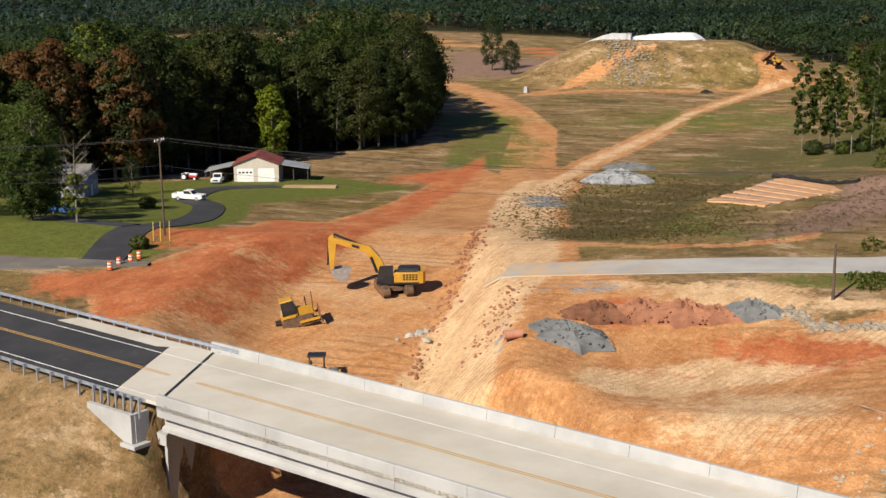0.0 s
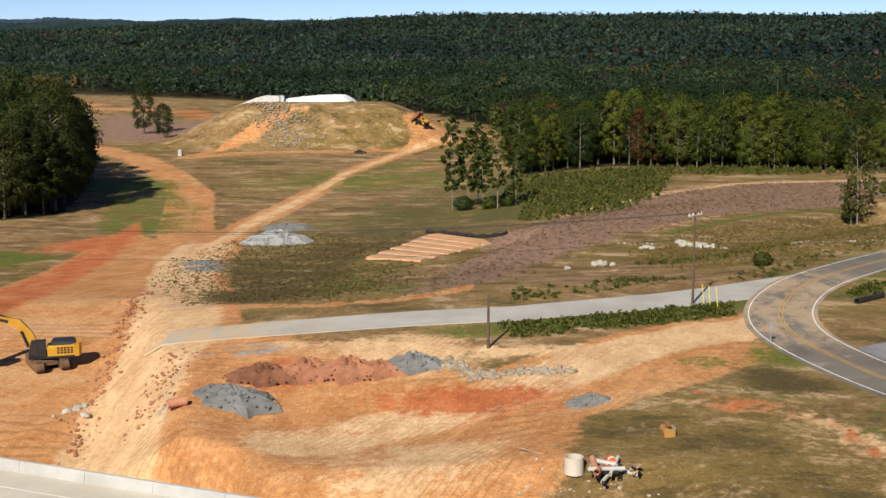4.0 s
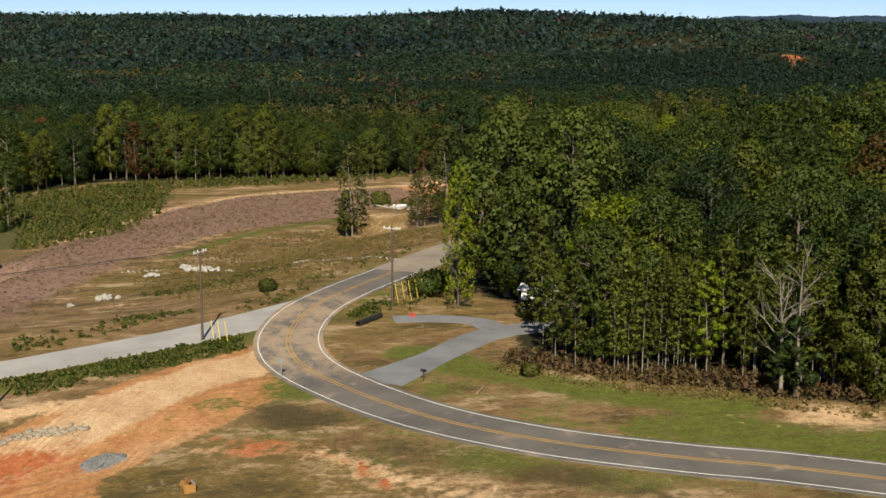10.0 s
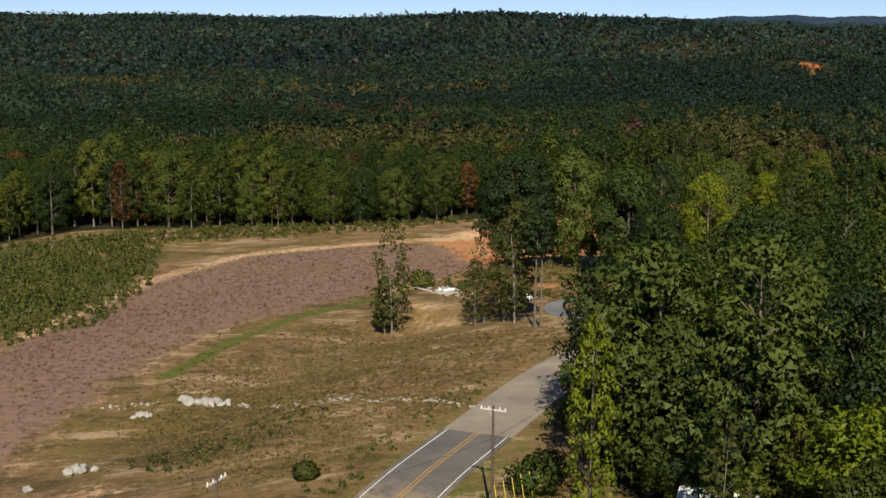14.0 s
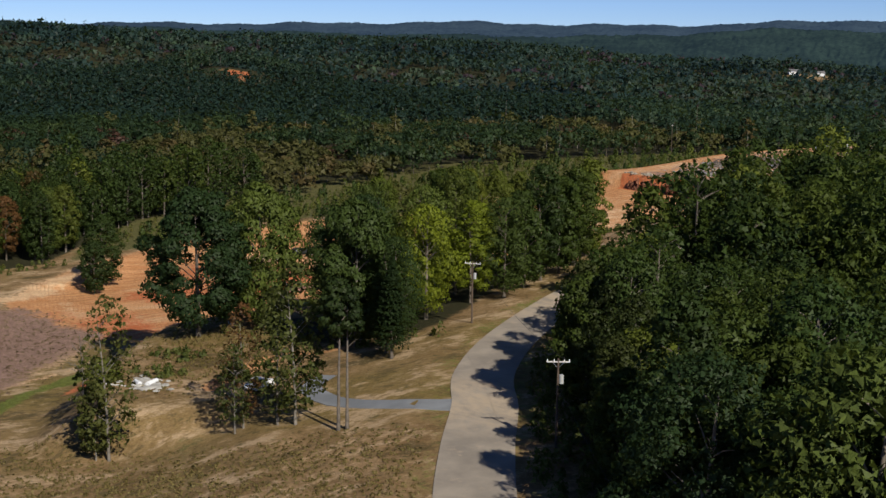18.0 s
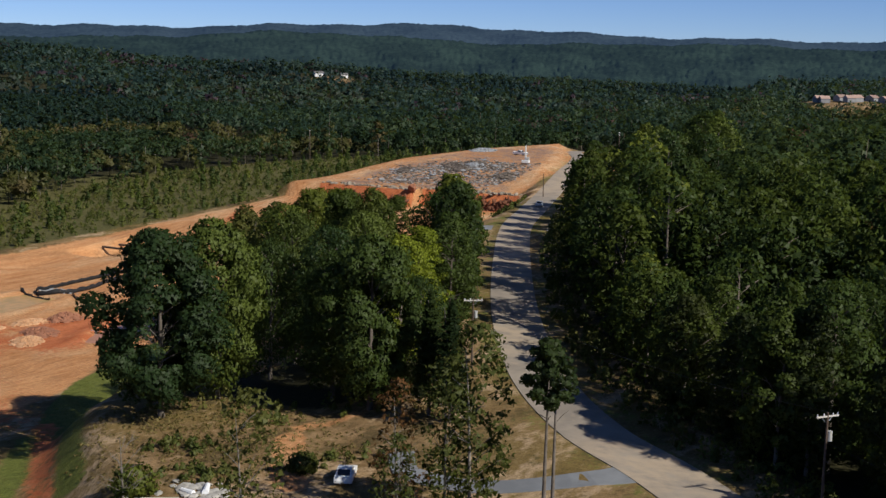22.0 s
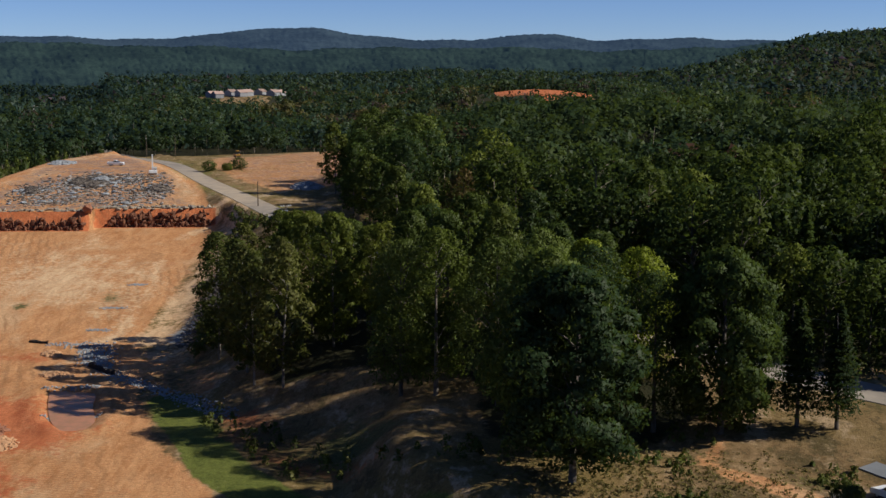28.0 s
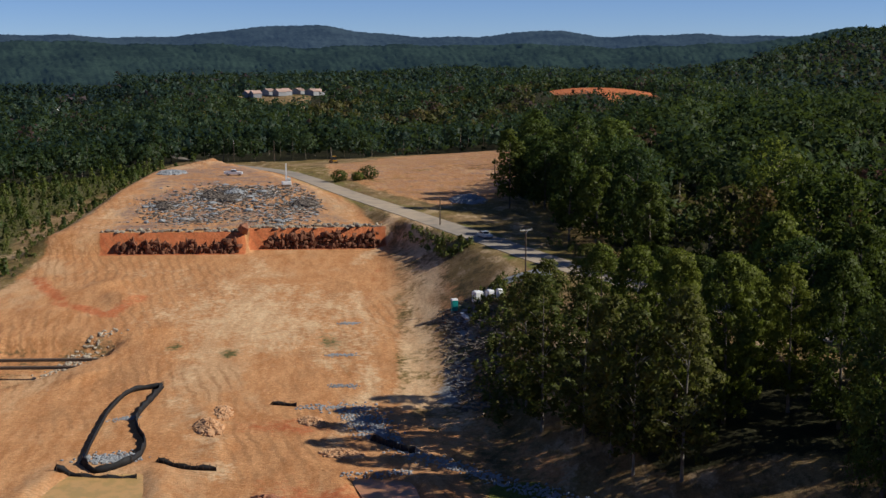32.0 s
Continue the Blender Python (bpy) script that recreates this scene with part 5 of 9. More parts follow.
def plant_woods():
    x, y, deep, near, rng = wood_spots()
    rank = near + 1.2 * deep
    first = np.zeros(len(x), bool)
    first[np.argsort(rank)[:272]] = True
    close = np.sort(rank)[130]
    u, size = rng.uniform(size=len(x)), rng.uniform(0.74, 1.0, len(x))
    size = size * np.where((x > 30) & (y > 188), np.where(x < 105, 0.84, 1.04), 1.0) * np.where(x < -140, 1.38, 1.0)
    kinds = [choose_kind(*row) for row in zip(u, deep, x, y)]
    var, turn, tone = rng.integers(0, 4, len(x)), rng.uniform(0, 6.28, len(x)), rng.uniform(0, 1, len(x))
    tone = np.where((x < -100) & (tone < 0.9), tone * 0.35, np.where((y > 380) & (tone < 0.9), tone * 0.6, tone))
    sets = []
    for n in range(len(x)):
        if first[n]:
            fine = ((12000, 0.21) if rank[n] < close else (7500, 0.27)) if kinds[n] in ("oak", "edge", "poplar") else (2600, 0.25) if kinds[n] == "airy" else (4200, 0.26) if kinds[n] == "pine" else (1600, 0.21)
            o = plant(kinds[n], int(var[n]), x[n], y[n], size[n], turn[n], *fine)
            if x[n] < -140 and tone[n] > 0.9:
                c = [p for p in o.children if p.name.startswith("crown")][0]
                c.material_slots[0].link = "OBJECT"
                c.material_slots[0].material = M_RUSTY if tone[n] > 0.95 else M_OLIVE
                tagged(o, "tall broadleaf tree in rust-tinted leaf", "tree", "trees of the wood")
            elif x[n] < -140:
                c = [p for p in o.children if p.name.startswith("crown")][0]
                c.material_slots[0].link = "OBJECT"
                c.material_slots[0].material = M_DEEP
            elif y[n] > 380 and kinds[n] != "oak":
                c = [p for p in o.children if p.name.startswith("crown")][0]
                c.material_slots[0].link = "OBJECT"
                c.material_slots[0].material = M_RUSTY if tone[n] > 0.9 else M_OLIVE if tone[n] > 0.6 else M_LEAF
                if tone[n] > 0.9:
                    tagged(o, "open tree with rust-brown leaves at the wood's edge", "tree", "trees of the wood")
            elif kinds[n] == "sapling":
                c = [p for p in o.children if p.name.startswith("crown")][0]
                c.material_slots[0].link = "OBJECT"
                c.material_slots[0].material = M_LIME if tone[n] > 0.85 else M_LIGHT if tone[n] > 0.45 else M_OLIVE
            elif kinds[n] in ("oak", "poplar", "edge", "airy") and tone[n] > 0.90:
                c = [p for p in o.children if p.name.startswith("crown")][0]
                c.material_slots[0].link = "OBJECT"
                c.material_slots[0].material = M_LIGHT
                tagged(o, "broadleaf tree in light yellow-green leaf", "tree", "trees of the wood")
            continue
        fine = (2800, 0.30) if near[n] < 150 else (1500, 0.42)
        if kinds[n] == "sapling":
            fine = (300, 0.34)
        c, s = math.cos(turn[n]), math.sin(turn[n])
        spin = np.array([[c, -s, 0], [s, c, 0], [0, 0, 1]], np.float32)
        m = spin * size[n]
        (cv, cq, cw), (tv, tq, tw) = template(kinds[n], int(var[n]), *fine)
        at = np.array((x[n], y[n], ground_h(x[n], y[n])), np.float32)
        sets.append((cv @ m.T + at, cq, cw @ spin.T, (0.96 if tone[n] > 0.95 else 0.99) if tone[n] > 0.93 and kinds[n] != "pine" else tone[n] * {"pine": 0.3, "oak": 0.6}.get(kinds[n], 0.72), 0))
        if deep[n] < 22:
            sets.append((tv @ m.T + at, tq, tw @ spin.T, 0.0, 1))
    sheet("near_woods", "dense mixed wood in green leaf beside the road", sets, (M_WOODS, M_BARK))
    return len(x)


def ground_h(x, y):
    return float(height(x, y)) - 0.1


def plant_far_woods():
    """All the woods beyond, one sheet of small trees that nobody could count."""
    rng = np.random.default_rng(11)
    sets = []
    for step, lo, hi, lumps, n, size, hgt in ((7.8, 0, 620, 10, 190, 0.72, 16.5), (11.0, 620, 1150, 8, 84, 1.2, 16), (17.0, 1150, 2600, 6, 28, 2.5, 17)):
        x, y = scatter(rng, -2200, 2600, -900, 2600, step) if lo else scatter(rng, -620, 640, 0, 800, step)
        keep = in_view(x, y)
        x, y = x[keep], y[keep]
        r = np.hypot(x, y - 180)
        ok = (r >= lo) & (r < hi)
        x, y = x[ok], y[ok]
        deep = woods(x, y)
        near = along(STRETCH, x, y)[0]
        left = inside(WOODS_LEFT, x, y) > 0
        single = np.where(left, (near < 300) & (deep <= 34), near < 235) & (x > -330) & (x < 420) & (y > 60) & (y < 480)
        ok = (deep > 0.3) & ~single
        x, y, deep = x[ok], y[ok], deep[ok]
        stand = np.sin(x / 140 + 1 + 0.8 * np.sin(y / 90)) * np.sin(y / 120 + 2 + 0.7 * np.sin(x / 75))
        rough = np.sin(x / 31 + 2.1 * np.sin(y / 43)) * np.sin(y / 27 + 1.7 * np.sin(x / 52))
        growth = (y > 425) & (y < 655 + 25 * np.sin(x / 37)) & (x > -20) & (x < 450) & (lo == 0)
        pine = ((stand > 0.62) | (np.hypot((x - 560) / 1.5, y - 470) < 110) | (inside(PLANTATION, x, y) > 18 * rough)) & (deep > 8) & ~growth
        young = (((stand < -0.25) & (rough > -0.3)) | growth & (rough > -0.55)) & (deep > np.where(growth, 0.5, 4)) & ~pine
        thin = np.where(young, rng.uniform(size=len(x)) < 0.72, rng.uniform(size=len(x)) < 0.93)
        x, y, deep, stand, rough, pine, young = (v[thin] for v in (x, y, deep, stand, rough, pine, young))
        m = len(x)
        z = height(x, y)
        u = rng.uniform(0, 1, m)
        tone = np.where(pine, 0.02 + 0.10 * u, np.where(young, 0.45 + 0.45 * u, 0.22 + 0.5 * u**1.6))
        tone = np.where((u > 0.962) & ~pine, 0.99, np.clip(tone + np.where(pine, 0.02, 0.22) * rough - np.where(pine, 0.0, 0.2) * stand, 0.0, 0.94))
        tall = hgt * np.where(pine, 0.80 + 0.10 * u, np.where(young, rng.uniform(0.35, 0.75, m), rng.uniform(0.70, 0.92, m) + 0.10 * rough))
        tall = np.where(rng.uniform(size=m) < 0.02, hgt * 1.15, tall)
        wide = step * np.where(pine, 0.52, np.where(young, 0.45, 0.74 if lo < 1000 else 0.62)) * rng.uniform(0.75, 1.3, m)
        great = (rng.uniform(size=m) < 0.10 + 0.12 * (rough > 0.3)) & ~pine & ~young
        wide, tall = wide * np.where(great, 1.6, 1.0), tall * np.where(great, 1.22, 1.0)
        low = np.where(deep < 14, rng.uniform(0.08, 0.45, m), np.where(pine, 0.35, 0.52)) * (1.0 if lo < 600 else 0.6)
        # farther rings take leaf tones with more haze in their colour
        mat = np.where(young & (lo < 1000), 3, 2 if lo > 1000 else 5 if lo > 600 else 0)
        # rounded boughs, each a spray of leaves
        k, a = (np.arange(lumps) + rng.uniform(0, 1, (m, lumps))) / lumps, np.arange(lumps) * 2.4 + rng.uniform(0, 6.28, (m, 1)) + rng.normal(size=(m, lumps)) * 0.4
        full = np.where(pine[:, None], spire(k), dome(k)) * rng.uniform(0.55, 0.95, (m, lumps))
        d = wide[:, None] * full
        bough = np.stack([x[:, None] + d * np.cos(a), y[:, None] + d * np.sin(a), z[:, None] + tall[:, None] * (low[:, None] + (np.where(pine, 0.97, 0.86)[:, None] - low[:, None]) * k)], -1)
        pick = rng.integers(0, lumps, (m, n))
        way = rng.normal(size=(m, n, 3))
        way[..., 2] = np.abs(way[..., 2]) * 1.1 - 0.25
        way = unit(way)
        r = wide[:, None] * np.where(pine, 0.34, 0.44)[:, None] * rng.uniform(0.35, 1.1, (m, n))
        mid = np.stack([x, y, z + tall * 0.55], -1)[:, None]
        at = np.take_along_axis(bough, pick[..., None], 1) + way * r[..., None] * (1, 1, 0.8)
        out = unit(0.55 * way + 0.8 * unit(at - mid) + (0, 0, 0.25)).reshape(-1, 3)
        v, q, w = cards(rng, at.reshape(-1, 3), out, size, 0.5)
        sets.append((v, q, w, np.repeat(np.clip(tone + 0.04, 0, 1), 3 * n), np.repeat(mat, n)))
        if lo < 1000:
            edge = np.where((deep < 12) | (rng.uniform(size=m) < np.where(young, 0.42, 0.03)))[0]
            for e in edge:
                wd = 0.12 if lo == 0 else 0.2
                b = np.array((x[e], y[e], z[e] - 0.2))
                lean = rng.normal(size=2) * 0.6
                top = tall[e] * (0.85 if deep[e] < 12 and not young[e] else 1.15)
                tv, tq = halved(*tube([b, b + (lean[0], lean[1], top)], [wd, wd * 0.4], 3))
                sets.append((tv, tq, unit(tv - tv.mean(0) * (1, 1, 0) - tv * (0, 0, 1) + 1e-4), 0.0, 4 if young[e] else 1))
    sheet("far_woods", "mixed green woods covering the distant hills", sets, (M_FAR_HAZED, M_BARK, M_HILL_HAZED, M_YOUNG_WOODS, M_PALE_BARK, M_MID_HAZED))
    return sum(len(q) for _, q, *_ in sets)


def plant_lone_trees():
    """Trees that stand by themselves in the open."""
    rng = np.random.default_rng(17)

    def one(kind, x, y, scale=1.0, label="", leaf=None, n=6500, size=0.29, wide=1.0, v=None):
        o = plant(kind, int(rng.integers(0, 4)) if v is None else v, x, y, scale, rng.uniform(0, 6.28), n, size, wide, "trees in the open", label)
        if leaf:
            c = [p for p in o.children if p.name.startswith("crown")][0]
            c.material_slots[0].link = "OBJECT"
            c.material_slots[0].material = leaf
        return o

    one("oak", 36.5, 160, 1.1, "great dark green oak shading the bend of the road", v=1)
    one("oak", 43, 152, 1.05, v=2)
    one("oak", 41.5, 130.5, 0.78, "bright yellow-green maple at the wood's edge", M_LIME, wide=1.1)
    one("edge", 28.8, 153.5, 0.85, "lime-green tree hung with creeper", M_LIME, n=2600, wide=0.6)
    one("snag", 37, 123, 0.9, "pale leaning tree with bare forked limbs")
    one("snag", 52, 107.5, 0.95, "cluster of pale bare stems at the wood's edge")
    one("snag", 51, 108.5, 0.85)
    one("snag", 29.8, 266, 0.6, "half-dead tree draped with vines")
    one("airy", 25.6, 249, 1.1, "slim pale-trunked tree in light green leaf", M_OLIVE, n=1350, size=0.24, wide=0.95, v=1)
    one("airy", 24.6, 250.2, 0.6, "thin young tree in light green leaf", M_OLIVE, n=1500, size=0.25)
    one("airy", 39.0, 242.3, 0.78, "thin tree with rust-brown leaves", M_RUSTY, n=1150, size=0.24, v=2)
    one("airy", 37.4, 241.4, 0.66, "thin tree in mixed brown and green leaf", M_OLIVE, n=1600, size=0.25)
    one("airy", 42.5, 236.7, 1.08, "tall open tree in thin olive leaf", M_OLIVE, n=2500, size=0.24, wide=1.0, v=1)
    one("airy", 41.3, 238.6, 0.85, "open tree in thin olive leaf", M_OLIVE, n=1600, size=0.24, v=2)
    one("tall_pine", 43.9, 230.1, 0.95, "tall pine with twin bare trunks and a small high crown", n=2600, size=0.22)
    one("tall_pine", 44.7, 229.6, 0.9, n=2000, size=0.22)
    for kind, x, y, s in (("oak", 104, 272, 0.70), ("edge", 112, 276, 0.84), ("poplar", 119, 279.5, 0.86), ("edge", 126.5, 283, 0.98), ("poplar", 134.5, 287, 0.92), ("oak", 139, 294, 0.88), ("edge", 145, 295, 0.96)):
        one(kind, x, y, s, "leafy tree on the grass verge beside the road")
    # the grove between the clay site and the road: kind, place, height, breadth
    grove = [("oak", 54.5, 283, 22.0, 16.5), ("oak", 66, 284, 22.5, 14.5), ("oak", 69.4, 264, 21.0, 13.6), ("oak", 72, 271, 18.5, 10.5), ("oak", 80, 277, 20.5, 12), ("oak", 86.5, 270, 18.0, 11), ("oak", 73, 259.4, 15.5, 9),
        ("pine", 68.7, 255.6, 14.0, 7.6), ("pine", 66.8, 251.8, 13.6, 7.4), ("oak", 79, 285.5, 19, 11), ("oak", 87, 287.2, 21.5, 12.5), ("oak", 95, 281, 20, 11.5), ("oak", 94.7, 294.5, 22, 12), ("oak", 97.5, 299, 21, 11),
        ("poplar", 104.5, 285.2, 22, 9.5), ("edge", 107.3, 292.3, 21.5, 9.5), ("poplar", 99, 274.5, 17, 9), ("edge", 115, 297, 20.5, 9), ("airy", 112.6, 315.5, 22, 9.5), ("edge", 121, 308.5, 20.5, 9),
        ("airy", 122.1, 321.5, 19.5, 8.5), ("airy", 117, 320, 20, 8), ("poplar", 122, 300.5, 18, 8.5), ("edge", 130, 312, 19.5, 9), ("airy", 130, 323.5, 20, 8.5), ("airy", 138, 327.5, 21, 9), ("poplar", 131, 303, 16, 8), ("edge", 139, 315, 18.5, 9), ("airy", 146, 328.5, 19.5, 8.5), ("poplar", 141, 306, 15.5, 8), ("edge", 148, 318, 17.5, 8.5), ("airy", 153, 325, 17.5, 8), ("edge", 151, 309, 15, 8), ("airy", 159, 318, 15, 7.5)]
    for kind, px, py, tall, across in grove:
        v = int(rng.integers(0, 4))
        h, w = {"oak": (19 + 2.5 * (v % 3), 6.3 + 0.8 * (v % 2)), "poplar": (20 + 2 * (v % 3), 4.7 + 0.5 * (v % 2)), "edge": (18 + 2 * (v % 3), 4.5), "airy": (16 + 1.5 * (v % 3), 3.3), "pine": (15 + 2 * (v % 3), 3.2)}[kind]
        leaf = M_OAK if across > 14 else (M_LIGHT if v % 2 else M_OLIVE) if kind == "airy" and px > 112 else M_LIGHT if kind in ("edge", "poplar") and px > 118 and v % 2 else M_LIME if (px, py) in ((99, 274.5), (86.5, 270)) else M_LIGHT if (px, py) in ((94.7, 294.5), (122, 300.5), (106.7, 309.5)) else None
        text = "great dense oak at the corner of the grove" if across > 15 else ""
        one(kind, px, py, tall / h, text, leaf, n=26000 if across > 15 else 20000 if across > 13 else {"airy": 4800, "pine": 6500}.get(kind, 11000), size=0.25 if across > 13 else 0.21, wide=across / (2.3 * w) * h / tall, v=v)
    # dense leaf at the wood's edge along the road
    for px, py, sc in ((54.5, 198.5, 0.72), (61.5, 203.5, 0.75), (67, 212.5, 0.78), (72.5, 220.5, 0.8), (79.5, 229, 0.8)):
        one("edge", px, py, sc, "deep green tree at the wood's edge beside the road", M_DEEP, n=9000, size=0.23)
    # tall trees at the mouth of the wood beside the road
    for px, py, sc in ((300, 313, 0.85), (296, 304.5, 0.92), (305, 306, 0.95), (288, 298, 0.95), (311, 300, 1.0), (300, 296, 1.0), (279, 296.5, 0.95), (270, 299, 0.9), (290, 289, 1.05), (261, 303.5, 0.88), (275, 288, 1.0), (252, 305.5, 0.85), (262, 294, 0.95), (243, 307, 0.85), (250, 297, 0.95), (233, 303, 0.85), (238, 294, 0.95), (222, 300, 0.8), (211, 297, 0.8), (320, 304, 1.0), (332, 302, 0.95)):
        one("oak" if sc > 0.88 else "poplar", px, py, sc, "tall shady tree at the mouth of the wood", n=4200, size=0.36)
    one("edge", 77, 369, 0.82, "leafy young tree at the brink of the clay slope", v=0, wide=1.2, n=9000, size=0.22)
    one("edge", 71.5, 361, 0.62, "small leafy tree at the brink of the clay slope")
    for px, py, sc in ((-63.7, 303, 1.0), (-60.2, 306, 0.95), (-51.8, 299, 0.95), (-56, 303, 0.85), (-59, 312, 0.9), (-48, 303, 0.7)):
        one("sapling", px, py, sc * 1.6, "tall thin tree in a small stand on the field", n=1700, size=0.24, wide=1.0)
    one("oak", -257, 540, 1.05, "dark bushy tree on the far slope", M_DARK, wide=0.8)
    one("oak", -239, 522, 0.8, "dark bushy tree on the far slope", M_DARK, wide=0.8)
    one("snag", -124, 128.5, 0.82, "grey birch with spreading bare limbs on the lawn")
    one("edge", -131, 127, 0.66, "round leafy tree behind the birch", wide=1.1)
    for px, py, sc in ((-146, 128, 0.75), (-154, 135, 0.85), (-133, 129, 0.62), (-140, 137, 0.7), (-149, 146, 0.72), (-159, 152, 0.78), (-170, 160, 0.85), (-182, 177, 0.85), (-192, 188, 0.9), (-176, 150, 0.9), (-190, 165, 1.0)):
        one("oak", px, py, sc, "leafy tree shading the house and its drive", wide=1.1, n=4500)
    one("edge", -178, 238, 0.95, "autumn-tinted tree behind the garage", M_OLIVE, wide=1.2)
    one("edge", -170, 240, 1.0, "yellow-green tree behind the garage", M_LIME, wide=0.9)
    one("oak", -155.7, 175.8, 0.3, "round dark evergreen beside the house", M_DARK, n=2200, wide=1.1)


plant_woods()
plant_far_woods()
plant_lone_trees()

# ---- undergrowth ----
M_SCRUB = leaf_material("scrub_leaves", [(0.0, (0.06, 0.08, 0.018)), (0.5, (0.095, 0.11, 0.026)), (0.8, (0.14, 0.135, 0.04)), (1.0, (0.10, 0.07, 0.035))], "tone")
M_VERGE = leaf_material("verge_weeds", [(0.0, (0.045, 0.065, 0.014)), (0.5, (0.075, 0.10, 0.02)), (0.8, (0.13, 0.13, 0.035)), (1.0, (0.12, 0.08, 0.04))], "tone")
M_MAUVE = leaf_material("mauve_stems", [(0.0, (0.13, 0.09, 0.055)), (0.5, (0.22, 0.15, 0.11)), (1.0, (0.26, 0.20, 0.12))], "tone")
M_RIM = leaf_material("rusty_brush", [(0.0, (0.06, 0.06, 0.02)), (0.4, (0.10, 0.062, 0.035)), (0.7, (0.14, 0.085, 0.05)), (1.0, (0.11, 0.10, 0.04))], "tone")
M_WEEDS = leaf_material("dry_weeds", [(0.0, (0.14, 0.105, 0.04)), (0.5, (0.21, 0.16, 0.065)), (1.0, (0.26, 0.21, 0.09))], "tone")


def brush(name, label, spots, tall, sprays, size, mat, rng, flat=0.5):
    spots = np.asarray(spots)
    open_ground = np.ones(len(spots), bool)
    for line, clear in ((ROAD, 5.4), (GRAVEL_ROAD, 4.2), (DIRT_PATH, 4.0)):
        open_ground &= along(line, spots[:, 0], spots[:, 1])[0] > clear
    spots = spots[open_ground]
    m = len(spots)
    x, y = np.asarray(spots).T
    z = height(x, y)
    h = tall * rng.uniform(0.4, 1.3, m)
    k, a = rng.uniform(0.1, 1, (m, sprays)), rng.uniform(0, 6.28, (m, sprays))
    d = h[:, None] * flat * rng.uniform(0.2, 1, (m, sprays)) * np.sqrt(1.1 - k)
    at = np.stack([x[:, None] + d * np.cos(a), y[:, None] + d * np.sin(a), z[:, None] + h[:, None] * k], -1).reshape(-1, 3)
    out = np.stack([np.cos(a), np.sin(a), np.full_like(a, 0.6)], -1).reshape(-1, 3)
    v, q, w = cards(rng, at, out, size)
    tone = np.clip(rng.uniform(0, 1, m) * 0.7 + 0.3 * (0.5 + 0.5 * np.sin(x / 9) * np.sin(y / 7)), 0, 1)
    return sheet(name, label, [(v, q, w, np.repeat(tone, 3 * sprays), 0)], (mat,), "undergrowth")


def in_patch(rng, outline, n, grow=0.0):
    p = np.array(outline, float)
    x, y = rng.uniform(p[:, 0].min(), p[:, 0].max(), 6 * n), rng.uniform(p[:, 1].min(), p[:, 1].max(), 6 * n)
    ok = (inside(outline, x, y) > grow - 3 + 11 * rng.uniform(0, 1, 6 * n) ** 2) & (woods(x, y) < 1)
    return np.stack([x[ok], y[ok]], 1)[:n]


def beside(rng, line, n, lo, hi):
    p = smooth_line(line, 1.0)
    way = np.gradient(p, axis=0)
    way /= np.linalg.norm(way, axis=1)[:, None]
    k = rng.integers(0, len(p), n)
    off = rng.uniform(lo, hi, n)
    return p[k] + np.stack([-way[k, 1], way[k, 0]], 1) * off[:, None] + rng.normal(size=(n, 2)) * 0.4


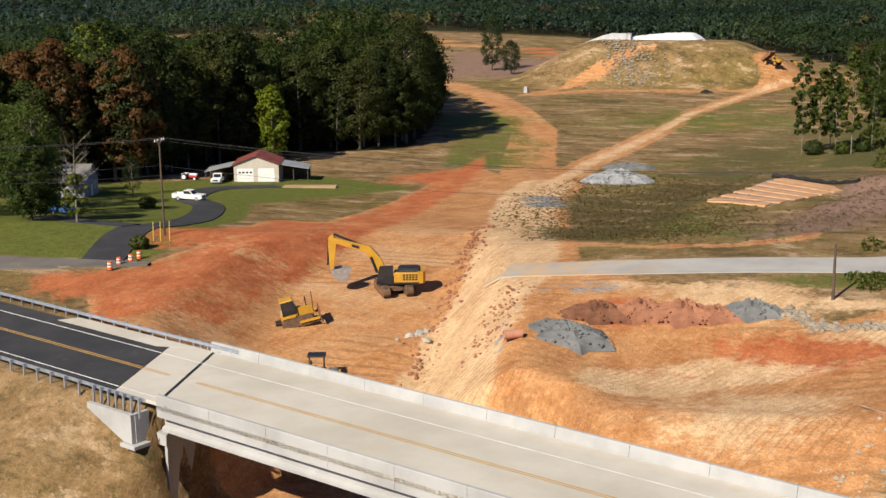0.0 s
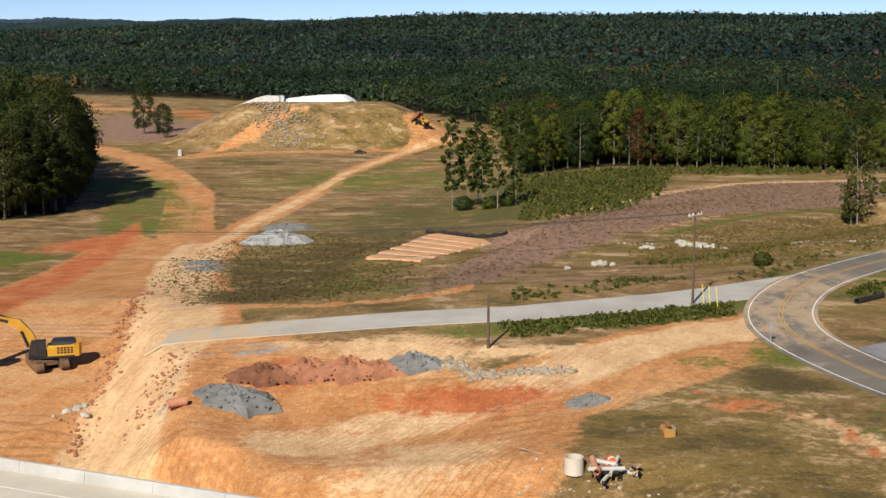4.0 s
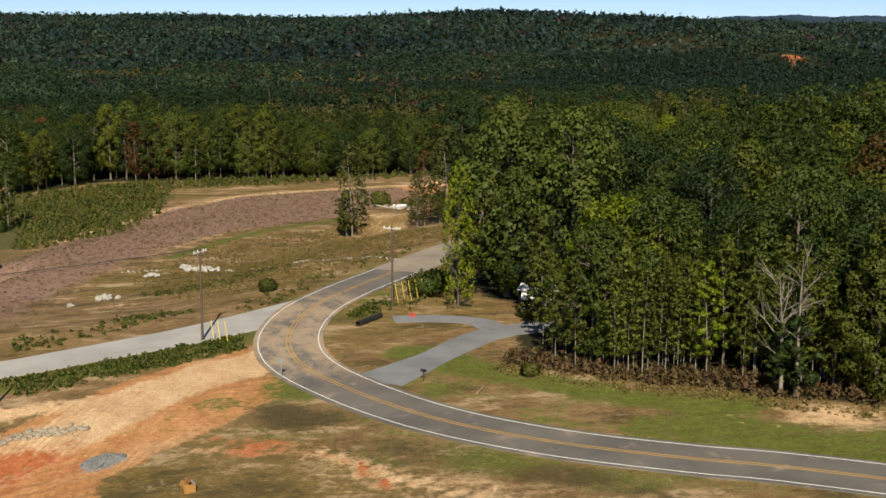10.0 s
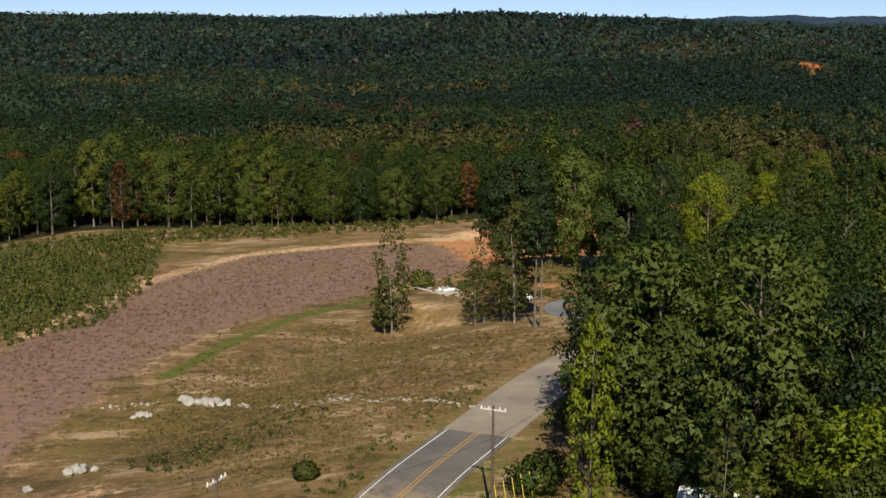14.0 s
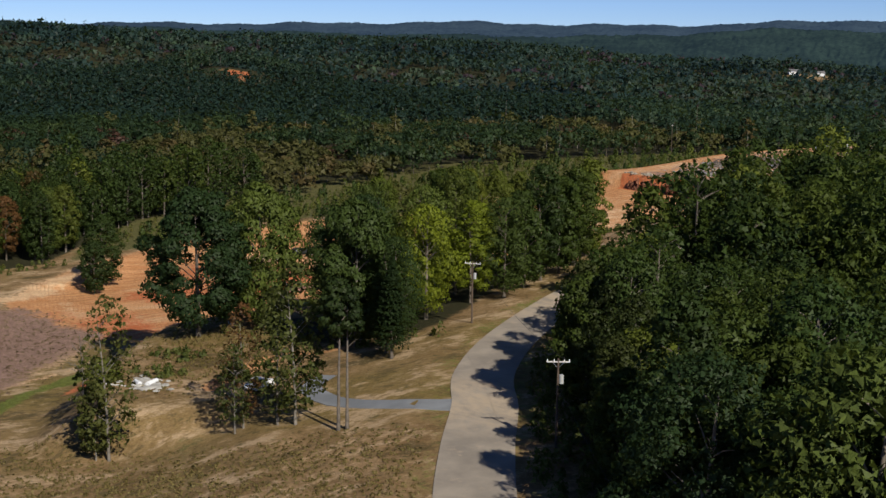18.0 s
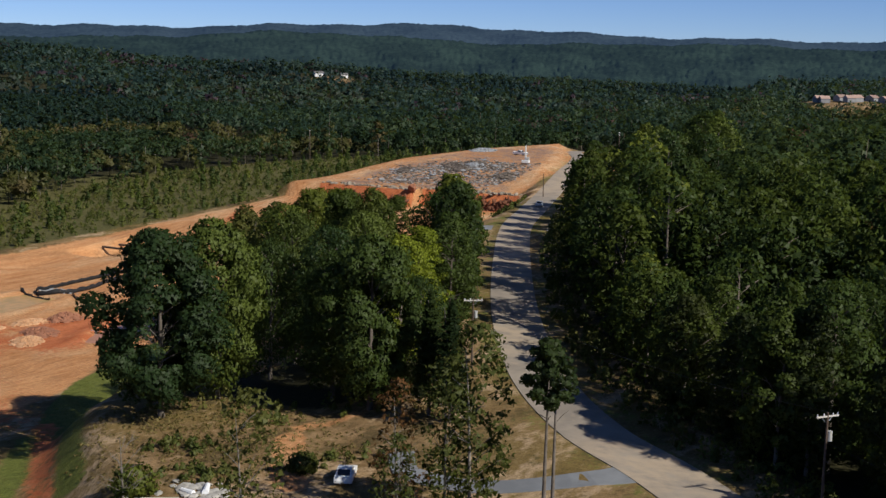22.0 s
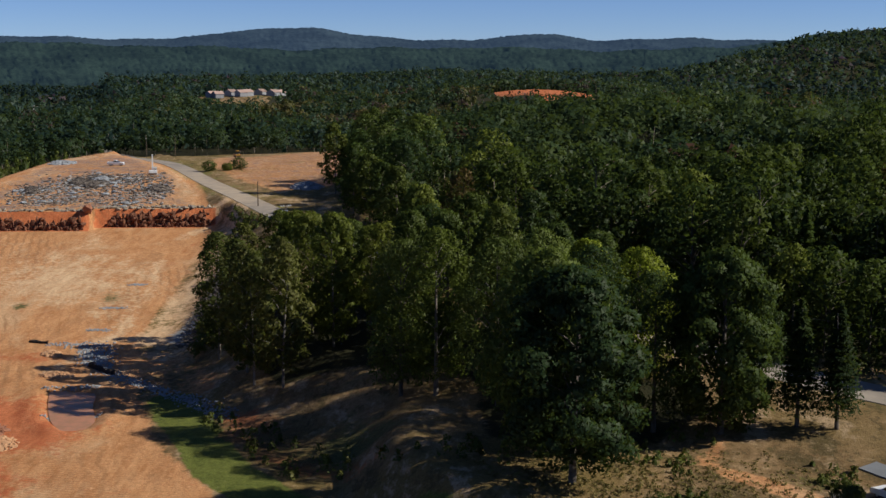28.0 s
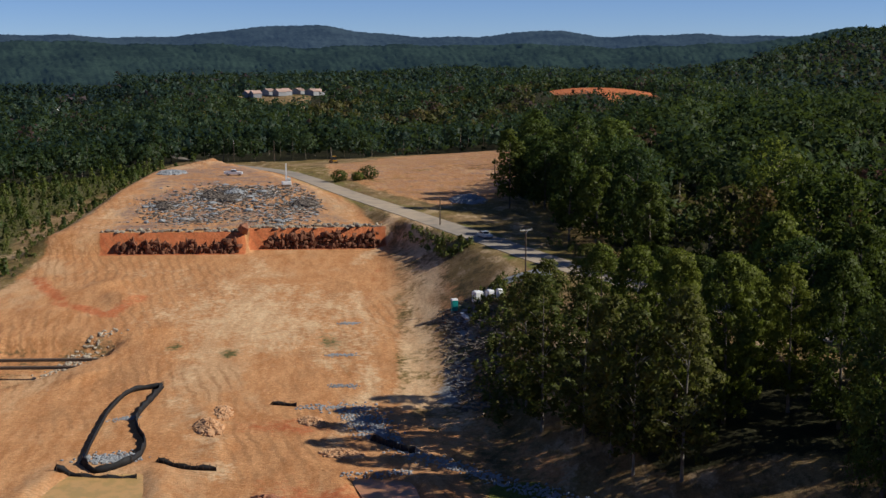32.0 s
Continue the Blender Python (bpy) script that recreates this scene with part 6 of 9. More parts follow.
def undergrowth():
    rng = np.random.default_rng(31)
    scrub = [(80, 395), (105, 440), (170, 488), (300, 536), (420, 500), (500, 445), (470, 410), (400, 421), (330, 424), (235, 428), (150, 424)]
    spots = np.concatenate([in_patch(rng, [(-58, 352), (-45, 380), (-15, 388), (-14, 312), (-25, 272), (-38, 262), (-44, 300)], 1500), in_patch(rng, scrub, 2600), in_patch(rng, [(-66, 385), (-30, 378), (10, 372), (80, 392), (60, 398), (0, 398)], 500)])
    brush("scrub", "low green scrub and young growth on open ground", spots, 1.4, 34, 0.24, M_SCRUB, rng, 0.65)
    spots = np.concatenate([beside(rng, GRAVEL_ROAD[3:], 1100, -10, -4.4), beside(rng, ROAD[7:12], 90, 5, 9), beside(rng, [(-24, 142), (-14, 150), (-6, 160)], 120, -3, 3), beside(rng, [(-10, 184), (0, 190), (8, 200)], 110, -5, 5), np.array((20.5, 158)) + rng.normal(size=(60, 2)) * (3, 2.0)])
    brush("weeds", "green weeds along the verge", spots, 0.42, 18, 0.14, M_VERGE, rng, 1.5)
    brush("young_growth", "scattered young trees in the scrub", in_patch(rng, scrub, 260), 4.6, 90, 0.42, M_WOODS, rng, 0.34)
    rim = [(30, 127), (37, 120), (46, 114), (58, 105), (85, 90)]
    spots = np.concatenate([beside(rng, rim, 620, -1.5, 3.2), beside(rng, [(80, 257), (66, 266), (62, 285), (70, 303), (100, 322), (114, 327)], 70, -5, 3), in_patch(rng, [(176, 333), (156, 334), (144, 331), (150, 325), (168, 324), (176, 328)], 110), beside(rng, [(33, 178), (44, 193), (62, 215), (92, 243), (160, 280), (240, 312)], 420, -3, 2.5)])
    brush("undergrowth", "tangled bushes at the foot of the trees", spots[620:], 2.0, 40, 0.24, M_SCRUB, rng, 0.55)
    brush("thicket", "rusty dry brush below the young trees", spots[:620], 1.1, 34, 0.18, M_RIM, rng, 0.8)
    spots = in_patch(rng, MAUVE, 4200)
    brush("dry_stalks", "dry purplish weed stalks on the graded slope", spots, 0.26, 12, 0.10, M_MAUVE, rng, 2.2)
    field = [(-2, 170), (10, 174), (26, 194), (50, 222), (44, 228), (34, 232), (20, 262), (-2, 240), (-14, 205)]
    lower = [(-8, 90), (4, 122), (12, 108), (34, 86), (60, 66), (20, 62), (-4, 74)]
    spots = np.concatenate([in_patch(rng, field, 6500), in_patch(rng, [(52, 254), (48, 276), (62, 292), (66, 268)], 500), beside(rng, rim, 900, -5, -1)])
    brush("dry_grass", "dry brown grass standing in tufts", spots, 0.22, 12, 0.10, M_WEEDS, rng, 2.2)
    spots = np.concatenate([in_patch(rng, [(-96, 215), (-84, 182), (-64, 150), (-44, 140), (-40, 160), (-50, 200), (-60, 240), (-80, 262), (-98, 250)], 5200)])
    brush("marsh_weeds", "dark brown marsh weeds", spots, 0.14, 7, 0.11, M_DARK_WEEDS, rng, 3.2)
    spots = np.concatenate([beside(rng, [(275, 338), (240, 330)], 120, -3, 3), beside(rng, [(205, 326), (190, 328), (180, 322)], 140, -4, 4)])
    brush("clearing_bushes", "yellow-green bushes and weeds in the clearing", np.concatenate([np.array((47.2, 273.9)) + rng.normal(size=(26, 2)) * (1.4, 1.6), np.array((40.5, 266)) + rng.normal(size=(22, 2)) * (1.8, 1.5), np.array((60, 271.5)) + rng.normal(size=(16, 2)) * 2, np.array((52.5, 257)) + rng.normal(size=(18, 2)) * (2.5, 1.5)]), 0.9, 34, 0.2, M_SCRUB, rng, 0.8)
    brush("clearing_weeds", "tall dry weeds over the clearing", in_patch(rng, [(34, 268), (42, 282), (54, 290), (60, 276), (50, 262), (38, 256)], 700), 0.26, 12, 0.11, M_WEEDS, rng, 1.8)
    brush("road_bushes", "olive bushes along the road", spots, 1.4, 34, 0.24, M_SCRUB, rng, 0.65)
    for px, py, r in ((369, 357.5, 2.6), (378, 348.5, 3.2), (374, 352, 2.0), (5.9, 170, 1.3), (30, 121, 1.0), (33.5, 268, 2.4), (47, 258, 1.6), (-137, 158, 1.4), (-60.5, 301, 2.6), (-54, 300, 2.2), (-50, 303, 2.4), (-104, 118, 1.2), (26, 162, 2.6), (28, 165, 2.2), (190, 322, 1.8), (38.6, 145.5, 2.6), (36.4, 146.8, 1.8), (41, 146.2, 2.2)):
        n = 900
        way = rng.normal(size=(n, 3))
        way /= np.linalg.norm(way, axis=1)[:, None]
        at = way * (r * rng.uniform(0.6, 1.05, (n, 1))) * (1, 1, 0.75) + (0, 0, r * 0.6)
        v, q, w = cards(rng, at, way, 0.15 + r * 0.03)
        me = mesh_from(v, q, "bush", w)
        me.materials.append(M_OLIVE if r < 2 else M_LEAF)
        o = new("bush", me)
        o.location = (px, py, ground_z(px, py))
        tagged(o, "rounded green bush on open ground", "bush", "bushes in the open")


def young_stand():
    """The thicket of slim stems along the wood's edge by the bend."""
    rng = np.random.default_rng(41)
    rim = [(31, 126), (37, 119), (46, 113), (58, 104), (85, 90), (110, 78)]
    spots = beside(rng, rim, 330, 0.5, 15)
    sets = []
    for x, y in spots:
        if woods(np.array(x), np.array(y)) < 0 or math.hypot(x - 38, y - 148) < 6:
            continue
        (cv, cq, cw), (tv, tq, tw) = template("sapling", int(rng.integers(0, 4)), 850, 0.19)
        m, at = rng.uniform(0.62, 0.98), np.array((x, y, ground_h(x, y)), np.float32)
        a = rng.uniform(0, 6.28)
        turn = np.array([[math.cos(a), -math.sin(a), 0], [math.sin(a), math.cos(a), 0], [0, 0, 1]], np.float32) * m
        sets += [(cv @ turn.T + at, cq, cw @ turn.T / m, rng.uniform(0.62, 0.97), 0), (tv @ turn.T + at, tq, tw @ turn.T / m, 0.0, 1)]
    sheet("young_stand", "thicket of slim young trees with pale stems", sets, (M_WOODS, M_PALE_BARK))


young_stand()
M_DARK_WEEDS = leaf_material("marsh_weed_leaves", [(0.0, (0.10, 0.07, 0.03)), (0.5, (0.15, 0.10, 0.05)), (0.75, (0.11, 0.11, 0.035)), (1.0, (0.15, 0.145, 0.045))], "tone")
undergrowth()

# ---- bridge and its approach ----
END = 62.0


def skew(v):
    return 0.9 - (v + 4.0) * 0.56


def build_bridge():
    top = DECK
    b = thing("road_bridge", "new pale concrete road bridge with plain parapets", "bridge", -65.1, 79.7, BRIDGE_TURN, 0)
    k = Kit().prism([(skew(-5.7), -5.7), (END, -5.7), (END, 7.2), (skew(7.2), 7.2)], top - 0.35, top, "z")
    part("deck", k, M_DECK, b, "wide pale concrete deck")
    k = Kit().prism([(skew(-5.2) - 5.4, -5.2), (skew(-5.2) - 0.35, -5.2), (skew(6.9) - 0.35, 6.9), (skew(6.9) - 5.4, 6.9)], top - 0.35, top - 0.006, "z")
    part("approach_slab", k, M_DECK, b)
    k = Kit().prism([(skew(-5.0) - 0.33, -5.0), (skew(-5.0) + 0.03, -5.0), (skew(6.6) + 0.03, 6.6), (skew(6.6) - 0.33, 6.6)], top - 0.2, top + 0.008, "z")
    part("expansion_joint", k, M_BLACK, b, "dark rubber expansion joint")
    for v0, v1, face, nm in ((-5.7, -5.25, 1, "near"), (6.75, 7.2, -1, "far")):
        u = skew(v0) + (0.0 if nm == "near" else -0.6)
        first = True
        while u < END - 0.1:
            w = min(u + 6.1, END)
            lean = 0.14
            a, c = (v0, v1) if face > 0 else (v1, v0)
            prof = [(a, top - (0.95 if nm == "near" else 0.5)), (c, top - 0.3), (c, top + 0.05), (c - face * lean, top + 0.82), (c - face * (lean + 0.03), top + 0.87), (a + face * 0.03, top + 0.87), (a, top + 0.82)]
            k = Kit().prism(prof, u + 0.012, w - 0.012, "x")
            ob = part("parapet_panel", k, M_CONCRETE, b)
            if first:
                part("plate", Kit().box(u + 1.0, u + 1.25, v0 - 0.012, v0 - 0.002, top - 0.15, top + 0.2), M_STEEL, ob, "grey access plate")
                first = False
            u = w
    for v in (-4.7, -1.6, 1.6, 4.7):
        prof = [(v - 0.45, top - 2.35), (v + 0.45, top - 2.35), (v + 0.45, top - 2.1), (v + 0.12, top - 1.9), (v + 0.12, top - 0.75), (v + 0.5, top - 0.55), (v + 0.5, top - 0.36), (v - 0.5, top - 0.36), (v - 0.5, top - 0.55), (v - 0.12, top - 0.75), (v - 0.12, top - 1.9), (v - 0.45, top - 2.1)]
        part("girder", Kit().prism(prof, skew(v) + 0.4, END, "x"), M_CONCRETE, b)
    for u0 in (0.0, END - 1.0):
        k = Kit().prism([(skew(-5.6) + u0 - 0.2, -5.6), (skew(-5.6) + u0 + 0.9, -5.6), (skew(7.1) + u0 + 0.9, 7.1), (skew(7.1) + u0 - 0.2, 7.1)], top - 3.3, top - 2.36, "z")
        part("abutment_seat", k, M_CONCRETE, b)
    k = Kit().prism([(skew(-5.4) + 0.55, -5.4), (skew(-5.4) + 0.85, -5.4), (skew(7.0) + 0.85, 7.0), (skew(7.0) + 0.55, 7.0)], top - 9.0, top - 3.32, "z")
    part("panel_wall", k, M_CONCRETE, b)
    # wing wall that holds the bank back
    k = Kit().prism([(-4.6, top - 0.55), (0.9, top - 0.55), (0.9, top - 2.9), (-0.2, top - 2.9), (-4.6, top - 1.0)], -7.5, -7.1, "y")
    part("wing_wall", k, M_CONCRETE, b, "sloping concrete wing wall")
    part("wing_end", Kit().box(0.62, 0.95, -7.1, -5.75, top - 2.9, top - 0.55), M_CONCRETE, b)
    part("ledge", Kit().box(-0.3, 1.5, -7.8, -5.3, top - 3.25, top - 2.95, cut=0.03), M_CONCRETE, b)
    k = Kit()
    rng = np.random.default_rng(3)
    for n in range(9):
        z = top - 3.4 - n * 0.62
        k.rod((1.5 - n * 0.06, -6.2 - n * 0.28, z), (1.9 + n * 0.03, -5.2 - n * 0.22, z + 0.35), 0.03, sides=5)
    k.rod((1.5, -6.0, top - 2.6), (0.9, -8.6, top - 9.2), 0.035, sides=5).rod((1.9, -5.5, top - 2.5), (1.6, -7.8, top - 9.2), 0.035, sides=5)
    part("rebar", k, M_RUST, b, "rusty bent reinforcing bars")
    for v, mat, u0 in ((3.85, M_WHITE_LINE, -4), (-4.45, M_WHITE_LINE, 1.6), (0.12, M_YELLOW_LINE, 0.2), (-0.16, M_YELLOW_LINE, 0.2)):
        part("lane_line", Kit().box(u0, END, v - 0.06, v + 0.06, top + 0.004, top + 0.01), mat, b)
    for v, mat in ((3.85, M_WHITE_LINE), (-4.45, M_WHITE_LINE), (0.12, M_YELLOW_LINE), (-0.16, M_YELLOW_LINE)):
        part("lane_line", Kit().box(skew(v) - 5.3, skew(v) - 0.5 - (1.4 if mat is M_YELLOW_LINE else 0), v - 0.06, v + 0.06, top - 0.002, top + 0.004), mat, b)
    a = new("approach_road", Kit().prism([(-120, -5.3), (skew(-5.2) - 5.42, -5.3), (skew(6.0) - 5.42, 6.0), (-120, 6.0)], top - 0.4, top - 0.004, "z").mesh("approach_road", M_ASPHALT))
    a.matrix_world = pose(-65.1, 79.7, 0, 0, 0, BRIDGE_TURN)
    tagged(a, "fresh black asphalt leading onto the bridge", "road", kind="structure")
    for v, mat in ((3.85, M_WHITE_LINE), (-4.45, M_WHITE_LINE), (0.14, M_YELLOW_LINE), (-0.16, M_YELLOW_LINE)):
        part("lane_line", Kit().box(-118, skew(v) - 5.5, v - 0.07, v + 0.07, top - 0.003, top + 0.004), mat, a)
    part("concrete_gutter", Kit().prism([(-26, 5.0), (-20, 5.0), (-11, 4.9), (-7, 6.9), (-8, 6.9), (-25, 6.9)], top - 0.3, top + 0.006, "z"), M_DECK, a, "pale concrete gutter strip")
    for v, u1, lo, tagn in ((-6.55, 1.6, -95, "near"), (6.75, -2.2, -95, "far")):
        g = thing("guardrail", "galvanised steel guardrail beside the approach road", "guardrail", -65.1, 79.7, BRIDGE_TURN, 0, "guardrails")
        prof = [(0, -0.16), (0.05, -0.12), (0.05, -0.07), (0, -0.02), (0, 0.02), (0.05, 0.07), (0.05, 0.12), (0, 0.16), (-0.015, 0.16), (-0.015, -0.16)]
        side = 1 if v < 0 else -1
        k = Kit().prism([(v + side * p, top + 0.55 + q) for p, q in prof], lo, u1, "x")
        part("rail", k, M_STEEL, g)
        u, post = u1 - 0.4, None
        while u > lo:
            if post is None:
                k = Kit().box(-0.07, 0.07, -side * 0.30 - 0.07, -side * 0.30 + 0.07, -0.9, 0.72).box(-0.06, 0.06, min(0, -side * 0.24), max(0, -side * 0.24), 0.4, 0.7)
                post = part("post", k, M_STEEL, g, at=pose(u, v, top))
            else:
                o = new("post", post.data)
                o.parent, o.matrix_local = g, pose(u, v, top)
            u -= 0.95 if u > u1 - 6 else 1.9


build_bridge()

# ---- machines and vehicles ----


def track_outline(length, h, n=6):
    r = h / 2
    a = [(length / 2 - r + r * math.cos(t), r + r * math.sin(t)) for t in np.linspace(-math.pi / 2, math.pi / 2, n)]
    return a + [(-p, q) for p, q in a[::-1]]


def crawler(parent, length, gauge, width, h, turn=0.0):
    """A pair of crawler tracks with their rollers."""
    for s in (-1, 1):
        m = pose(0, 0, 0, 0, 0, turn)
        tr = part("track", Kit().prism(track_outline(length, h), s * gauge / 2 - width / 2, s * gauge / 2 + width / 2), M_TRACK, parent, at=m)
        k = Kit()
        for n in range(int(length / 0.35)):
            k.box(-length / 2 + 0.3 + n * 0.35, -length / 2 + 0.42 + n * 0.35, s * gauge / 2 - width / 2 - 0.02, s * gauge / 2 + width / 2 + 0.02, h - 0.01, h + 0.045)
        part("track_shoe", k, M_TRACK, tr)
        k = Kit()
        for n in np.linspace(-length / 2 + h / 2, length / 2 - h / 2, 6):
            k.rod((n, s * (gauge / 2 - width / 2) - 0.03, h * 0.42), (n, s * (gauge / 2 + width / 2) + 0.03, h * 0.42), h * 0.22, sides=10)
        part("roller", k, M_RUST, tr)


def excavator(x, y, turn, under):
    e = thing("excavator", "yellow crawler excavator with its bucket raised on bare clay", "excavator", x, y, turn)
    crawler(e, 5.4, 2.75, 0.8, 1.15, under)
    part("undercarriage", Kit().box(-1.3, 1.3, -1.0, 1.0, 0.45, 1.05, cut=0.1).rod((0, 0, 1.0), (0, 0, 1.3), 0.75, sides=16), M_TRACK, e, at=pose(0, 0, 0, 0, 0, under))
    part("house_frame", Kit().prism([(1.9, -1.5), (1.9, 1.5), (-3.0, 1.5), (-3.4, 1.0), (-3.4, -1.0), (-3.0, -1.5)], 1.28, 1.5, "z"), M_BLACK, e)
    part("engine_housing", Kit().box(-3.1, -0.1, -1.45, 1.45, 1.5, 2.65, cut=0.12), M_YELLOW, e)
    part("counterweight", Kit().prism([(-2.9, -1.5), (-2.9, 1.5), (-3.5, 1.35), (-3.75, 0.8), (-3.75, -0.8), (-3.5, -1.35)], 1.35, 2.75, "z"), M_YELLOW, e)
    part("engine_hood", Kit().box(-3.2, -0.5, -1.2, 1.3, 2.62, 3.05, 0.1, 0.15), M_BLACK, e)
    k = Kit()
    for n in range(5):
        for m in range(3):
            k.box(-2.85 + n * 0.36, -2.6 + n * 0.36, 1.452, 1.47, 1.75 + m * 0.26, 1.93 + m * 0.26)
    part("grille", k, M_BLACK, e)
    cab = part("cab", Kit().prism([(0.0, 1.45), (1.75, 1.45), (1.85, 2.1), (1.55, 3.25), (0.0, 3.3)], 0.45, 1.5), M_BLACK, e)
    k = Kit().prism([(0.95, 1.75), (1.66, 1.75), (1.73, 2.1), (1.47, 3.1), (0.95, 3.12)], 1.502, 1.52).prism([(0.1, 2.3), (0.85, 2.3), (0.85, 3.1), (0.1, 3.12)], 1.502, 1.52).prism([(0.95, 1.75), (1.66, 1.75), (1.73, 2.1), (1.47, 3.1), (0.95, 3.12)], 0.43, 0.448)
    part("window", k, M_GLASS, cab)
    part("handrail", Kit().rod((0.1, -1.35, 2.7), (1.7, -1.35, 2.4), 0.03, sides=6).rod((1.7, -1.35, 2.4), (1.7, -1.35, 1.5), 0.03, sides=6).rod((0.1, -1.35, 2.7), (0.1, -1.35, 1.5), 0.03, sides=6), M_BLACK, e)
    boom = part("boom", Kit().prism([(0.7, 1.75), (1.3, 1.7), (2.25, 3.4), (3.3, 4.75), (7.2, 6.0), (7.25, 6.45), (6.9, 6.5), (2.7, 5.45), (1.5, 4.1), (0.7, 2.2)], -0.95, -0.25), M_YELLOW, e)
    part("badge", Kit().prism([(3.9, 5.15), (4.8, 5.43), (4.8, 5.75), (3.9, 5.5)], -0.24, -0.225), M_BLACK, boom)
    part("badge", Kit().prism([(3.9, 5.15), (4.8, 5.43), (4.8, 5.75), (3.9, 5.5)], -0.975, -0.96), M_BLACK, boom)
    part("stick", Kit().prism([(6.6, 6.0), (7.0, 6.9), (7.5, 6.5), (7.55, 5.4), (7.35, 2.6), (6.95, 2.6), (6.7, 4.9)], -0.85, -0.35), M_YELLOW, e)
    k = Kit().rod((1.9, -0.1, 2.3), (2.6, -0.1, 4.2), 0.13).rod((1.9, -1.1, 2.3), (2.6, -1.1, 4.2), 0.13).rod((3.6, -0.6, 5.55), (6.9, -0.6, 6.9), 0.12).rod((7.5, -0.6, 6.2), (7.65, -0.6, 3.2), 0.11)
    part("hydraulic_ram", k, M_BLACK, e)
    rng = np.random.default_rng(1)
    out = [(7.2, 2.7), (6.2, 2.5), (5.4, 2.0), (5.15, 1.3), (5.3, 2.15), (5.9, 2.9), (5.6, 3.4), (6.6, 3.3)]
    bucket = part("bucket", Kit().prism([(7.3, 2.75), (7.0, 1.9), (6.2, 1.35), (5.3, 1.35), (5.0, 2.6), (5.12, 2.62), (5.45, 1.6), (6.15, 1.55), (6.8, 2.05), (6.95, 2.85)], -1.4, 0.2), M_WORN_STEEL, e, "bare worn steel bucket")
    part("bucket_side", Kit().prism([(7.3, 2.75), (7.0, 1.9), (6.2, 1.35), (5.3, 1.35), (5.0, 2.6), (6.0, 3.0)], -1.42, -1.36).prism([(7.3, 2.75), (7.0, 1.9), (6.2, 1.35), (5.3, 1.35), (5.0, 2.6), (6.0, 3.0)], 0.16, 0.22), M_WORN_STEEL, bucket)
    k = Kit()
    for n in range(5):
        k.box(4.95, 5.05, -1.3 + n * 0.34, -1.18 + n * 0.34, 2.55, 2.85, 0.02)
    part("tooth", k, M_WORN_STEEL, bucket)
    return e


def bulldozer(x, y, turn, tilt=0.0, lean=0.0):
    d = thing("bulldozer", "yellow bulldozer pushing clay up the bank", "bulldozer", x, y, turn, None, "", tilt, lean)
    crawler(d, 3.6, 2.1, 0.62, 1.0)
    part("body", Kit().box(-1.7, 0.2, -0.75, 0.75, 0.7, 1.4, cut=0.06), M_YELLOW, d)
    part("engine_hood", Kit().prism([(0.1, 0.9), (2.0, 0.9), (2.0, 1.65), (0.1, 1.85)], -0.55, 0.55), M_YELLOW, d)
    for s in (-1, 1):
        part("fender", Kit().box(-1.5, 0.0, s * 0.97 - 0.22, s * 0.97 + 0.22, 1.08, 1.3, cut=0.05), M_YELLOW, d)
    part("mast", Kit().rod((1.9, -0.9, 1.2), (2.1, -0.9, 3.4), 0.05, sides=6), M_BLACK, d)
    cab = part("cab", Kit().prism([(-1.45, 1.35), (0.1, 1.35), (0.15, 2.0), (-0.1, 2.85), (-1.4, 2.85)], -0.8, 0.8), M_BLACK, d)
    part("window", Kit().prism([(-1.3, 1.75), (-0.05, 1.75), (-0.2, 2.7), (-1.3, 2.7)], -0.82, -0.802).prism([(-1.3, 1.75), (-0.05, 1.75), (-0.2, 2.7), (-1.3, 2.7)], 0.802, 0.82), M_GLASS, cab)
    part("cab_roof", Kit().box(-1.5, 0.0, -0.85, 0.85, 2.85, 3.0, 0.05, 0.05), M_YELLOW, cab)
    part("exhaust", Kit().rod((1.3, 0.25, 1.6), (1.3, 0.25, 2.7), 0.07, sides=8), M_BLACK, d)
    part("push_arm", Kit().box(0.2, 2.5, -1.55, -1.4, 0.35, 0.6).box(0.2, 2.5, 1.4, 1.55, 0.35, 0.6), M_YELLOW, d)
    part("blade", Kit().prism([(2.5, 0.1), (2.62, 0.05), (2.5, 0.6), (2.62, 1.25), (2.5, 1.28), (2.35, 0.65)], -1.65, 1.65), M_RUST, d, "curved earth-stained blade")
    part("ripper", Kit().box(-2.4, -1.7, -0.6, 0.6, 0.5, 0.75, cut=0.04).box(-2.4, -2.2, -0.1, 0.1, 0.0, 0.6), M_BLACK, d)
    part("lamp", Kit().box(-1.55, -1.46, -0.6, -0.4, 1.55, 1.7).box(-1.55, -1.46, 0.4, 0.6, 1.55, 1.7), M_HEADLIGHT, d)
    return d


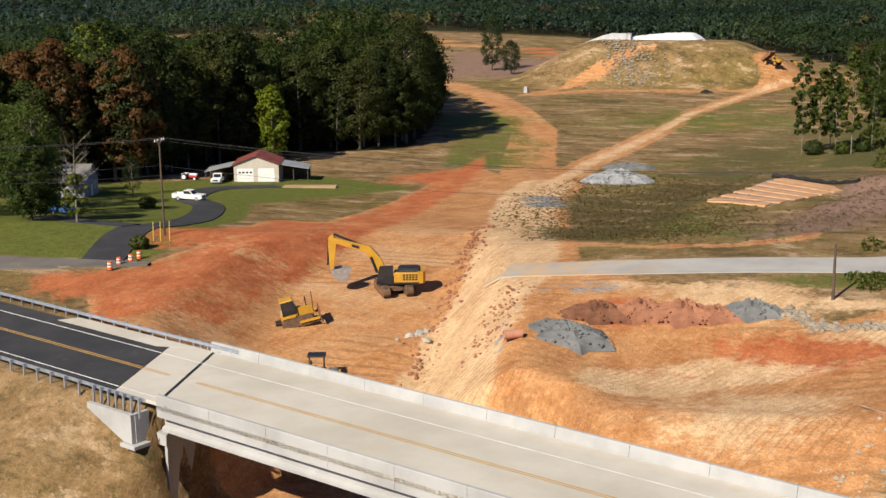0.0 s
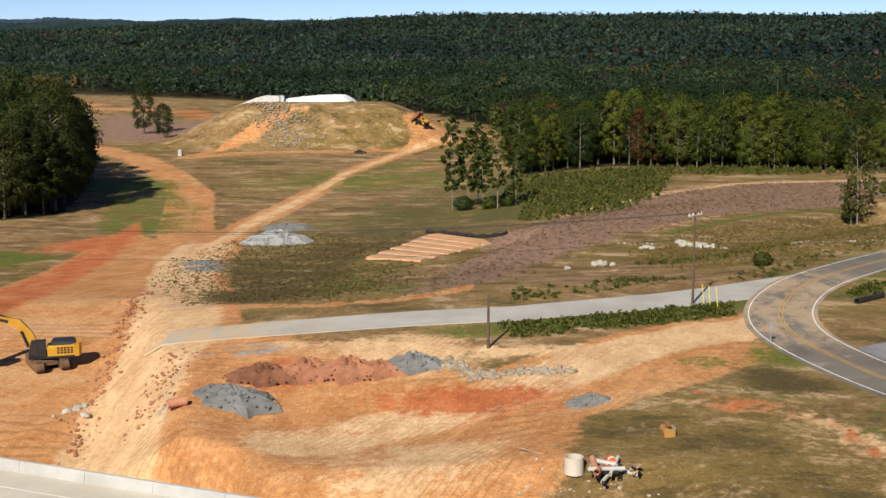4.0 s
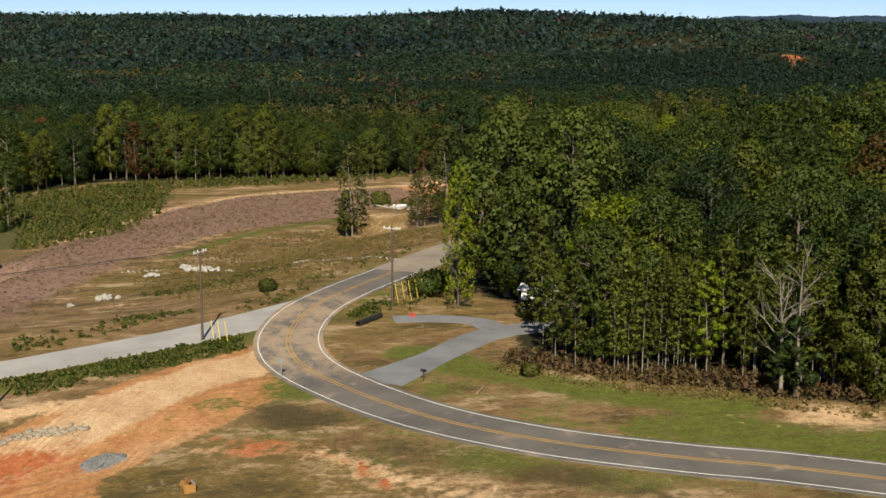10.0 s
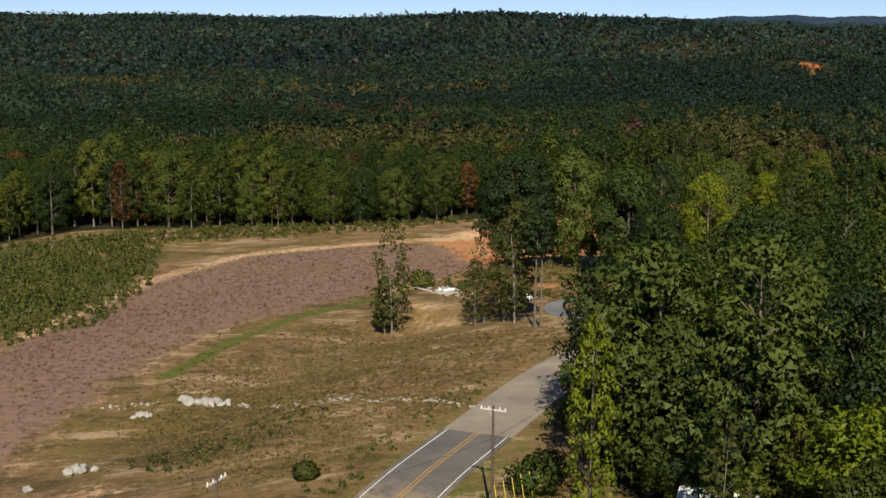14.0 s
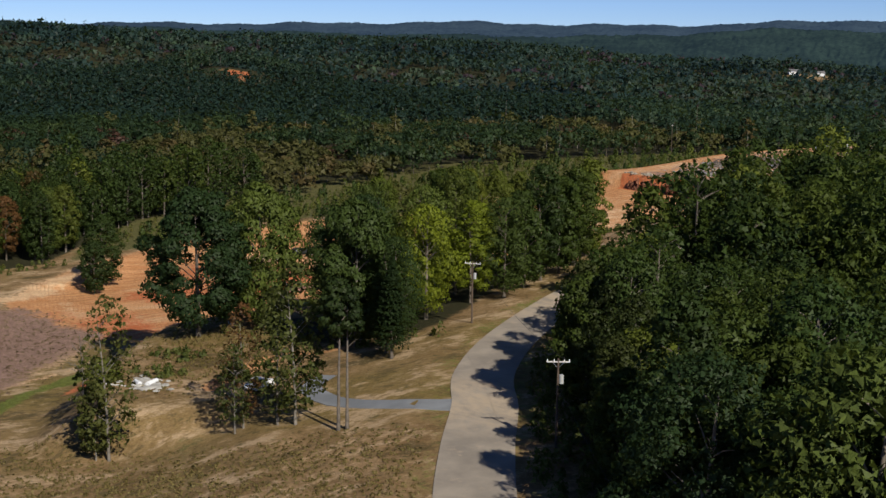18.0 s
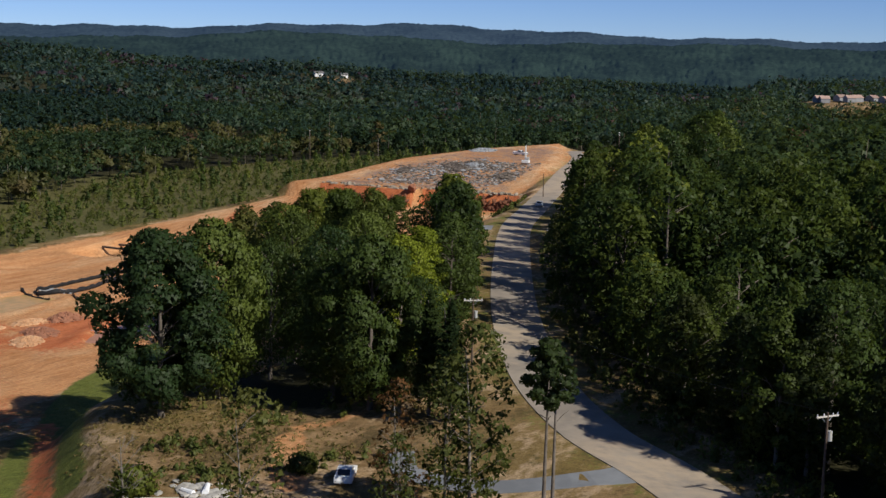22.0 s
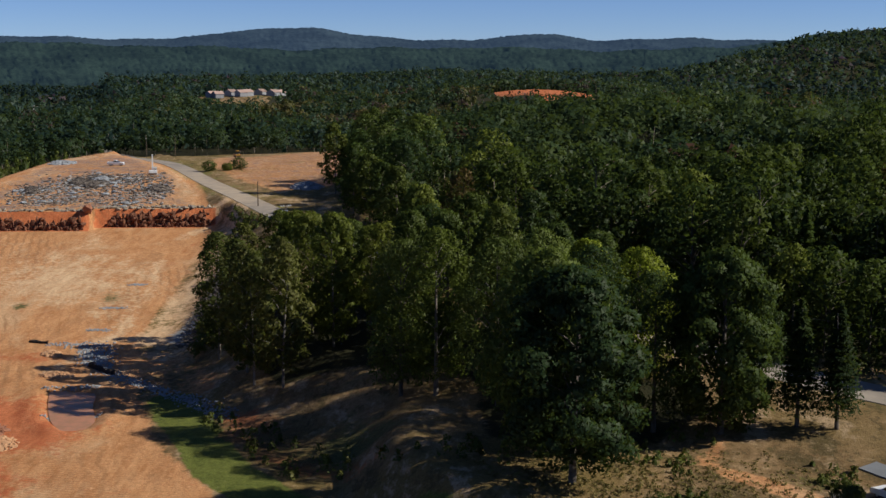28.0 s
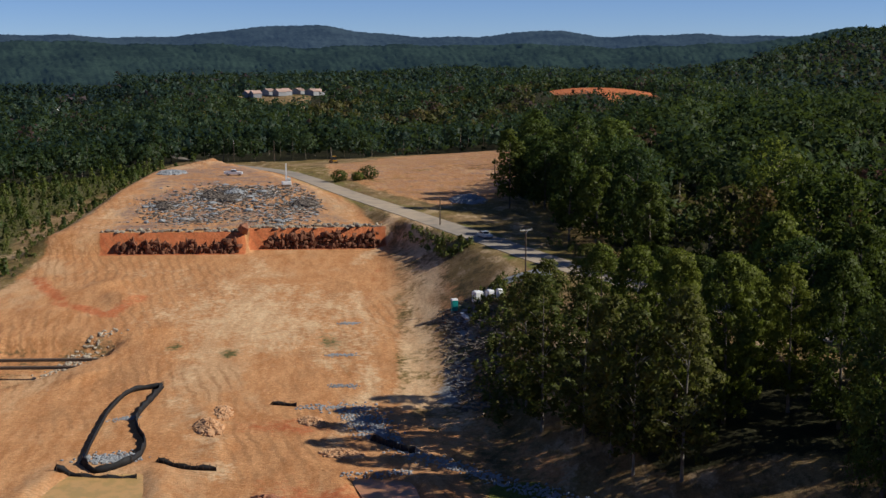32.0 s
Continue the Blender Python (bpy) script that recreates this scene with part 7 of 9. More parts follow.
def roller(x, y, turn):
    d = thing("compact_roller", "black and yellow compact roller under a canopy", "road roller", x, y, turn)
    part("drum", Kit().rod((1.2, -0.75, 0.5), (1.2, 0.75, 0.5), 0.5, sides=20), M_WORN_STEEL, d, round_=True)
    for s in (-1, 1):
        w = part("wheel", Kit().rod((-1.0, s * 0.45, 0.5), (-1.0, s * 0.8, 0.5), 0.5, sides=16), M_RUBBER, d)
        part("rim", Kit().rod((-1.0, s * 0.79, 0.5), (-1.0, s * 0.83, 0.5), 0.25, sides=12), M_YELLOW, w)
    part("body", Kit().box(-1.6, 0.5, -0.6, 0.6, 0.5, 1.15, cut=0.1), M_BLACK, d)
    part("drum_frame", Kit().box(0.4, 1.8, -0.92, -0.8, 0.4, 0.75).box(0.4, 1.8, 0.8, 0.92, 0.4, 0.75).box(1.65, 1.85, -0.9, 0.9, 0.4, 0.75), M_YELLOW, d)
    part("seat", Kit().box(-0.9, -0.4, -0.3, 0.3, 1.15, 1.4, cut=0.05).box(-1.0, -0.85, -0.3, 0.3, 1.35, 1.9, cut=0.05), M_BLACK, d)
    for a in (-1.1, 0.3):
        for s in (-0.6, 0.6):
            part("canopy_post", Kit().rod((a, s, 1.1), (a, s, 2.5), 0.04, sides=6), M_BLACK, d)
    part("canopy", Kit().box(-1.3, 0.5, -0.8, 0.8, 2.48, 2.6, 0.05, 0.04), M_BLACK, d)
    return d


def wheels(parent, spots, r, w, rim=M_SILVER):
    for x, y in spots:
        s = 1 if y > 0 else -1
        t = part("wheel", Kit().rod((x, y - s * w / 2, r), (x, y + s * w / 2, r), r, sides=16), M_RUBBER, parent, round_=True)
        part("rim", Kit().rod((x, y + s * w / 2, r), (x, y + s * (w / 2 + 0.015), r), r * 0.58, sides=12), rim, t)


def pickup(x, y, turn, paint=None, label="white pickup truck parked on the ground", z=None, flatbed=False):
    paint = paint or M_WHITE
    p = thing("pickup_truck", label, "pickup truck", x, y, turn, z)
    wheels(p, [(1.75, 0.82), (1.75, -0.82), (-1.75, 0.82), (-1.75, -0.82)], 0.4, 0.26)
    part("body", Kit().prism([(2.75, 0.5), (2.8, 0.95), (2.65, 1.12), (1.1, 1.18), (-0.75, 1.2), (-0.75, 0.45), (2.4, 0.4)], -0.95, 0.95), paint, p)
    if flatbed:
        part("flatbed", Kit().box(-3.2, -0.8, -1.1, 1.1, 0.85, 1.05, cut=0.02).box(-0.9, -0.78, -1.0, 1.0, 1.05, 1.9), M_BLACK, p)
    else:
        k = Kit().box(-2.85, -0.75, -0.95, -0.85, 0.5, 1.28, cut=0.03).box(-2.85, -0.75, 0.85, 0.95, 0.5, 1.28, cut=0.03).box(-2.87, -2.78, -0.95, 0.95, 0.5, 1.28).box(-2.85, -0.75, -0.9, 0.9, 0.5, 0.75)
        part("cargo_bed", k, paint, p)
    cab = part("cab", Kit().prism([(1.15, 1.16), (0.55, 1.78), (0.3, 1.86), (-0.65, 1.86), (-0.75, 1.18)], -0.85, 0.85), paint, p)
    k = Kit().prism([(1.1, 1.22), (1.13, 1.24), (0.6, 1.78), (0.57, 1.76)], -0.72, 0.72)
    for s in (-1, 1):
        k.prism([(0.92, 1.25), (0.5, 1.7), (0.3, 1.77), (-0.62, 1.77), (-0.62, 1.25)], s * 0.852 - 0.004, s * 0.852 + 0.004)
    k.box(-0.775, -0.755, -0.65, 0.65, 1.3, 1.75)
    part("window", k, M_GLASS, cab)
    part("bumper", Kit().box(2.74, 2.9, -0.9, 0.9, 0.45, 0.65, cut=0.03).box(-2.98, -2.86, -0.9, 0.9, 0.45, 0.62, cut=0.03), M_STEEL, p)
    part("grille", Kit().box(2.76, 2.81, -0.5, 0.5, 0.7, 0.98), M_BLACK, p)
    for s in (-1, 1):
        part("headlight", Kit().box(2.72, 2.81, s * 0.7 - 0.15, s * 0.7 + 0.15, 0.75, 0.95), M_HEADLIGHT, p)
    return p


def saloon(x, y, turn, paint, label):
    p = thing("car", label, "car", x, y, turn)
    wheels(p, [(1.35, 0.75), (1.35, -0.75), (-1.35, 0.75), (-1.35, -0.75)], 0.32, 0.22)
    part("body", Kit().prism([(2.2, 0.35), (2.25, 0.65), (2.0, 0.85), (1.0, 0.93), (-1.6, 0.98), (-2.15, 0.92), (-2.25, 0.6), (-2.2, 0.35)], -0.88, 0.88), paint, p)
    cab = part("cabin", Kit().prism([(1.0, 0.92), (0.35, 1.38), (-0.1, 1.46), (-1.0, 1.42), (-1.7, 0.97)], -0.74, 0.74), paint, p)
    k = Kit().prism([(0.98, 0.96), (1.01, 0.97), (0.38, 1.39), (0.35, 1.37)], -0.62, 0.62).prism([(-1.03, 1.41), (-1.06, 1.4), (-1.7, 1.0), (-1.67, 0.99)], -0.62, 0.62)
    for s in (-1, 1):
        k.prism([(0.8, 0.99), (0.3, 1.33), (-0.1, 1.39), (-0.95, 1.36), (-1.45, 1.01)], s * 0.742 - 0.004, s * 0.742 + 0.004)
    part("window", k, M_GLASS, cab)
    for s in (-1, 1):
        part("headlight", Kit().box(2.1, 2.24, s * 0.62 - 0.16, s * 0.62 + 0.16, 0.62, 0.76), M_HEADLIGHT, p)
    return p


def dump_truck(x, y, turn):
    d = thing("dump_truck", "yellow articulated dump truck with its bed raised", "dump truck", x, y, turn)
    wheels(d, [(3.0, 1.2), (3.0, -1.2), (-1.4, 1.2), (-1.4, -1.2), (-3.2, 1.2), (-3.2, -1.2)], 0.9, 0.7, M_YELLOW)
    part("chassis", Kit().box(-4.2, 3.6, -0.5, 0.5, 0.9, 1.4, cut=0.05), M_BLACK, d)
    part("hood", Kit().prism([(3.2, 1.3), (5.0, 1.2), (5.1, 1.9), (3.2, 2.4)], -1.1, 1.1), M_YELLOW, d)
    cab = part("cab", Kit().prism([(1.7, 1.4), (3.2, 1.4), (3.3, 2.2), (3.0, 3.3), (1.7, 3.3)], -1.0, 1.0), M_YELLOW, d)
    for side in (-1.02, 1.002):
        part("window", Kit().prism([(1.9, 2.2), (3.15, 2.2), (2.9, 3.15), (1.9, 3.15)], side, side + 0.018), M_GLASS, cab)
    part("tipping_bed", Kit().prism([(-4.4, 1.5), (0.2, 5.4), (0.9, 5.0), (0.5, 4.0), (-3.6, 1.2)], -1.5, 1.5), M_RUST, d, "raised earth-stained bed")
    for side in (-0.5, 0.5):
        part("ram", Kit().rod((-0.6, side, 1.3), (-0.4, side, 4.2), 0.12), M_BLACK, d)


def tractor(x, y, turn):
    t = thing("farm_tractor", "old white and red farm tractor on the lawn", "tractor", x, y, turn)
    wheels(t, [(-0.9, 0.8), (-0.9, -0.8)], 0.72, 0.4, M_WHITE)
    wheels(t, [(1.3, 0.6), (1.3, -0.6)], 0.38, 0.22, M_WHITE)
    part("engine", Kit().box(-0.4, 1.6, -0.3, 0.3, 0.55, 1.0, cut=0.05), M_TARGET, t)
    part("hood", Kit().box(0.0, 1.7, -0.32, 0.32, 1.0, 1.35, cut=0.08), M_WHITE, t)
    part("fender", Kit().box(-1.5, -0.3, -0.8, -0.5, 1.3, 1.4).box(-1.5, -0.3, 0.5, 0.8, 1.3, 1.4), M_WHITE, t)
    part("seat", Kit().box(-1.0, -0.6, -0.25, 0.25, 1.1, 1.3, cut=0.05), M_BLACK, t)
    part("steering_wheel", Kit().rod((-0.2, 0, 1.3), (-0.4, 0, 1.65), 0.03, sides=6).rod((-0.4, 0, 1.63), (-0.42, 0, 1.66), 0.2, sides=14), M_BLACK, t)


def boom_lift(x, y, turn):
    b = thing("drill_rig", "small white drilling rig with a raised mast", "drill rig", x, y, turn)
    crawler(b, 2.6, 1.5, 0.4, 0.6)
    part("body", Kit().box(-1.4, 1.2, -0.9, 0.9, 0.6, 1.5, cut=0.1), M_WHITE, b)
    part("mast", Kit().box(-0.2, 0.15, -0.2, 0.2, 0.6, 6.5).box(-0.3, 0.25, -0.3, 0.3, 2.2, 2.8), M_WHITE, b)
    part("tank", Kit().rod((-1.3, 0, 2.0), (-0.4, 0, 2.0), 0.55, sides=12), M_PIPE_GREY, b)


EXC = (-72.6, 125.6)
excavator(*EXC, 208, -75)
bulldozer(-76.5, 111.5, 38, 0, -12)
roller(-65.2, 98.6, 30)
dump_truck(-119.5, 504, -25)
pickup(-141.0, 173.5, 12)
pickup(-157.0, 202.5, -65, label="white flatbed truck beside the garage", flatbed=True)
pickup(378.6, 390.5, -95, label="white pickup truck on the rubble plateau")
saloon(250, 324.2, 200, M_SILVER, "silver car driving on the shaded road")
saloon(47.6, 253.2, 25, M_WHITE, "white and blue car parked under the trees")
saloon(-139, 141.5, 8, M_BLUE, "dark blue car in the shade of a tree")
tractor(-165.0, 203.5, 15)
boom_lift(343.8, 372.2, 100)
for px, py, ptu in ((-140, 636, 20), (-172, 655, 60)):
    bulldozer(px, py, ptu)
bulldozer(505, 362, 10)

# ---- houses ----


def gable(k, w, d, h, apex):
    """Walls of a gabled house, front towards -y, as one closed solid."""
    return k.prism([(-w / 2, -1.0), (w / 2, -1.0), (w / 2, h), (0, apex), (-w / 2, h)], 0, d, "y")


def roof_slope(w, d, h, apex, side, over=0.4, thick=0.12):
    s = side
    rise = (apex - h) / (w / 2)
    e = w / 2 + over
    return Kit().prism([(0, apex + 0.02), (s * e, apex + 0.02 - rise * e), (s * e, apex + 0.02 + thick - rise * e), (0, apex + 0.02 + thick)], -over, d + over, "y")


def garage():
    g = thing("garage", "beige two-door garage with a rusty red roof and side sheds", "garage", -151.3, 207.5, 29)
    part("wall", gable(Kit(), 9.0, 9.0, 3.5, 5.2), M_SIDING, g)
    for s in (-1, 1):
        part("roof", roof_slope(9.0, 9.0, 3.5, 5.2, s), M_RED_ROOF, g)
    for cx in (-2.2, 2.0):
        d = part("garage_door", Kit().box(cx - 1.65, cx + 1.65, -0.06, 0.02, 0.02, 2.7), M_WHITE, g, "white sectional garage door")
        part("door_panel", Kit().box(cx - 1.6, cx + 1.6, -0.075, -0.062, 0.70, 0.73).box(cx - 1.6, cx + 1.6, -0.075, -0.062, 1.38, 1.41), M_PIPE_GREY, d)
        if cx < 0:
            k = Kit()
            for n in range(4):
                k.box(cx - 1.35 + n * 0.75, cx - 0.9 + n * 0.75, -0.08, -0.062, 1.75, 2.1)
            part("door_window", k, M_GLASS, d)
    part("lean_to_roof", Kit().prism([(-4.5, 3.3), (-10.5, 2.0), (-10.5, 2.1), (-4.5, 3.42)], 0.2, 7), M_TIN_ROOF, g, "sloping tin shed roof")
    part("lean_to_roof", Kit().prism([(4.6, 3.3), (10.5, 2.3), (10.5, 2.4), (4.6, 3.42)], 1.0, 7.5), M_TIN_ROOF, g, "sloping tin shed roof")
    for px, py in ((-10.2, 0.5), (-10.2, 6.6), (-7.4, 0.5), (10.2, 1.4), (10.2, 7.0), (7.3, 1.4)):
        part("shed_post", Kit().box(px - 0.07, px + 0.07, py - 0.07, py + 0.07, -1.0, 2.3), M_WOOD, g)
    part("shed_back", Kit().box(-10.3, -4.6, 6.7, 6.8, -1.0, 2.4), M_WOOD, g)
    part("shed_back", Kit().box(4.6, 10.3, 7.2, 7.3, -1.0, 2.5), M_WOOD, g)
    t = thing("spare_tyre", "old tyre leaning on the garage", "tyre", -146.8, 209.4, 29)
    part("tyre", Kit().rod((0, 0, 0.4), (0, 0.2, 0.42), 0.4, sides=16, hollow=0.15), M_RUBBER, t)


def house(x, y, turn, w=11, d=8, h=3.0, apex=5.2, walls=None, roof=None, label="grey single-storey house with a shingle roof", z=None, detail=True, group=""):
    o = thing("house", label, "house", x, y, turn, z, group)
    part("wall", gable(Kit(), w, d, h, apex), walls or M_GREY_SIDING, o)
    for s in (-1, 1):
        part("roof", roof_slope(w, d, h, apex, s), roof or M_GREY_ROOF, o)
    if detail:
        for cx in (-w * 0.28, w * 0.25):
            win = part("window", Kit().box(cx - 0.55, cx + 0.55, -0.05, 0.02, 1.0, 2.2), M_WHITE, o)
            part("pane", Kit().box(cx - 0.45, cx + 0.45, -0.065, -0.052, 1.1, 2.1), M_GLASS, win)
        part("door", Kit().box(-0.5, 0.5, -0.06, 0.02, 0.0, 2.1), M_WHITE, o)
    return o


garage()
house(-160.5, 170.5, 118, 9, 13, 3.0, 5.6)
slab = lone("concrete_slab", Kit().box(-5.2, 5.2, -1.2, 1.2, -0.4, 0.35, cut=0.05), M_TAN_CLOTH, "low pale concrete wall at the yard's edge", "low wall")
slab.matrix_world = pose(-136.5, 204.5, ground_z(-136.5, 204.5), 0, 0, 25)
tagged(ribbon("driveway", DRIVE, 2.6, -2.6, 0.13, M_ASPHALT), "black asphalt drive curving up to the garage", "driveway", kind="structure")
tagged(ribbon("driveway", [(-115, 129), (-124, 130), (-136, 134)], 1.7, -1.7, 0.18, M_ASPHALT), "dark drive branching to the house", "driveway", kind="structure")
tagged(ribbon("side_road", [(-145, 92), (-113, 104.5), (-103, 109), (-97, 111.5)], [4, 4, 3.2, 0.6], [-4, -4, -3.0, -0.6], 0.22, M_ROAD), "old grey side road cut off by the digging", "road", kind="structure")
tagged(ribbon("gravel_drive", [(14.5, 121.5), (21.2, 129.4), (29.4, 139.0), (36, 141.8), (42, 144)], [3.2, 2.0, 2.4, 2.6], [-3.0, -2.0, -2.4, -2.6], 0.06, M_DRIVE), "blue-grey gravel drive curving off the road", "driveway", kind="structure")
tagged(ribbon("gravel_drive", [(31, 141), (29.8, 146), (25, 148.5), (20, 149)], 1.8, -1.8, 0.055, M_DRIVE), "blue-grey gravel loop of the drive", "driveway", kind="structure")
tagged(ribbon("gravel_drive", [(60, 226), (55, 230), (51, 237.5), (50.5, 243), (52.5, 249), (57, 252)], [2.6, 1.6, 1.5, 1.5], [-2.6, -1.6, -1.5, -1.5], 0.06, M_DRIVE), "grey gravel drive leaving the road", "driveway", kind="structure")
house(-128, 40, 0, 3, 6, 2.4, 2.8, M_WHITE, M_WHITE, "white camper trailer half hidden by the trees", detail=True).matrix_world = pose(42.5, 150.5, ground_z(42.5, 150.5), 0, 0, 60)

# ---- utility poles and wires ----


def utility_pole(x, y, tall, turn=0.0, arms=1, label="weathered wooden utility pole with a crossarm", can=False, base=None, r=0.16, lean=0.0):
    p = thing("utility_pole", label, "utility pole", x, y, turn, base, "utility poles", lean)
    part("pole", Kit().rod((0, 0, -0.8), (0, 0, tall), r, r * 0.65, 9), M_WOOD, p, round_=True)
    for n in range(arms):
        z = tall - 0.35 - n * 1.1
        arm = part("crossarm", Kit().box(-1.2, 1.2, -0.07, 0.07, z - 0.06, z + 0.07), M_PALE_WOOD, p)
        for s in (-1.1, -0.4, 0.6, 1.1):
            part("insulator", Kit().rod((s, 0, z + 0.06), (s, 0, z + 0.28), 0.06, 0.045, 7), M_WHITE, arm)
        part("arm_brace", Kit().rod((-0.6, 0.08, z - 0.05), (0, 0.1, z - 0.7), 0.025, sides=5).rod((0.6, 0.08, z - 0.05), (0, 0.1, z - 0.7), 0.025, sides=5), M_STEEL, p)
    if can:
        part("transformer", Kit().rod((0.35, 0, tall - 2.6), (0.35, 0, tall - 1.7), 0.24, sides=12), M_PIPE_GREY, p, "grey transformer can")
    return p


def wire(a, b, sag, r=0.022, label="dark cable slung between utility poles"):
    """A sagging wire."""
    a, b = np.array(a, float), np.array(b, float)
    path = [a + (b - a) * k - np.array((0, 0, sag * 4 * k * (1 - k))) for k in np.linspace(0, 1, 15)]
    me = mesh_from(*tube(path, [r] * 15, 4), name="wire")
    me.materials.append(M_WIRE)
    return tagged(new("overhead_wire", me), label, "wire", "overhead wires")


POLES = [(-190, 100, 12.5, 100), (-106.5, 125.7, 12.6, 100), (-2.5, 142.4, 10.4, 55), (20.9, 156.2, 10.3, -35), (56.2, 208.7, 9.6, -38), (87.0, 259.6, 9.2, -55), (206, 321.0, 8.4, -70)]
tops = []
for n, (px, py, tall, ptu) in enumerate(POLES):
    utility_pole(px, py, tall, ptu, 1, can=n in (4, 5), label="tall wooden utility pole with a crossarm and transformer" if n in (4, 5) else "weathered wooden utility pole with a crossarm")
    c, s = math.cos(math.radians(ptu)), math.sin(math.radians(ptu))
    tops.append([(px + c * o, py + s * o, ground_z(px, py) + tall - 0.1) for o in (-1.1, 0.6, 1.1)] + [(px, py, ground_z(px, py) + tall * 0.72), (px, py, ground_z(px, py) + tall * 0.62)])
for n in range(len(tops) - 1):
    far = math.dist(tops[n][0][:2], tops[n + 1][0][:2])
    picks = (0, 1, 2, 3, 4) if n == 0 else (0, 1, 2, 3) if n == 1 else (3,) if n in (2, 3) else (1,)
    for k in picks:
        wire(tops[n][k], tops[n + 1][k], far * 0.022, 0.02 if n < 2 else 0.016)
utility_pole(-21.7, 120.2, 5.3, 0, 0, "dark stub of a wooden pole in the grass", r=0.17)
utility_pole(271, 332.6, 6.6, -70, 0, "plain wooden pole beside the road")
utility_pole(351, 311.5, 8.0, -70, 0, "plain wooden pole beside the wood")
utility_pole(517, 404, 10.0, 10, 2, "tall wooden pole with two crossarms")
utility_pole(402, 502, 13.5, 25, 1, "tall wooden pole standing in the scrub")
utility_pole(470, 384, 9.0, 10, 0, "plain wooden pole on the plateau")
for k in range(6):
    gx, gy = 22.0 + k * 0.95, 158.5 + k * 0.6
    g = thing("guy_wire", "slanting guy wire with a yellow guard", "guy wire", gx, gy, 0, None, "guy wires")
    part("guard", Kit().rod((0, 0, -0.3), (-0.5, -0.25, 2.6), 0.045, sides=6), M_YELLOW_TUBE, g)
for gx, gy in ((-1.2, 141.2), (-0.5, 140.8), (0.3, 140.4), (-104.6, 122.6), (-105.4, 122.2), (-103.8, 123.4)):
    g = thing("guy_wire", "slanting guy wire with a yellow guard", "guy wire", gx, gy, 0, None, "guy wires")
    part("guard", Kit().rod((0, 0, -0.3), (-0.3, 0.5, 2.4), 0.05, sides=6), M_YELLOW_TUBE, g)

# ---- loose things round the diggings ----


def drum(x, y):
    d = thing("traffic_drum", "orange traffic drum with white bands", "traffic drum", x, y, 0, None, "traffic drums")
    part("body", Kit().rod((0, 0, 0.05), (0, 0, 1.0), 0.30, 0.24, 14), M_ORANGE, d)
    for z in (0.38, 0.72):
        part("band", Kit().rod((0, 0, z), (0, 0, z + 0.15), 0.305 - z * 0.055, 0.297 - z * 0.055, 14), M_WHITE, d)
    part("base", Kit().rod((0, 0, 0.0), (0, 0, 0.06), 0.42, sides=14), M_RUBBER, d)


for px, py in ((-99.3, 107.5), (-99.9, 109.7), (-99.8, 111.6), (-100.2, 113.5)):
    drum(px, py)


def pipe_heap(x, y):
    rng = np.random.default_rng(8)
    z = ground_z(x, y)
    k = Kit().rod((0, 0, 0), (0, 0, 1.25), 0.72, 0.68, 22, hollow=0.05).rod((0, 0, 0.02), (0, 0, 0.1), 0.64, sides=22)
    t = lone("plastic_tank", k, M_SIDING, "white plastic tank standing by a heap of pipes", "tank", round_=True)
    t.matrix_world = pose(x - 1.6, y + 0.3, ground_z(x - 1.6, y + 0.3))
    for n in range(16):
        a = rng.uniform(-0.5, 3.6) if n % 3 else rng.uniform(1.2, 2.2)
        ln, r = rng.uniform(1.4, 3.4), rng.uniform(0.12, 0.26)
        mat = (M_BLACK, M_PIPE_GREY, M_BLACK, M_CLAY_PIPE, M_PIPE_GREY)[n % 5]
        k = Kit().rod((-ln / 2, 0, 0), (ln / 2, 0, 0), r, sides=14, hollow=0.035)
        o = lone("pipe", k, mat, {M_BLACK: "black plastic drain pipe on the heap", M_PIPE_GREY: "grey pipe on the heap", M_CLAY_PIPE: "rust-red pipe on the heap"}[mat], "pipe", "pipe heap", round_=True)
        o.matrix_world = pose(x + rng.uniform(-0.5, 2.4), y + rng.uniform(-1.2, 1.5), z + r + 0.18 * (n % 5), 0, rng.uniform(-14, 14), math.degrees(a))
    for n in range(5):
        k = Kit().rod((-1.1, 0, 0), (1.1, 0.1, 0.1), 0.10, 0.07, 8)
        o = lone("timber_pole", k, M_LOG, "short brown timber on the heap", "timber", "pipe heap")
        o.matrix_world = pose(x + 2.6 + rng.uniform(-0.4, 0.5), y + rng.uniform(-0.5, 1.0), z + 0.2 + 0.2 * n, 0, 20, 100 + rng.uniform(-15, 15))
    d = thing("traffic_drum", "orange and white drum lying on the pipe heap", "traffic drum", x + 0.9, y + 1.3, 20, z + 0.9, "", 90)
    part("body", Kit().rod((0, 0, 0), (0, 0, 0.95), 0.3, 0.25, 14), M_ORANGE, d)
    part("band", Kit().rod((0, 0, 0.3), (0, 0, 0.45), 0.302, 0.295, 14), M_WHITE, d)


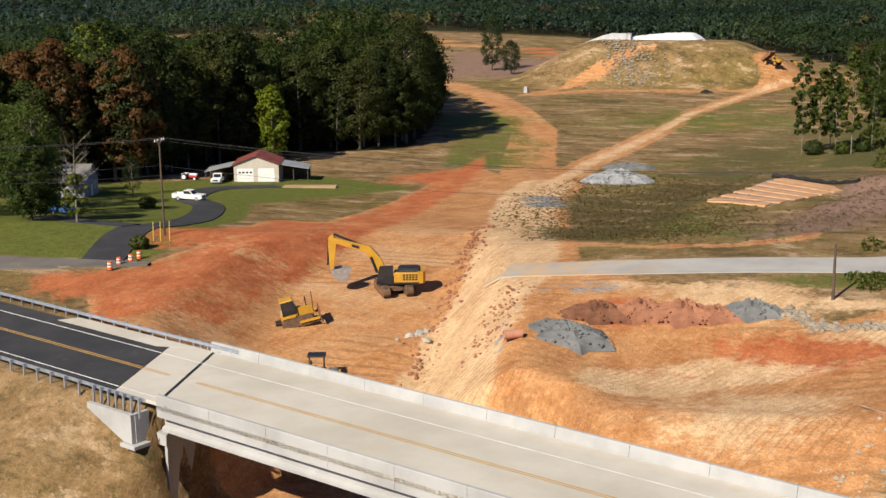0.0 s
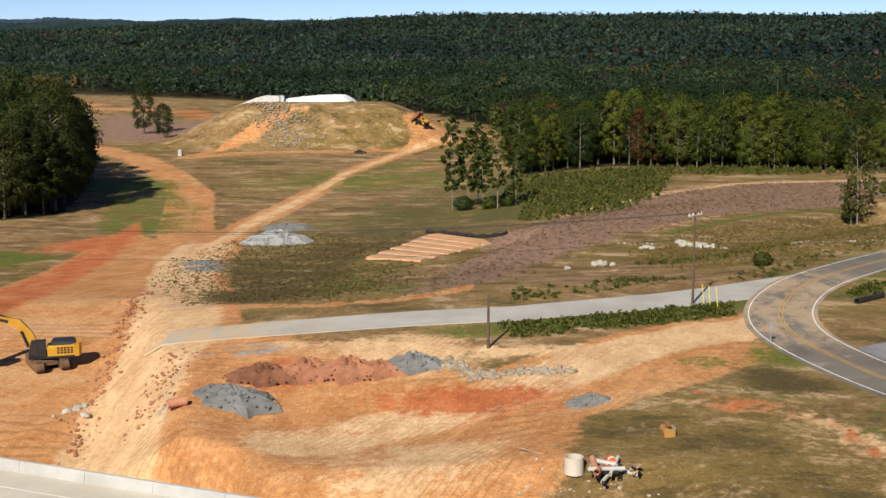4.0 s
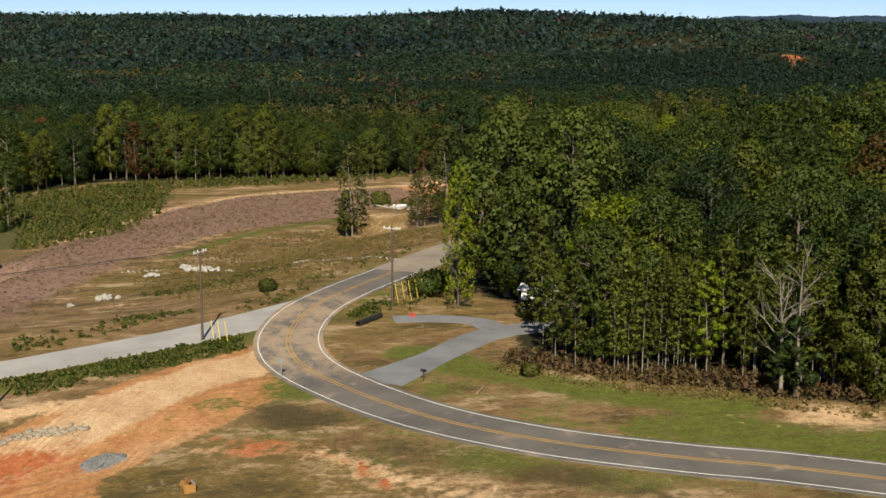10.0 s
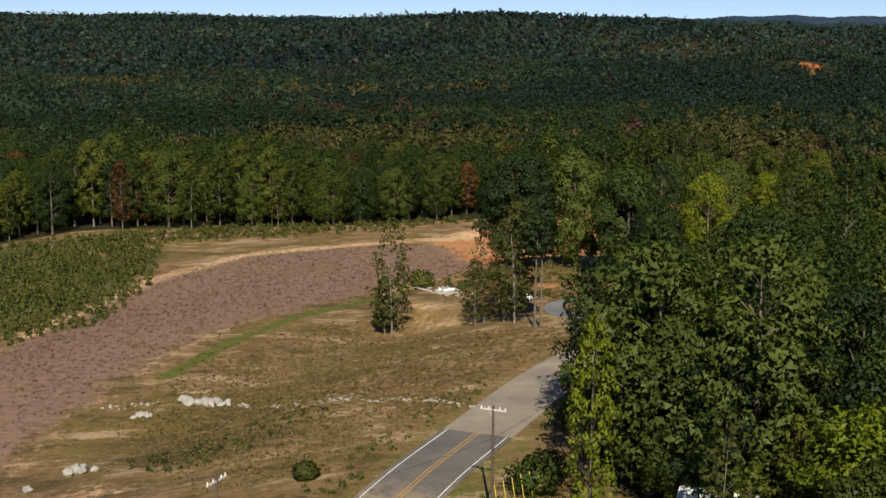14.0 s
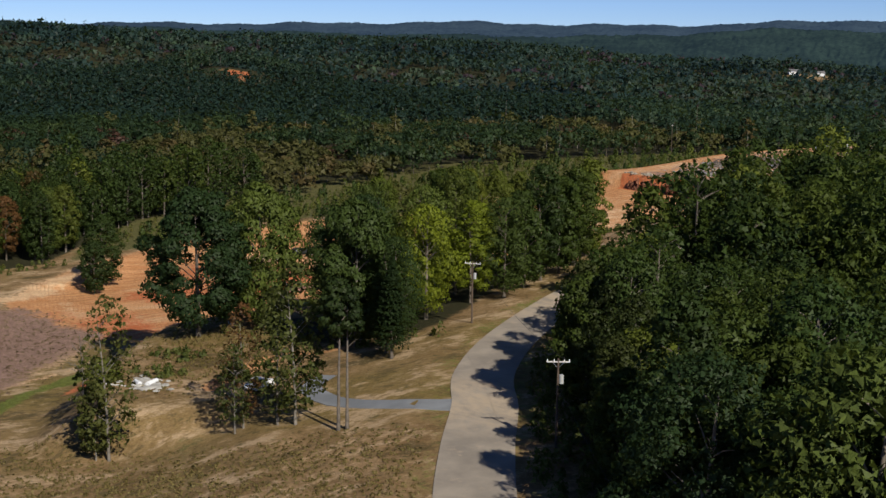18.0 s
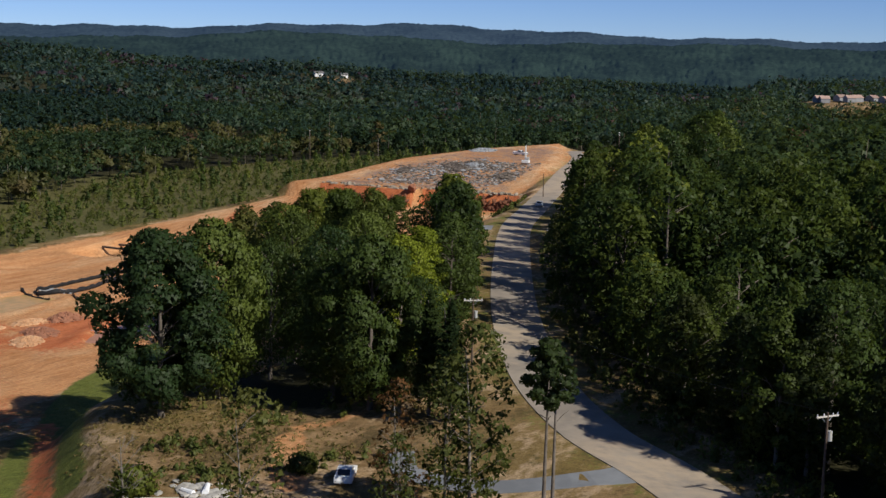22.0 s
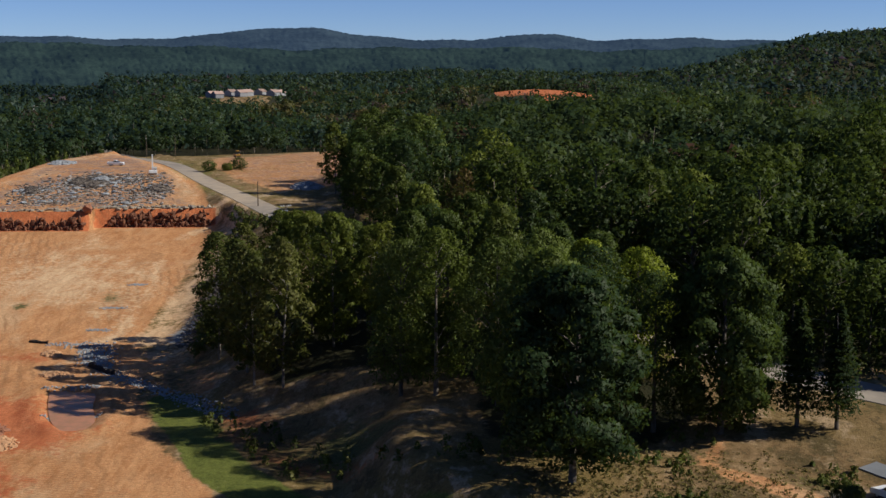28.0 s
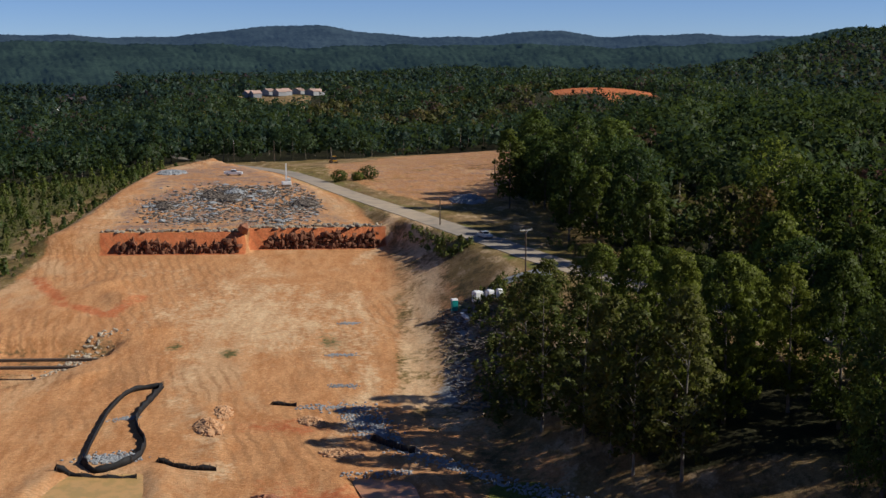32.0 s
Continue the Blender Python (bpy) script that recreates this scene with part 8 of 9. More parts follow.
pipe_heap(-7.9, 87.0)
M_OLD_YELLOW = surface("old_yellow_paint", (0.24, 0.12, 0.04), (0.42, 0.23, 0.06), 2.0, 0.7, bump=0.2, stain=(0.14, 0.06, 0.03))
o = thing("excavator_bucket", "worn yellow digger bucket lying in the grass", "bucket", -3.2, 94.6, 200)
part("shell", Kit().prism([(-0.6, 0), (0.6, 0), (0.75, 0.7), (0.5, 1.1), (0.42, 1.05), (0.6, 0.7), (0.5, 0.12), (-0.45, 0.12), (-0.5, 0.8), (-0.6, 0.8)], -0.65, 0.65), M_OLD_YELLOW, o)
for s_ in (-1, 1):
    part("side_plate", Kit().prism([(-0.6, 0), (0.6, 0), (0.75, 0.7), (0.5, 1.1), (-0.6, 0.8)], s_ * 0.68 - 0.02, s_ * 0.68 + 0.02), M_OLD_YELLOW, o)
    part("hinge", Kit().box(-0.1, 0.25, s_ * 0.25 - 0.05, s_ * 0.25 + 0.05, 1.0, 1.5), M_RUST, o)
for n in range(4):
    part("tooth", Kit().box(-0.68, -0.48, -0.5 + n * 0.3, -0.4 + n * 0.3, 0.75, 1.05, 0.02), M_WORN_STEEL, o)
bpy.data.objects["excavator_bucket"].scale = (0.72, 0.72, 0.72)
o = thing("road_sign", "small dark sign on a post at the bend", "road sign", 5.4, 125.2, 20)
part("post", Kit().rod((0, 0, -0.3), (0, 0, 2.1), 0.04, sides=7), M_STEEL, o)
part("sign_plate", Kit().box(-0.22, 0.22, -0.02, 0.02, 1.5, 1.95), M_STEEL, o)
o = thing("mailbox", "black mailbox on a wooden post by the drive", "mailbox", 19.2, 121.2, 40)
part("post", Kit().box(-0.06, 0.06, -0.06, 0.06, -0.3, 0.95), M_WOOD, o)
part("box", Kit().prism([(-0.12, 0.95), (0.12, 0.95), (0.12, 1.1), (0.08, 1.2), (-0.08, 1.2), (-0.12, 1.1)], -0.28, 0.28), M_BLACK, o)
o = lone("culvert_pipe", Kit().rod((-2.6, 0, 0.3), (2.6, 0, 0.3), 0.34, sides=14, hollow=0.05), M_BLACK, "black drain pipe lying in the grass", "pipe", round_=True)
o.matrix_world = pose(17.0, 148.2, ground_z(17, 148.2), 0, 0, 52)
o = lone("warning_cloth", Kit().box(-0.3, 0.3, -0.04, 0.04, 0.0, 0.55, 0.1).rod((-0.5, 0, 0), (-0.5, 0.2, 1.1), 0.03, sides=6), M_TARGET, "red flagged marker by the drive", "marker")
o.matrix_world = pose(22.5, 149.8, ground_z(22.5, 149.8), 0, 0, 10)
o = thing("survey_post", "white concrete marker post beside the haul road", "marker post", -198, 446, 0)
part("post", Kit().box(-0.8, 0.8, -0.8, 0.8, -0.3, 2.4, 0.1, 0.1), M_CONCRETE, o)

# ---- far earth bank with its wrapped bridge end ----


def far_bank():
    b = thing("bridge_abutment", "unfinished grey bridge abutment wrapped in white sheeting", "bridge abutment", -186, 512, 12, 0)
    k = Kit().prism([(-16, -0.8), (-12, -3.0), (4, -3.2), (6, -1.0), (6, 4.0), (-2, 4.2), (-6, 3.2)], -2, 2, "y")
    part("panel_wall", k, M_BLOCKS, b, "grey panelled retaining wall")
    part("side_wall", Kit().prism([(-2, -3), (14, -2), (14, 3), (5, 4.2), (-2, 4.2)], 4.2, 4.7, "x"), M_CONCRETE, b)
    rng = np.random.default_rng(4)
    n = 15
    gx, gy = np.meshgrid(np.linspace(6, 38, 22), np.linspace(-4, 16, n))
    gz = 2.2 + 1.6 * np.sin((gx - 6) / 34 * 2.6) + 0.35 * np.sin(gx * 0.9) * np.sin(gy * 0.8) - 0.14 * (gy < 0) * gy * -1 - 3.4 * sstep(30, 38, gx) - 1.8 * sstep(2, -4, gy)
    i = np.arange(22 * n).reshape(n, 22)
    q = np.stack([i[:-1, :-1], i[:-1, 1:], i[1:, 1:], i[1:, :-1]], -1).reshape(-1, 4)
    me = mesh_from(np.stack([gx.ravel(), gy.ravel(), gz.ravel()], 1), q, "sheeting")
    me.materials.append(M_WRAP)
    me.shade_smooth()
    o = new("sheeting", me)
    o.parent, o["label"] = b, "loose white plastic sheeting"
    c = thing("chute", "white pipe running down the far bank", "pipe", -149, 512, 0, 0)
    part("pipe", Kit().rod((0, 0, 1.5), (17, 14, -8.5), 0.5, sides=8), M_WHITE, c)
    part("handrail", Kit().rod((0.5, 1.5, 3.0), (17.5, 15.5, -7.0), 0.08, sides=5), M_STEEL, c)
    w = lone("white_box", Kit().box(-4, 4, -1, 1, 0, 1.2, cut=0.2), M_WRAP, "white wrapped bundle on the far haul road", "bundle")
    w.matrix_world = pose(-228, 566, ground_z(-228, 566), 0, 0, 15)
    d = saloon(-134, 467, 20, M_BLACK, "dark car standing beside the far haul road")


far_bank()

# ---- the cleared site beside the road ----


def site_things():
    rng = np.random.default_rng(9)
    t = thing("portable_toilet", "teal portable toilet with a white roof", "portable toilet", 203.5, 334.2, 10)
    part("cabin", Kit().box(-0.55, 0.55, -0.55, 0.55, -0.3, 2.1, cut=0.04), M_TEAL, t)
    part("roof", Kit().box(-0.6, 0.6, -0.6, 0.6, 2.1, 2.35, 0.08, 0.05), M_WHITE, t)
    part("door", Kit().box(-0.58, -0.552, -0.35, 0.35, 0.05, 1.9), M_TEAL, t)
    w = thing("retaining_wall", "grey block retaining wall stepping down the bank", "retaining wall", 200.5, 333.3, -171)
    block = None
    for row in range(8):
        z = -2.8 + row * 0.4
        n = 12 if row < 4 else 12 - (row - 3) * 2
        for c in range(n):
            u = c * 1.6 + (0.8 if row % 2 else 0)
            if block is None:
                block = part("block", Kit().box(0.01, 1.58, -0.3, 0.3, 0.0, 0.385, cut=0.02), M_BLOCKS, w, at=pose(u, 0, z))
            else:
                o = new("block", block.data)
                o.parent, o.matrix_local = w, pose(u, 0, z)
    for px, py, r, h in ((201.5, 330.2, 0.8, 2.0), (199, 328.2, 0.65, 1.7), (196.5, 326.8, 0.5, 1.8)):
        k = Kit().box(-r, r, -r, r, 0, h, cut=0.15)
        o = lone("white_tank", k, M_WHITE, "white tank on the yard behind the wall", "tank", "white tanks")
        o.matrix_world = pose(px, py, ground_z(px, py) - 0.05, 0, 0, 20)
    tagged(ribbon("yard_drive", [(206, 316), (203, 323), (200, 328)], 3.5, -3.5, 0.05, M_DRIVE), "grey gravel strip behind the block wall", "driveway", kind="structure")
    # silt fences
    for pts, hgt in (([(-55.5, 238.6), (-50, 237.4), (-44, 234.5), (-38.5, 231)], 0.7), ([(171, 381.5), (168.4, 386), (160, 387.2), (151.3, 387), (143, 386.6), (134.4, 385.9)], 0.9), ([(134.4, 385.9), (132, 384), (134.5, 379.8), (143.1, 379.4), (150, 381.5), (157.3, 382.6), (171, 381.3)], 0.9), ([(132, 388.5), (130.6, 383), (130.2, 378.5)], 0.8), ([(134.5, 376.5), (132.5, 373), (131.6, 369)], 0.6), ([(142.5, 349.5), (138, 346), (136.5, 344.2)], 0.9), ([(161, 364), (159.6, 360.5)], 0.5)):
        line = smooth_line(pts, 0.8)
        z = height(line[:, 0], line[:, 1])
        wob = 0.12 * np.sin(np.arange(len(line)) * 1.7)
        way = np.gradient(line, axis=0)
        way /= np.linalg.norm(way, axis=1)[:, None]
        side = np.stack([-way[:, 1], way[:, 0]], 1) * (0.25 + wob[:, None])
        rows = [np.column_stack([line, z - 0.05]), np.column_stack([line + side * 0.7, z + hgt + wob]), np.column_stack([line + side * 0.7 + 0.1, z + hgt + wob - 0.02]), np.column_stack([line + 0.5, z - 0.05])]
        verts = np.stack(rows, 1).reshape(-1, 3)
        i = np.arange(len(line) - 1)[:, None] * 4
        q = np.concatenate([i + np.array([[a, a + 4, (a + 1) % 4 + 4, (a + 1) % 4]]) for a in range(4)])
        me = mesh_from(verts, q, "cloth")
        me.materials.append(M_FABRIC)
        f = new("silt_fence")
        tagged(f, "sagging black silt fence staked into bare clay", "silt fence", "silt fences")
        o = new("cloth", me)
        o.parent = f
        stake = None
        for (sx, sy), sz in list(zip(line, z))[:: max(1, len(line) // 6)]:
            if stake is None:
                stake = part("stake", Kit().box(-0.03, 0.03, -0.03, 0.03, -0.2, hgt + 0.25), M_WOOD, f, at=pose(sx, sy, sz))
            else:
                o = new("stake", stake.data)
                o.parent, o.matrix_local = f, pose(sx, sy, sz)
    # pools
    for nm, pts, z, mat, lab in (("pool", POOLS[1], -11.75, M_TAN_WATER, "tan muddy water behind a silt fence"), ("pool", POOLS[0], -11.62, M_MUD_WATER, "pinkish muddy pool dammed with stones"), ("pond", [(-59, 210.5), (-49.3, 208.9), (-44.4, 221), (-40, 229.5), (-53.6, 237), (-56.5, 222)], None, M_POND_SKY_WATER, "orange muddy settling pond with earth bars")):
        cx, cy = np.mean(pts, axis=0)
        zz = ground_z(cx, cy) + 0.08 if z is None else z
        ring = smooth_line(pts + [pts[0]], 1.5)[:-1]
        k = Kit().prism([tuple(p) for p in ring], zz - 0.3, zz, "z")
        o = part(nm, k, mat, None)
        tagged(o, lab, "pool", kind="structure")
    for k in (0.02, 0.2, 0.38, 0.55, 0.72, 0.88, 0.99):
        a, c = np.array((-59.2, 210.3)) + k * np.array((5.6, 26.7)), np.array((-49.1, 208.7)) + k * np.array((9.3, 20.8))
        z = ground_z(-50, 222) + 0.12
        o = lone("earth_bar", Kit().prism([(-1.7, -0.3), (1.7, -0.3), (1.25, 0.1), (-1.25, 0.1)], 0, float(np.hypot(*(c - a))), "x"), M_EARTH, "narrow earth bar across the settling pond", "earth bar", "pond bars")
        o.matrix_world = pose(a[0], a[1], z, 0, 0, math.degrees(math.atan2(c[1] - a[1], c[0] - a[0])))
    # logs and sundries
    for px, py, ln, r, a, mat, nm, lab in ((37.4, 262.4, 2.2, 0.35, 30, M_WRAP, "white_bag", "white bag of rubbish in the grass"), (36.0, 263.6, 1.6, 0.3, 80, M_WRAP, "white_bag", "white bag of rubbish in the grass"), (-13.1, 91, 2.4, 0.09, 150, M_LOG, "log", "thin log on bare sand"), (24, 116.5, 2.2, 0.12, 60, M_LOG, "log", "forked dead branch by the road"), (192, 330, 2, 0.12, 20, M_LOG, "log", "log on the bank below the wall"), (33, 266, 6, 0.14, 120, M_PALE_WOOD, "log", "fallen bleached limb below a dead tree")):
        o = lone(nm, Kit().rod((-ln / 2, 0, r), (ln / 2, 0.1, r * 1.1), r, r * 0.7, 9), mat, lab, nm.split("_")[-1])
        o.matrix_world = pose(px, py, ground_z(px, py), 0, 0, a)


site_things()
for px, py, qx, qy in ((190, 415, 189.5, 394), (184, 415, 183.5, 397)):
    ln = math.dist((px, py), (qx, qy))
    o = lone("timber_beam", Kit().box(0, ln, -0.35, 0.35, 0, 0.45, cut=0.04), M_WOOD, "long timber beam laid across the sunken basin", "beam", "basin beams")
    o.matrix_world = pose(px, py, ground_z(qx, qy + 1) - 0.1, 0, 0, math.degrees(math.atan2(qy - py, qx - px)))

# ---- stones, rubble and heaps ----


def stones(name, label, spots, mat, size, rng, kind="stuff", category="stones", flat=0.7):
    k = Kit()
    for x, y in spots:
        s = size * rng.uniform(0.5, 1.5)
        k.lump((x, y, ground_z(x, y) + s * 0.22), (s, s, s * flat), rng)
    return lone(name, k, mat, label, category, kind=kind)


def along_spots(rng, pts, n, width):
    line = smooth_line(pts, 0.5)
    pick = line[rng.integers(0, len(line), n)]
    return pick + rng.normal(size=(n, 2)) * width / 2


def heap(name, label, category, x, y, r, h, mat, rng, n=500, size=0.35, turn=0.0, stretch=1.0, lumpy=True):
    """A heap: a rough cone of earth with stones over it."""
    t = thing(name, label, category, x, y, turn)
    rings, seg = 9, 26
    verts, faces = [(0, 0, h)], []
    for a in range(1, rings + 1):
        for b in range(seg):
            d = r * a / rings * (1 + 0.14 * math.sin(b * 1.7) + 0.08 * math.sin(b * 3.1))
            ang = 2 * math.pi * b / seg
            wx, wy = d * stretch * math.cos(ang), d * math.sin(ang)
            z = h * (1 - (a / rings) ** 1.5) * (1 + 0.16 * math.sin(b * 2.3 + a) + 0.14 * math.sin(b * 0.7 + 2.1 * a + x)) - (0.5 if a == rings else 0)
            verts.append((wx, wy, z))
    faces += [(0, 1 + b, 1 + (b + 1) % seg) for b in range(seg)]
    for a in range(rings - 1):
        faces += [(1 + a * seg + b, 1 + (a + 1) * seg + b, 1 + (a + 1) * seg + (b + 1) % seg, 1 + a * seg + (b + 1) % seg) for b in range(seg)]
    part("mound", Kit().add(verts, faces), mat, t, round_=True)
    if lumpy:
        k = Kit()
        for _ in range(n):
            d, ang = r * math.sqrt(rng.uniform(0, 1)), rng.uniform(0, 6.28)
            z = h * max(0, 1 - (d / r) ** 1.5)
            s = size * rng.uniform(0.4, 1.4)
            k.lump((d * stretch * math.cos(ang), d * math.sin(ang), z), (s, s, s * 0.7), rng)
        part("loose_stone", k, mat, t)["kind"] = "stuff"
    return t


def sticks(name, label, spots, size, mat, rng, pile=0.3):
    """Broken branches or boards lying criss-cross, some propped on others."""
    k = Kit()
    for x, y in spots:
        a, s = rng.uniform(0, 6.28), size * rng.uniform(0.3, 1.0)
        z = ground_z(x, y) + rng.uniform(0.02, pile)
        dx, dy = math.cos(a) * s / 2, math.sin(a) * s / 2
        tip = rng.uniform(-0.3, 0.3) * s * min(1.0, pile)
        k.rod((x - dx, y - dy, z - tip), (x + dx, y + dy, z + tip), rng.uniform(0.04, 0.13), sides=4)
    return lone(name, k, mat, label, "timber", kind="stuff")


def rubble():
    rng = np.random.default_rng(21)
    heap("gravel_heap", "heap of pale grey crushed stone", "gravel heap", -88, 244, 5.0, 2.4, M_GREY_ROCK, rng, 700, 0.22, 20, 1.5)
    heap("gravel_heap", "low dark grey heap of stone dust", "gravel heap", -94, 268, 4.5, 1.2, M_DUST, rng, 60, 0.16, 20, 1.4)
    heap("spoil_heap", "blue-grey heap of stone dust with a dug face", "spoil heap", -42.5, 105, 3.0, 1.1, M_DUST, rng, 200, 0.12, -25, 1.7)
    for px, py, r, h, mat in ((-41.5, 110.6, 2.3, 1.3, M_DARK_EARTH), (-37.8, 112.2, 2.2, 1.5, M_RED_ROCK), (-34, 113, 2.4, 1.5, M_RED_ROCK), (-31.0, 113.6, 1.8, 1.1, M_RED_ROCK), (-28, 115, 2.0, 1.3, M_DUST)):
        heap("clay_heap", "clay spoil heap studded with pale stones", "spoil heap", px, py, r, h, mat, rng, 90, 0.13, 15, 1.7)
    heap("spoil_heap", "grey heap of fine stone on the slope", "spoil heap", -10, 104.4, 1.25, 0.6, M_DUST, rng, 80, 0.09, 20, 1.7)
    for px, py, rr, hh, mat, tn, st in ((118, 362, 3.2, 1.3, M_RED_ROCK, 20, 1.2), (107, 357, 3.4, 0.9, M_RED_ROCK, 60, 1.5), (112, 365, 2.4, 0.7, M_EARTH, 0, 1.6), (100, 353, 3.0, 0.8, M_EARTH, 40, 1.6), (150, 372, 2.0, 0.8, M_EARTH, 15, 2.2), (157, 371, 1.6, 0.6, M_EARTH, 5, 2.4), (137, 353.5, 1.8, 0.6, M_EARTH, 70, 1.8), (152, 358, 1.6, 0.6, M_EARTH, 30, 1.8), (103, 366, 2.2, 0.6, M_EARTH, 10, 2.0)):
        heap("spoil_heap", "broken red clay heaped on the graded floor" if mat is M_RED_ROCK else "low ridge of brown clay clods on the graded floor", "spoil heap", px, py, rr, hh, mat, rng, 150, 0.22, tn, st)
    stones("riprap", "line of pale broken stones below the grey track", along_spots(rng, [(-25, 116.5), (-21, 112.5), (-17, 113.4), (-13, 113)], 240, 1.0), M_ROCK, 0.28, rng)
    stones("riprap", "row of white stones edging the field", along_spots(rng, [(-16, 213), (-6, 214), (7, 206), (22, 193.5), (26, 189)], 170, 1.0), M_WHITE_ROCK, 0.17, rng)
    for px, py, s in ((-6.5, 213.5, 1.5), (-4.3, 213.4, 1.2), (-2.8, 212.6, 1.3), (-1.0, 212, 1.0), (-11.5, 208, 0.9), (-10.2, 208.6, 0.7), (-17.1, 186.5, 1.2), (-15.6, 187.3, 0.9), (-21, 181, 0.7)):
        for c in range(3):
            o = lone("boulder", Kit().lump((0, 0, s * 0.3), (s * 0.6, s * 0.55, s * 0.5), rng), M_WHITE_ROCK, "white boulder among weeds", "boulder", "white boulders")
            qx, qy = px + rng.uniform(-0.8, 0.8) * s, py + rng.uniform(-0.7, 0.7) * s
            o.matrix_world = pose(qx, qy, ground_z(qx, qy))
    stones("broken_slabs", "heap of pale broken slabs in the grass", np.array((36.9, 263.2)) + rng.normal(size=(60, 2)) * (1.0, 1.5), M_WHITE_ROCK, 0.5, rng, flat=0.3)
    stones("riprap", "grey stones lining a drainage channel", along_spots(rng, [(154, 353), (148, 349), (138, 345.5), (131, 339), (124, 333), (116, 328), (109, 323)], 1100, 1.7), M_GREY_ROCK, 0.17, rng)
    stones("riprap", "grey stones at the channel's outlet", along_spots(rng, [(160, 353), (150, 350), (145, 349.5)], 500, 3.2), M_GREY_ROCK, 0.18, rng)
    stones("riprap", "bed of grey stones inside the silt fence", along_spots(rng, [(137, 381), (137, 385)], 420, 2.4), M_GREY_ROCK, 0.20, rng)
    for pts in ([(128.3, 353), (128.3, 345)], [(113, 349.5), (113.5, 341.5)], [(208, 352), (208, 355)], [(187.4, 352.5), (187.4, 356)], [(170.6, 352), (170.6, 355.5)], [(159.2, 360), (159, 354.5)], [(156, 383.5), (155, 385.5)]):
        stones("check_dam", "small check dam of grey stones", along_spots(rng, pts, 110, 0.9), M_GREY_ROCK, 0.15, rng)
    stones("stones", "pale stones round the sunken pit", along_spots(rng, [(203, 395), (198, 399), (190, 400), (180, 403)], 320, 2.2), M_ROCK, 0.25, rng)
    stones("stones", "pale stones scattered over the haul road's berm", along_spots(rng, [(-80, 168), (-73, 147), (-66, 128), (-61, 112), (-57, 102)], 260, 1.6), M_RED_ROCK, 0.22, rng)
    stones("stones", "pale boulders on the berm", along_spots(rng, [(-63, 114), (-61.5, 112.5)], 14, 1.6), M_WHITE_ROCK, 0.39, rng)
    stones("stones", "broken pale rocks on the sandy slope", along_spots(rng, [(-12, 80), (-8, 84), (-14, 76)], 150, 4.5), M_ROCK, 0.16, rng)
    stones("stones", "pale rocks strewn on the far bank", along_spots(rng, [(-182, 496), (-168, 484), (-160, 489)], 420, 9), M_ROCK, 0.50, rng)
    stones("stones", "pale rocks and clods along the pit rim", along_spots(rng, [(-53, 116), (-51, 108), (-50, 102)], 130, 2.4), M_RED_ROCK, 0.15, rng)
    # the cut's broken face, block by block
    k1, k2 = Kit(), Kit()
    for y in np.concatenate([np.arange(347, 373.5, 0.5), np.arange(380, 408, 0.55)]):
        wave = 0.5 + 0.3 * math.sin(y * 0.55 + 1.3 * math.sin(y * 0.21)) + 0.2 * math.sin(y * 1.7)
        at, full = (280.6, 0.72 + 0.4 * wave) if y < 378 else (275.6, 0.35 + 0.55 * wave)
        for z in (0.3, 1.1, 1.9, 2.7, 3.5):
            if rng.uniform() < 0.82:
                k1.lump((at + z * 0.22 + rng.uniform(-0.6, 0.4) - 0.5 * wave, y + rng.uniform(-0.6, 0.6), -6.7 + z * full + rng.uniform(-0.5, 0.4)), (0.5 * rng.uniform(0.5, 1.6), 0.36 * rng.uniform(0.4, 2.2), 0.75 * rng.uniform(0.4, 1.5)), rng, 0.45)
    for y in np.arange(346, 412, 0.55):
        qx = (282.6 if y < 378 else 277.8) + rng.uniform(-0.6, 3.0)
        k2.lump((qx, y, ground_z(qx, y) + rng.uniform(-0.1, 0.4)), (0.7 * rng.uniform(0.5, 1.5), 0.7 * rng.uniform(0.5, 1.4), 0.4), rng, 0.35)
    lone("cut_face", k1, M_DARK_EARTH, "broken dark earth face of the cut", "earth face", kind="stuff")
    lone("cut_rim", k2, M_ROCK, "pale stones on the rim of the cut", "stones", kind="stuff")
    o = lone("boulder", Kit().lump((0, 0, 0.8), (1.5, 1.4, 1.2), rng), M_RED_ROCK, "lone red boulder on the clay floor", "boulder")
    o.matrix_world = pose(277, 378.5, ground_z(277, 378.5))
    # demolition rubble on the plateau, in uneven drifts
    drifts = [(325, 390, 7, 5, 4), (331, 384, 5, 5, 3), (314, 401, 6, 4, 2), (315, 366, 7, 4, 3), (303, 388, 7, 9, 2), (332, 374, 8, 5, 2), (340, 392, 8, 7, 1), (296, 396, 4, 5, 1), (293, 371, 5, 3, 1), (312, 383, 14, 13, 3)]
    pull = np.array([d[4] for d in drifts]) / sum(d[4] for d in drifts)

    def strewn(n, reach=1.0):
        pick = np.array(drifts)[rng.choice(len(drifts), n, p=pull)]
        spots = pick[:, :2] + rng.normal(size=(n, 2)) * pick[:, 2:4] * reach
        return spots[(spots[:, 0] > 285) & (spots[:, 1] < 413) & (spots[:, 1] > 356 + (spots[:, 0] - 290) * 0.2) & (spots[:, 0] < 366)]

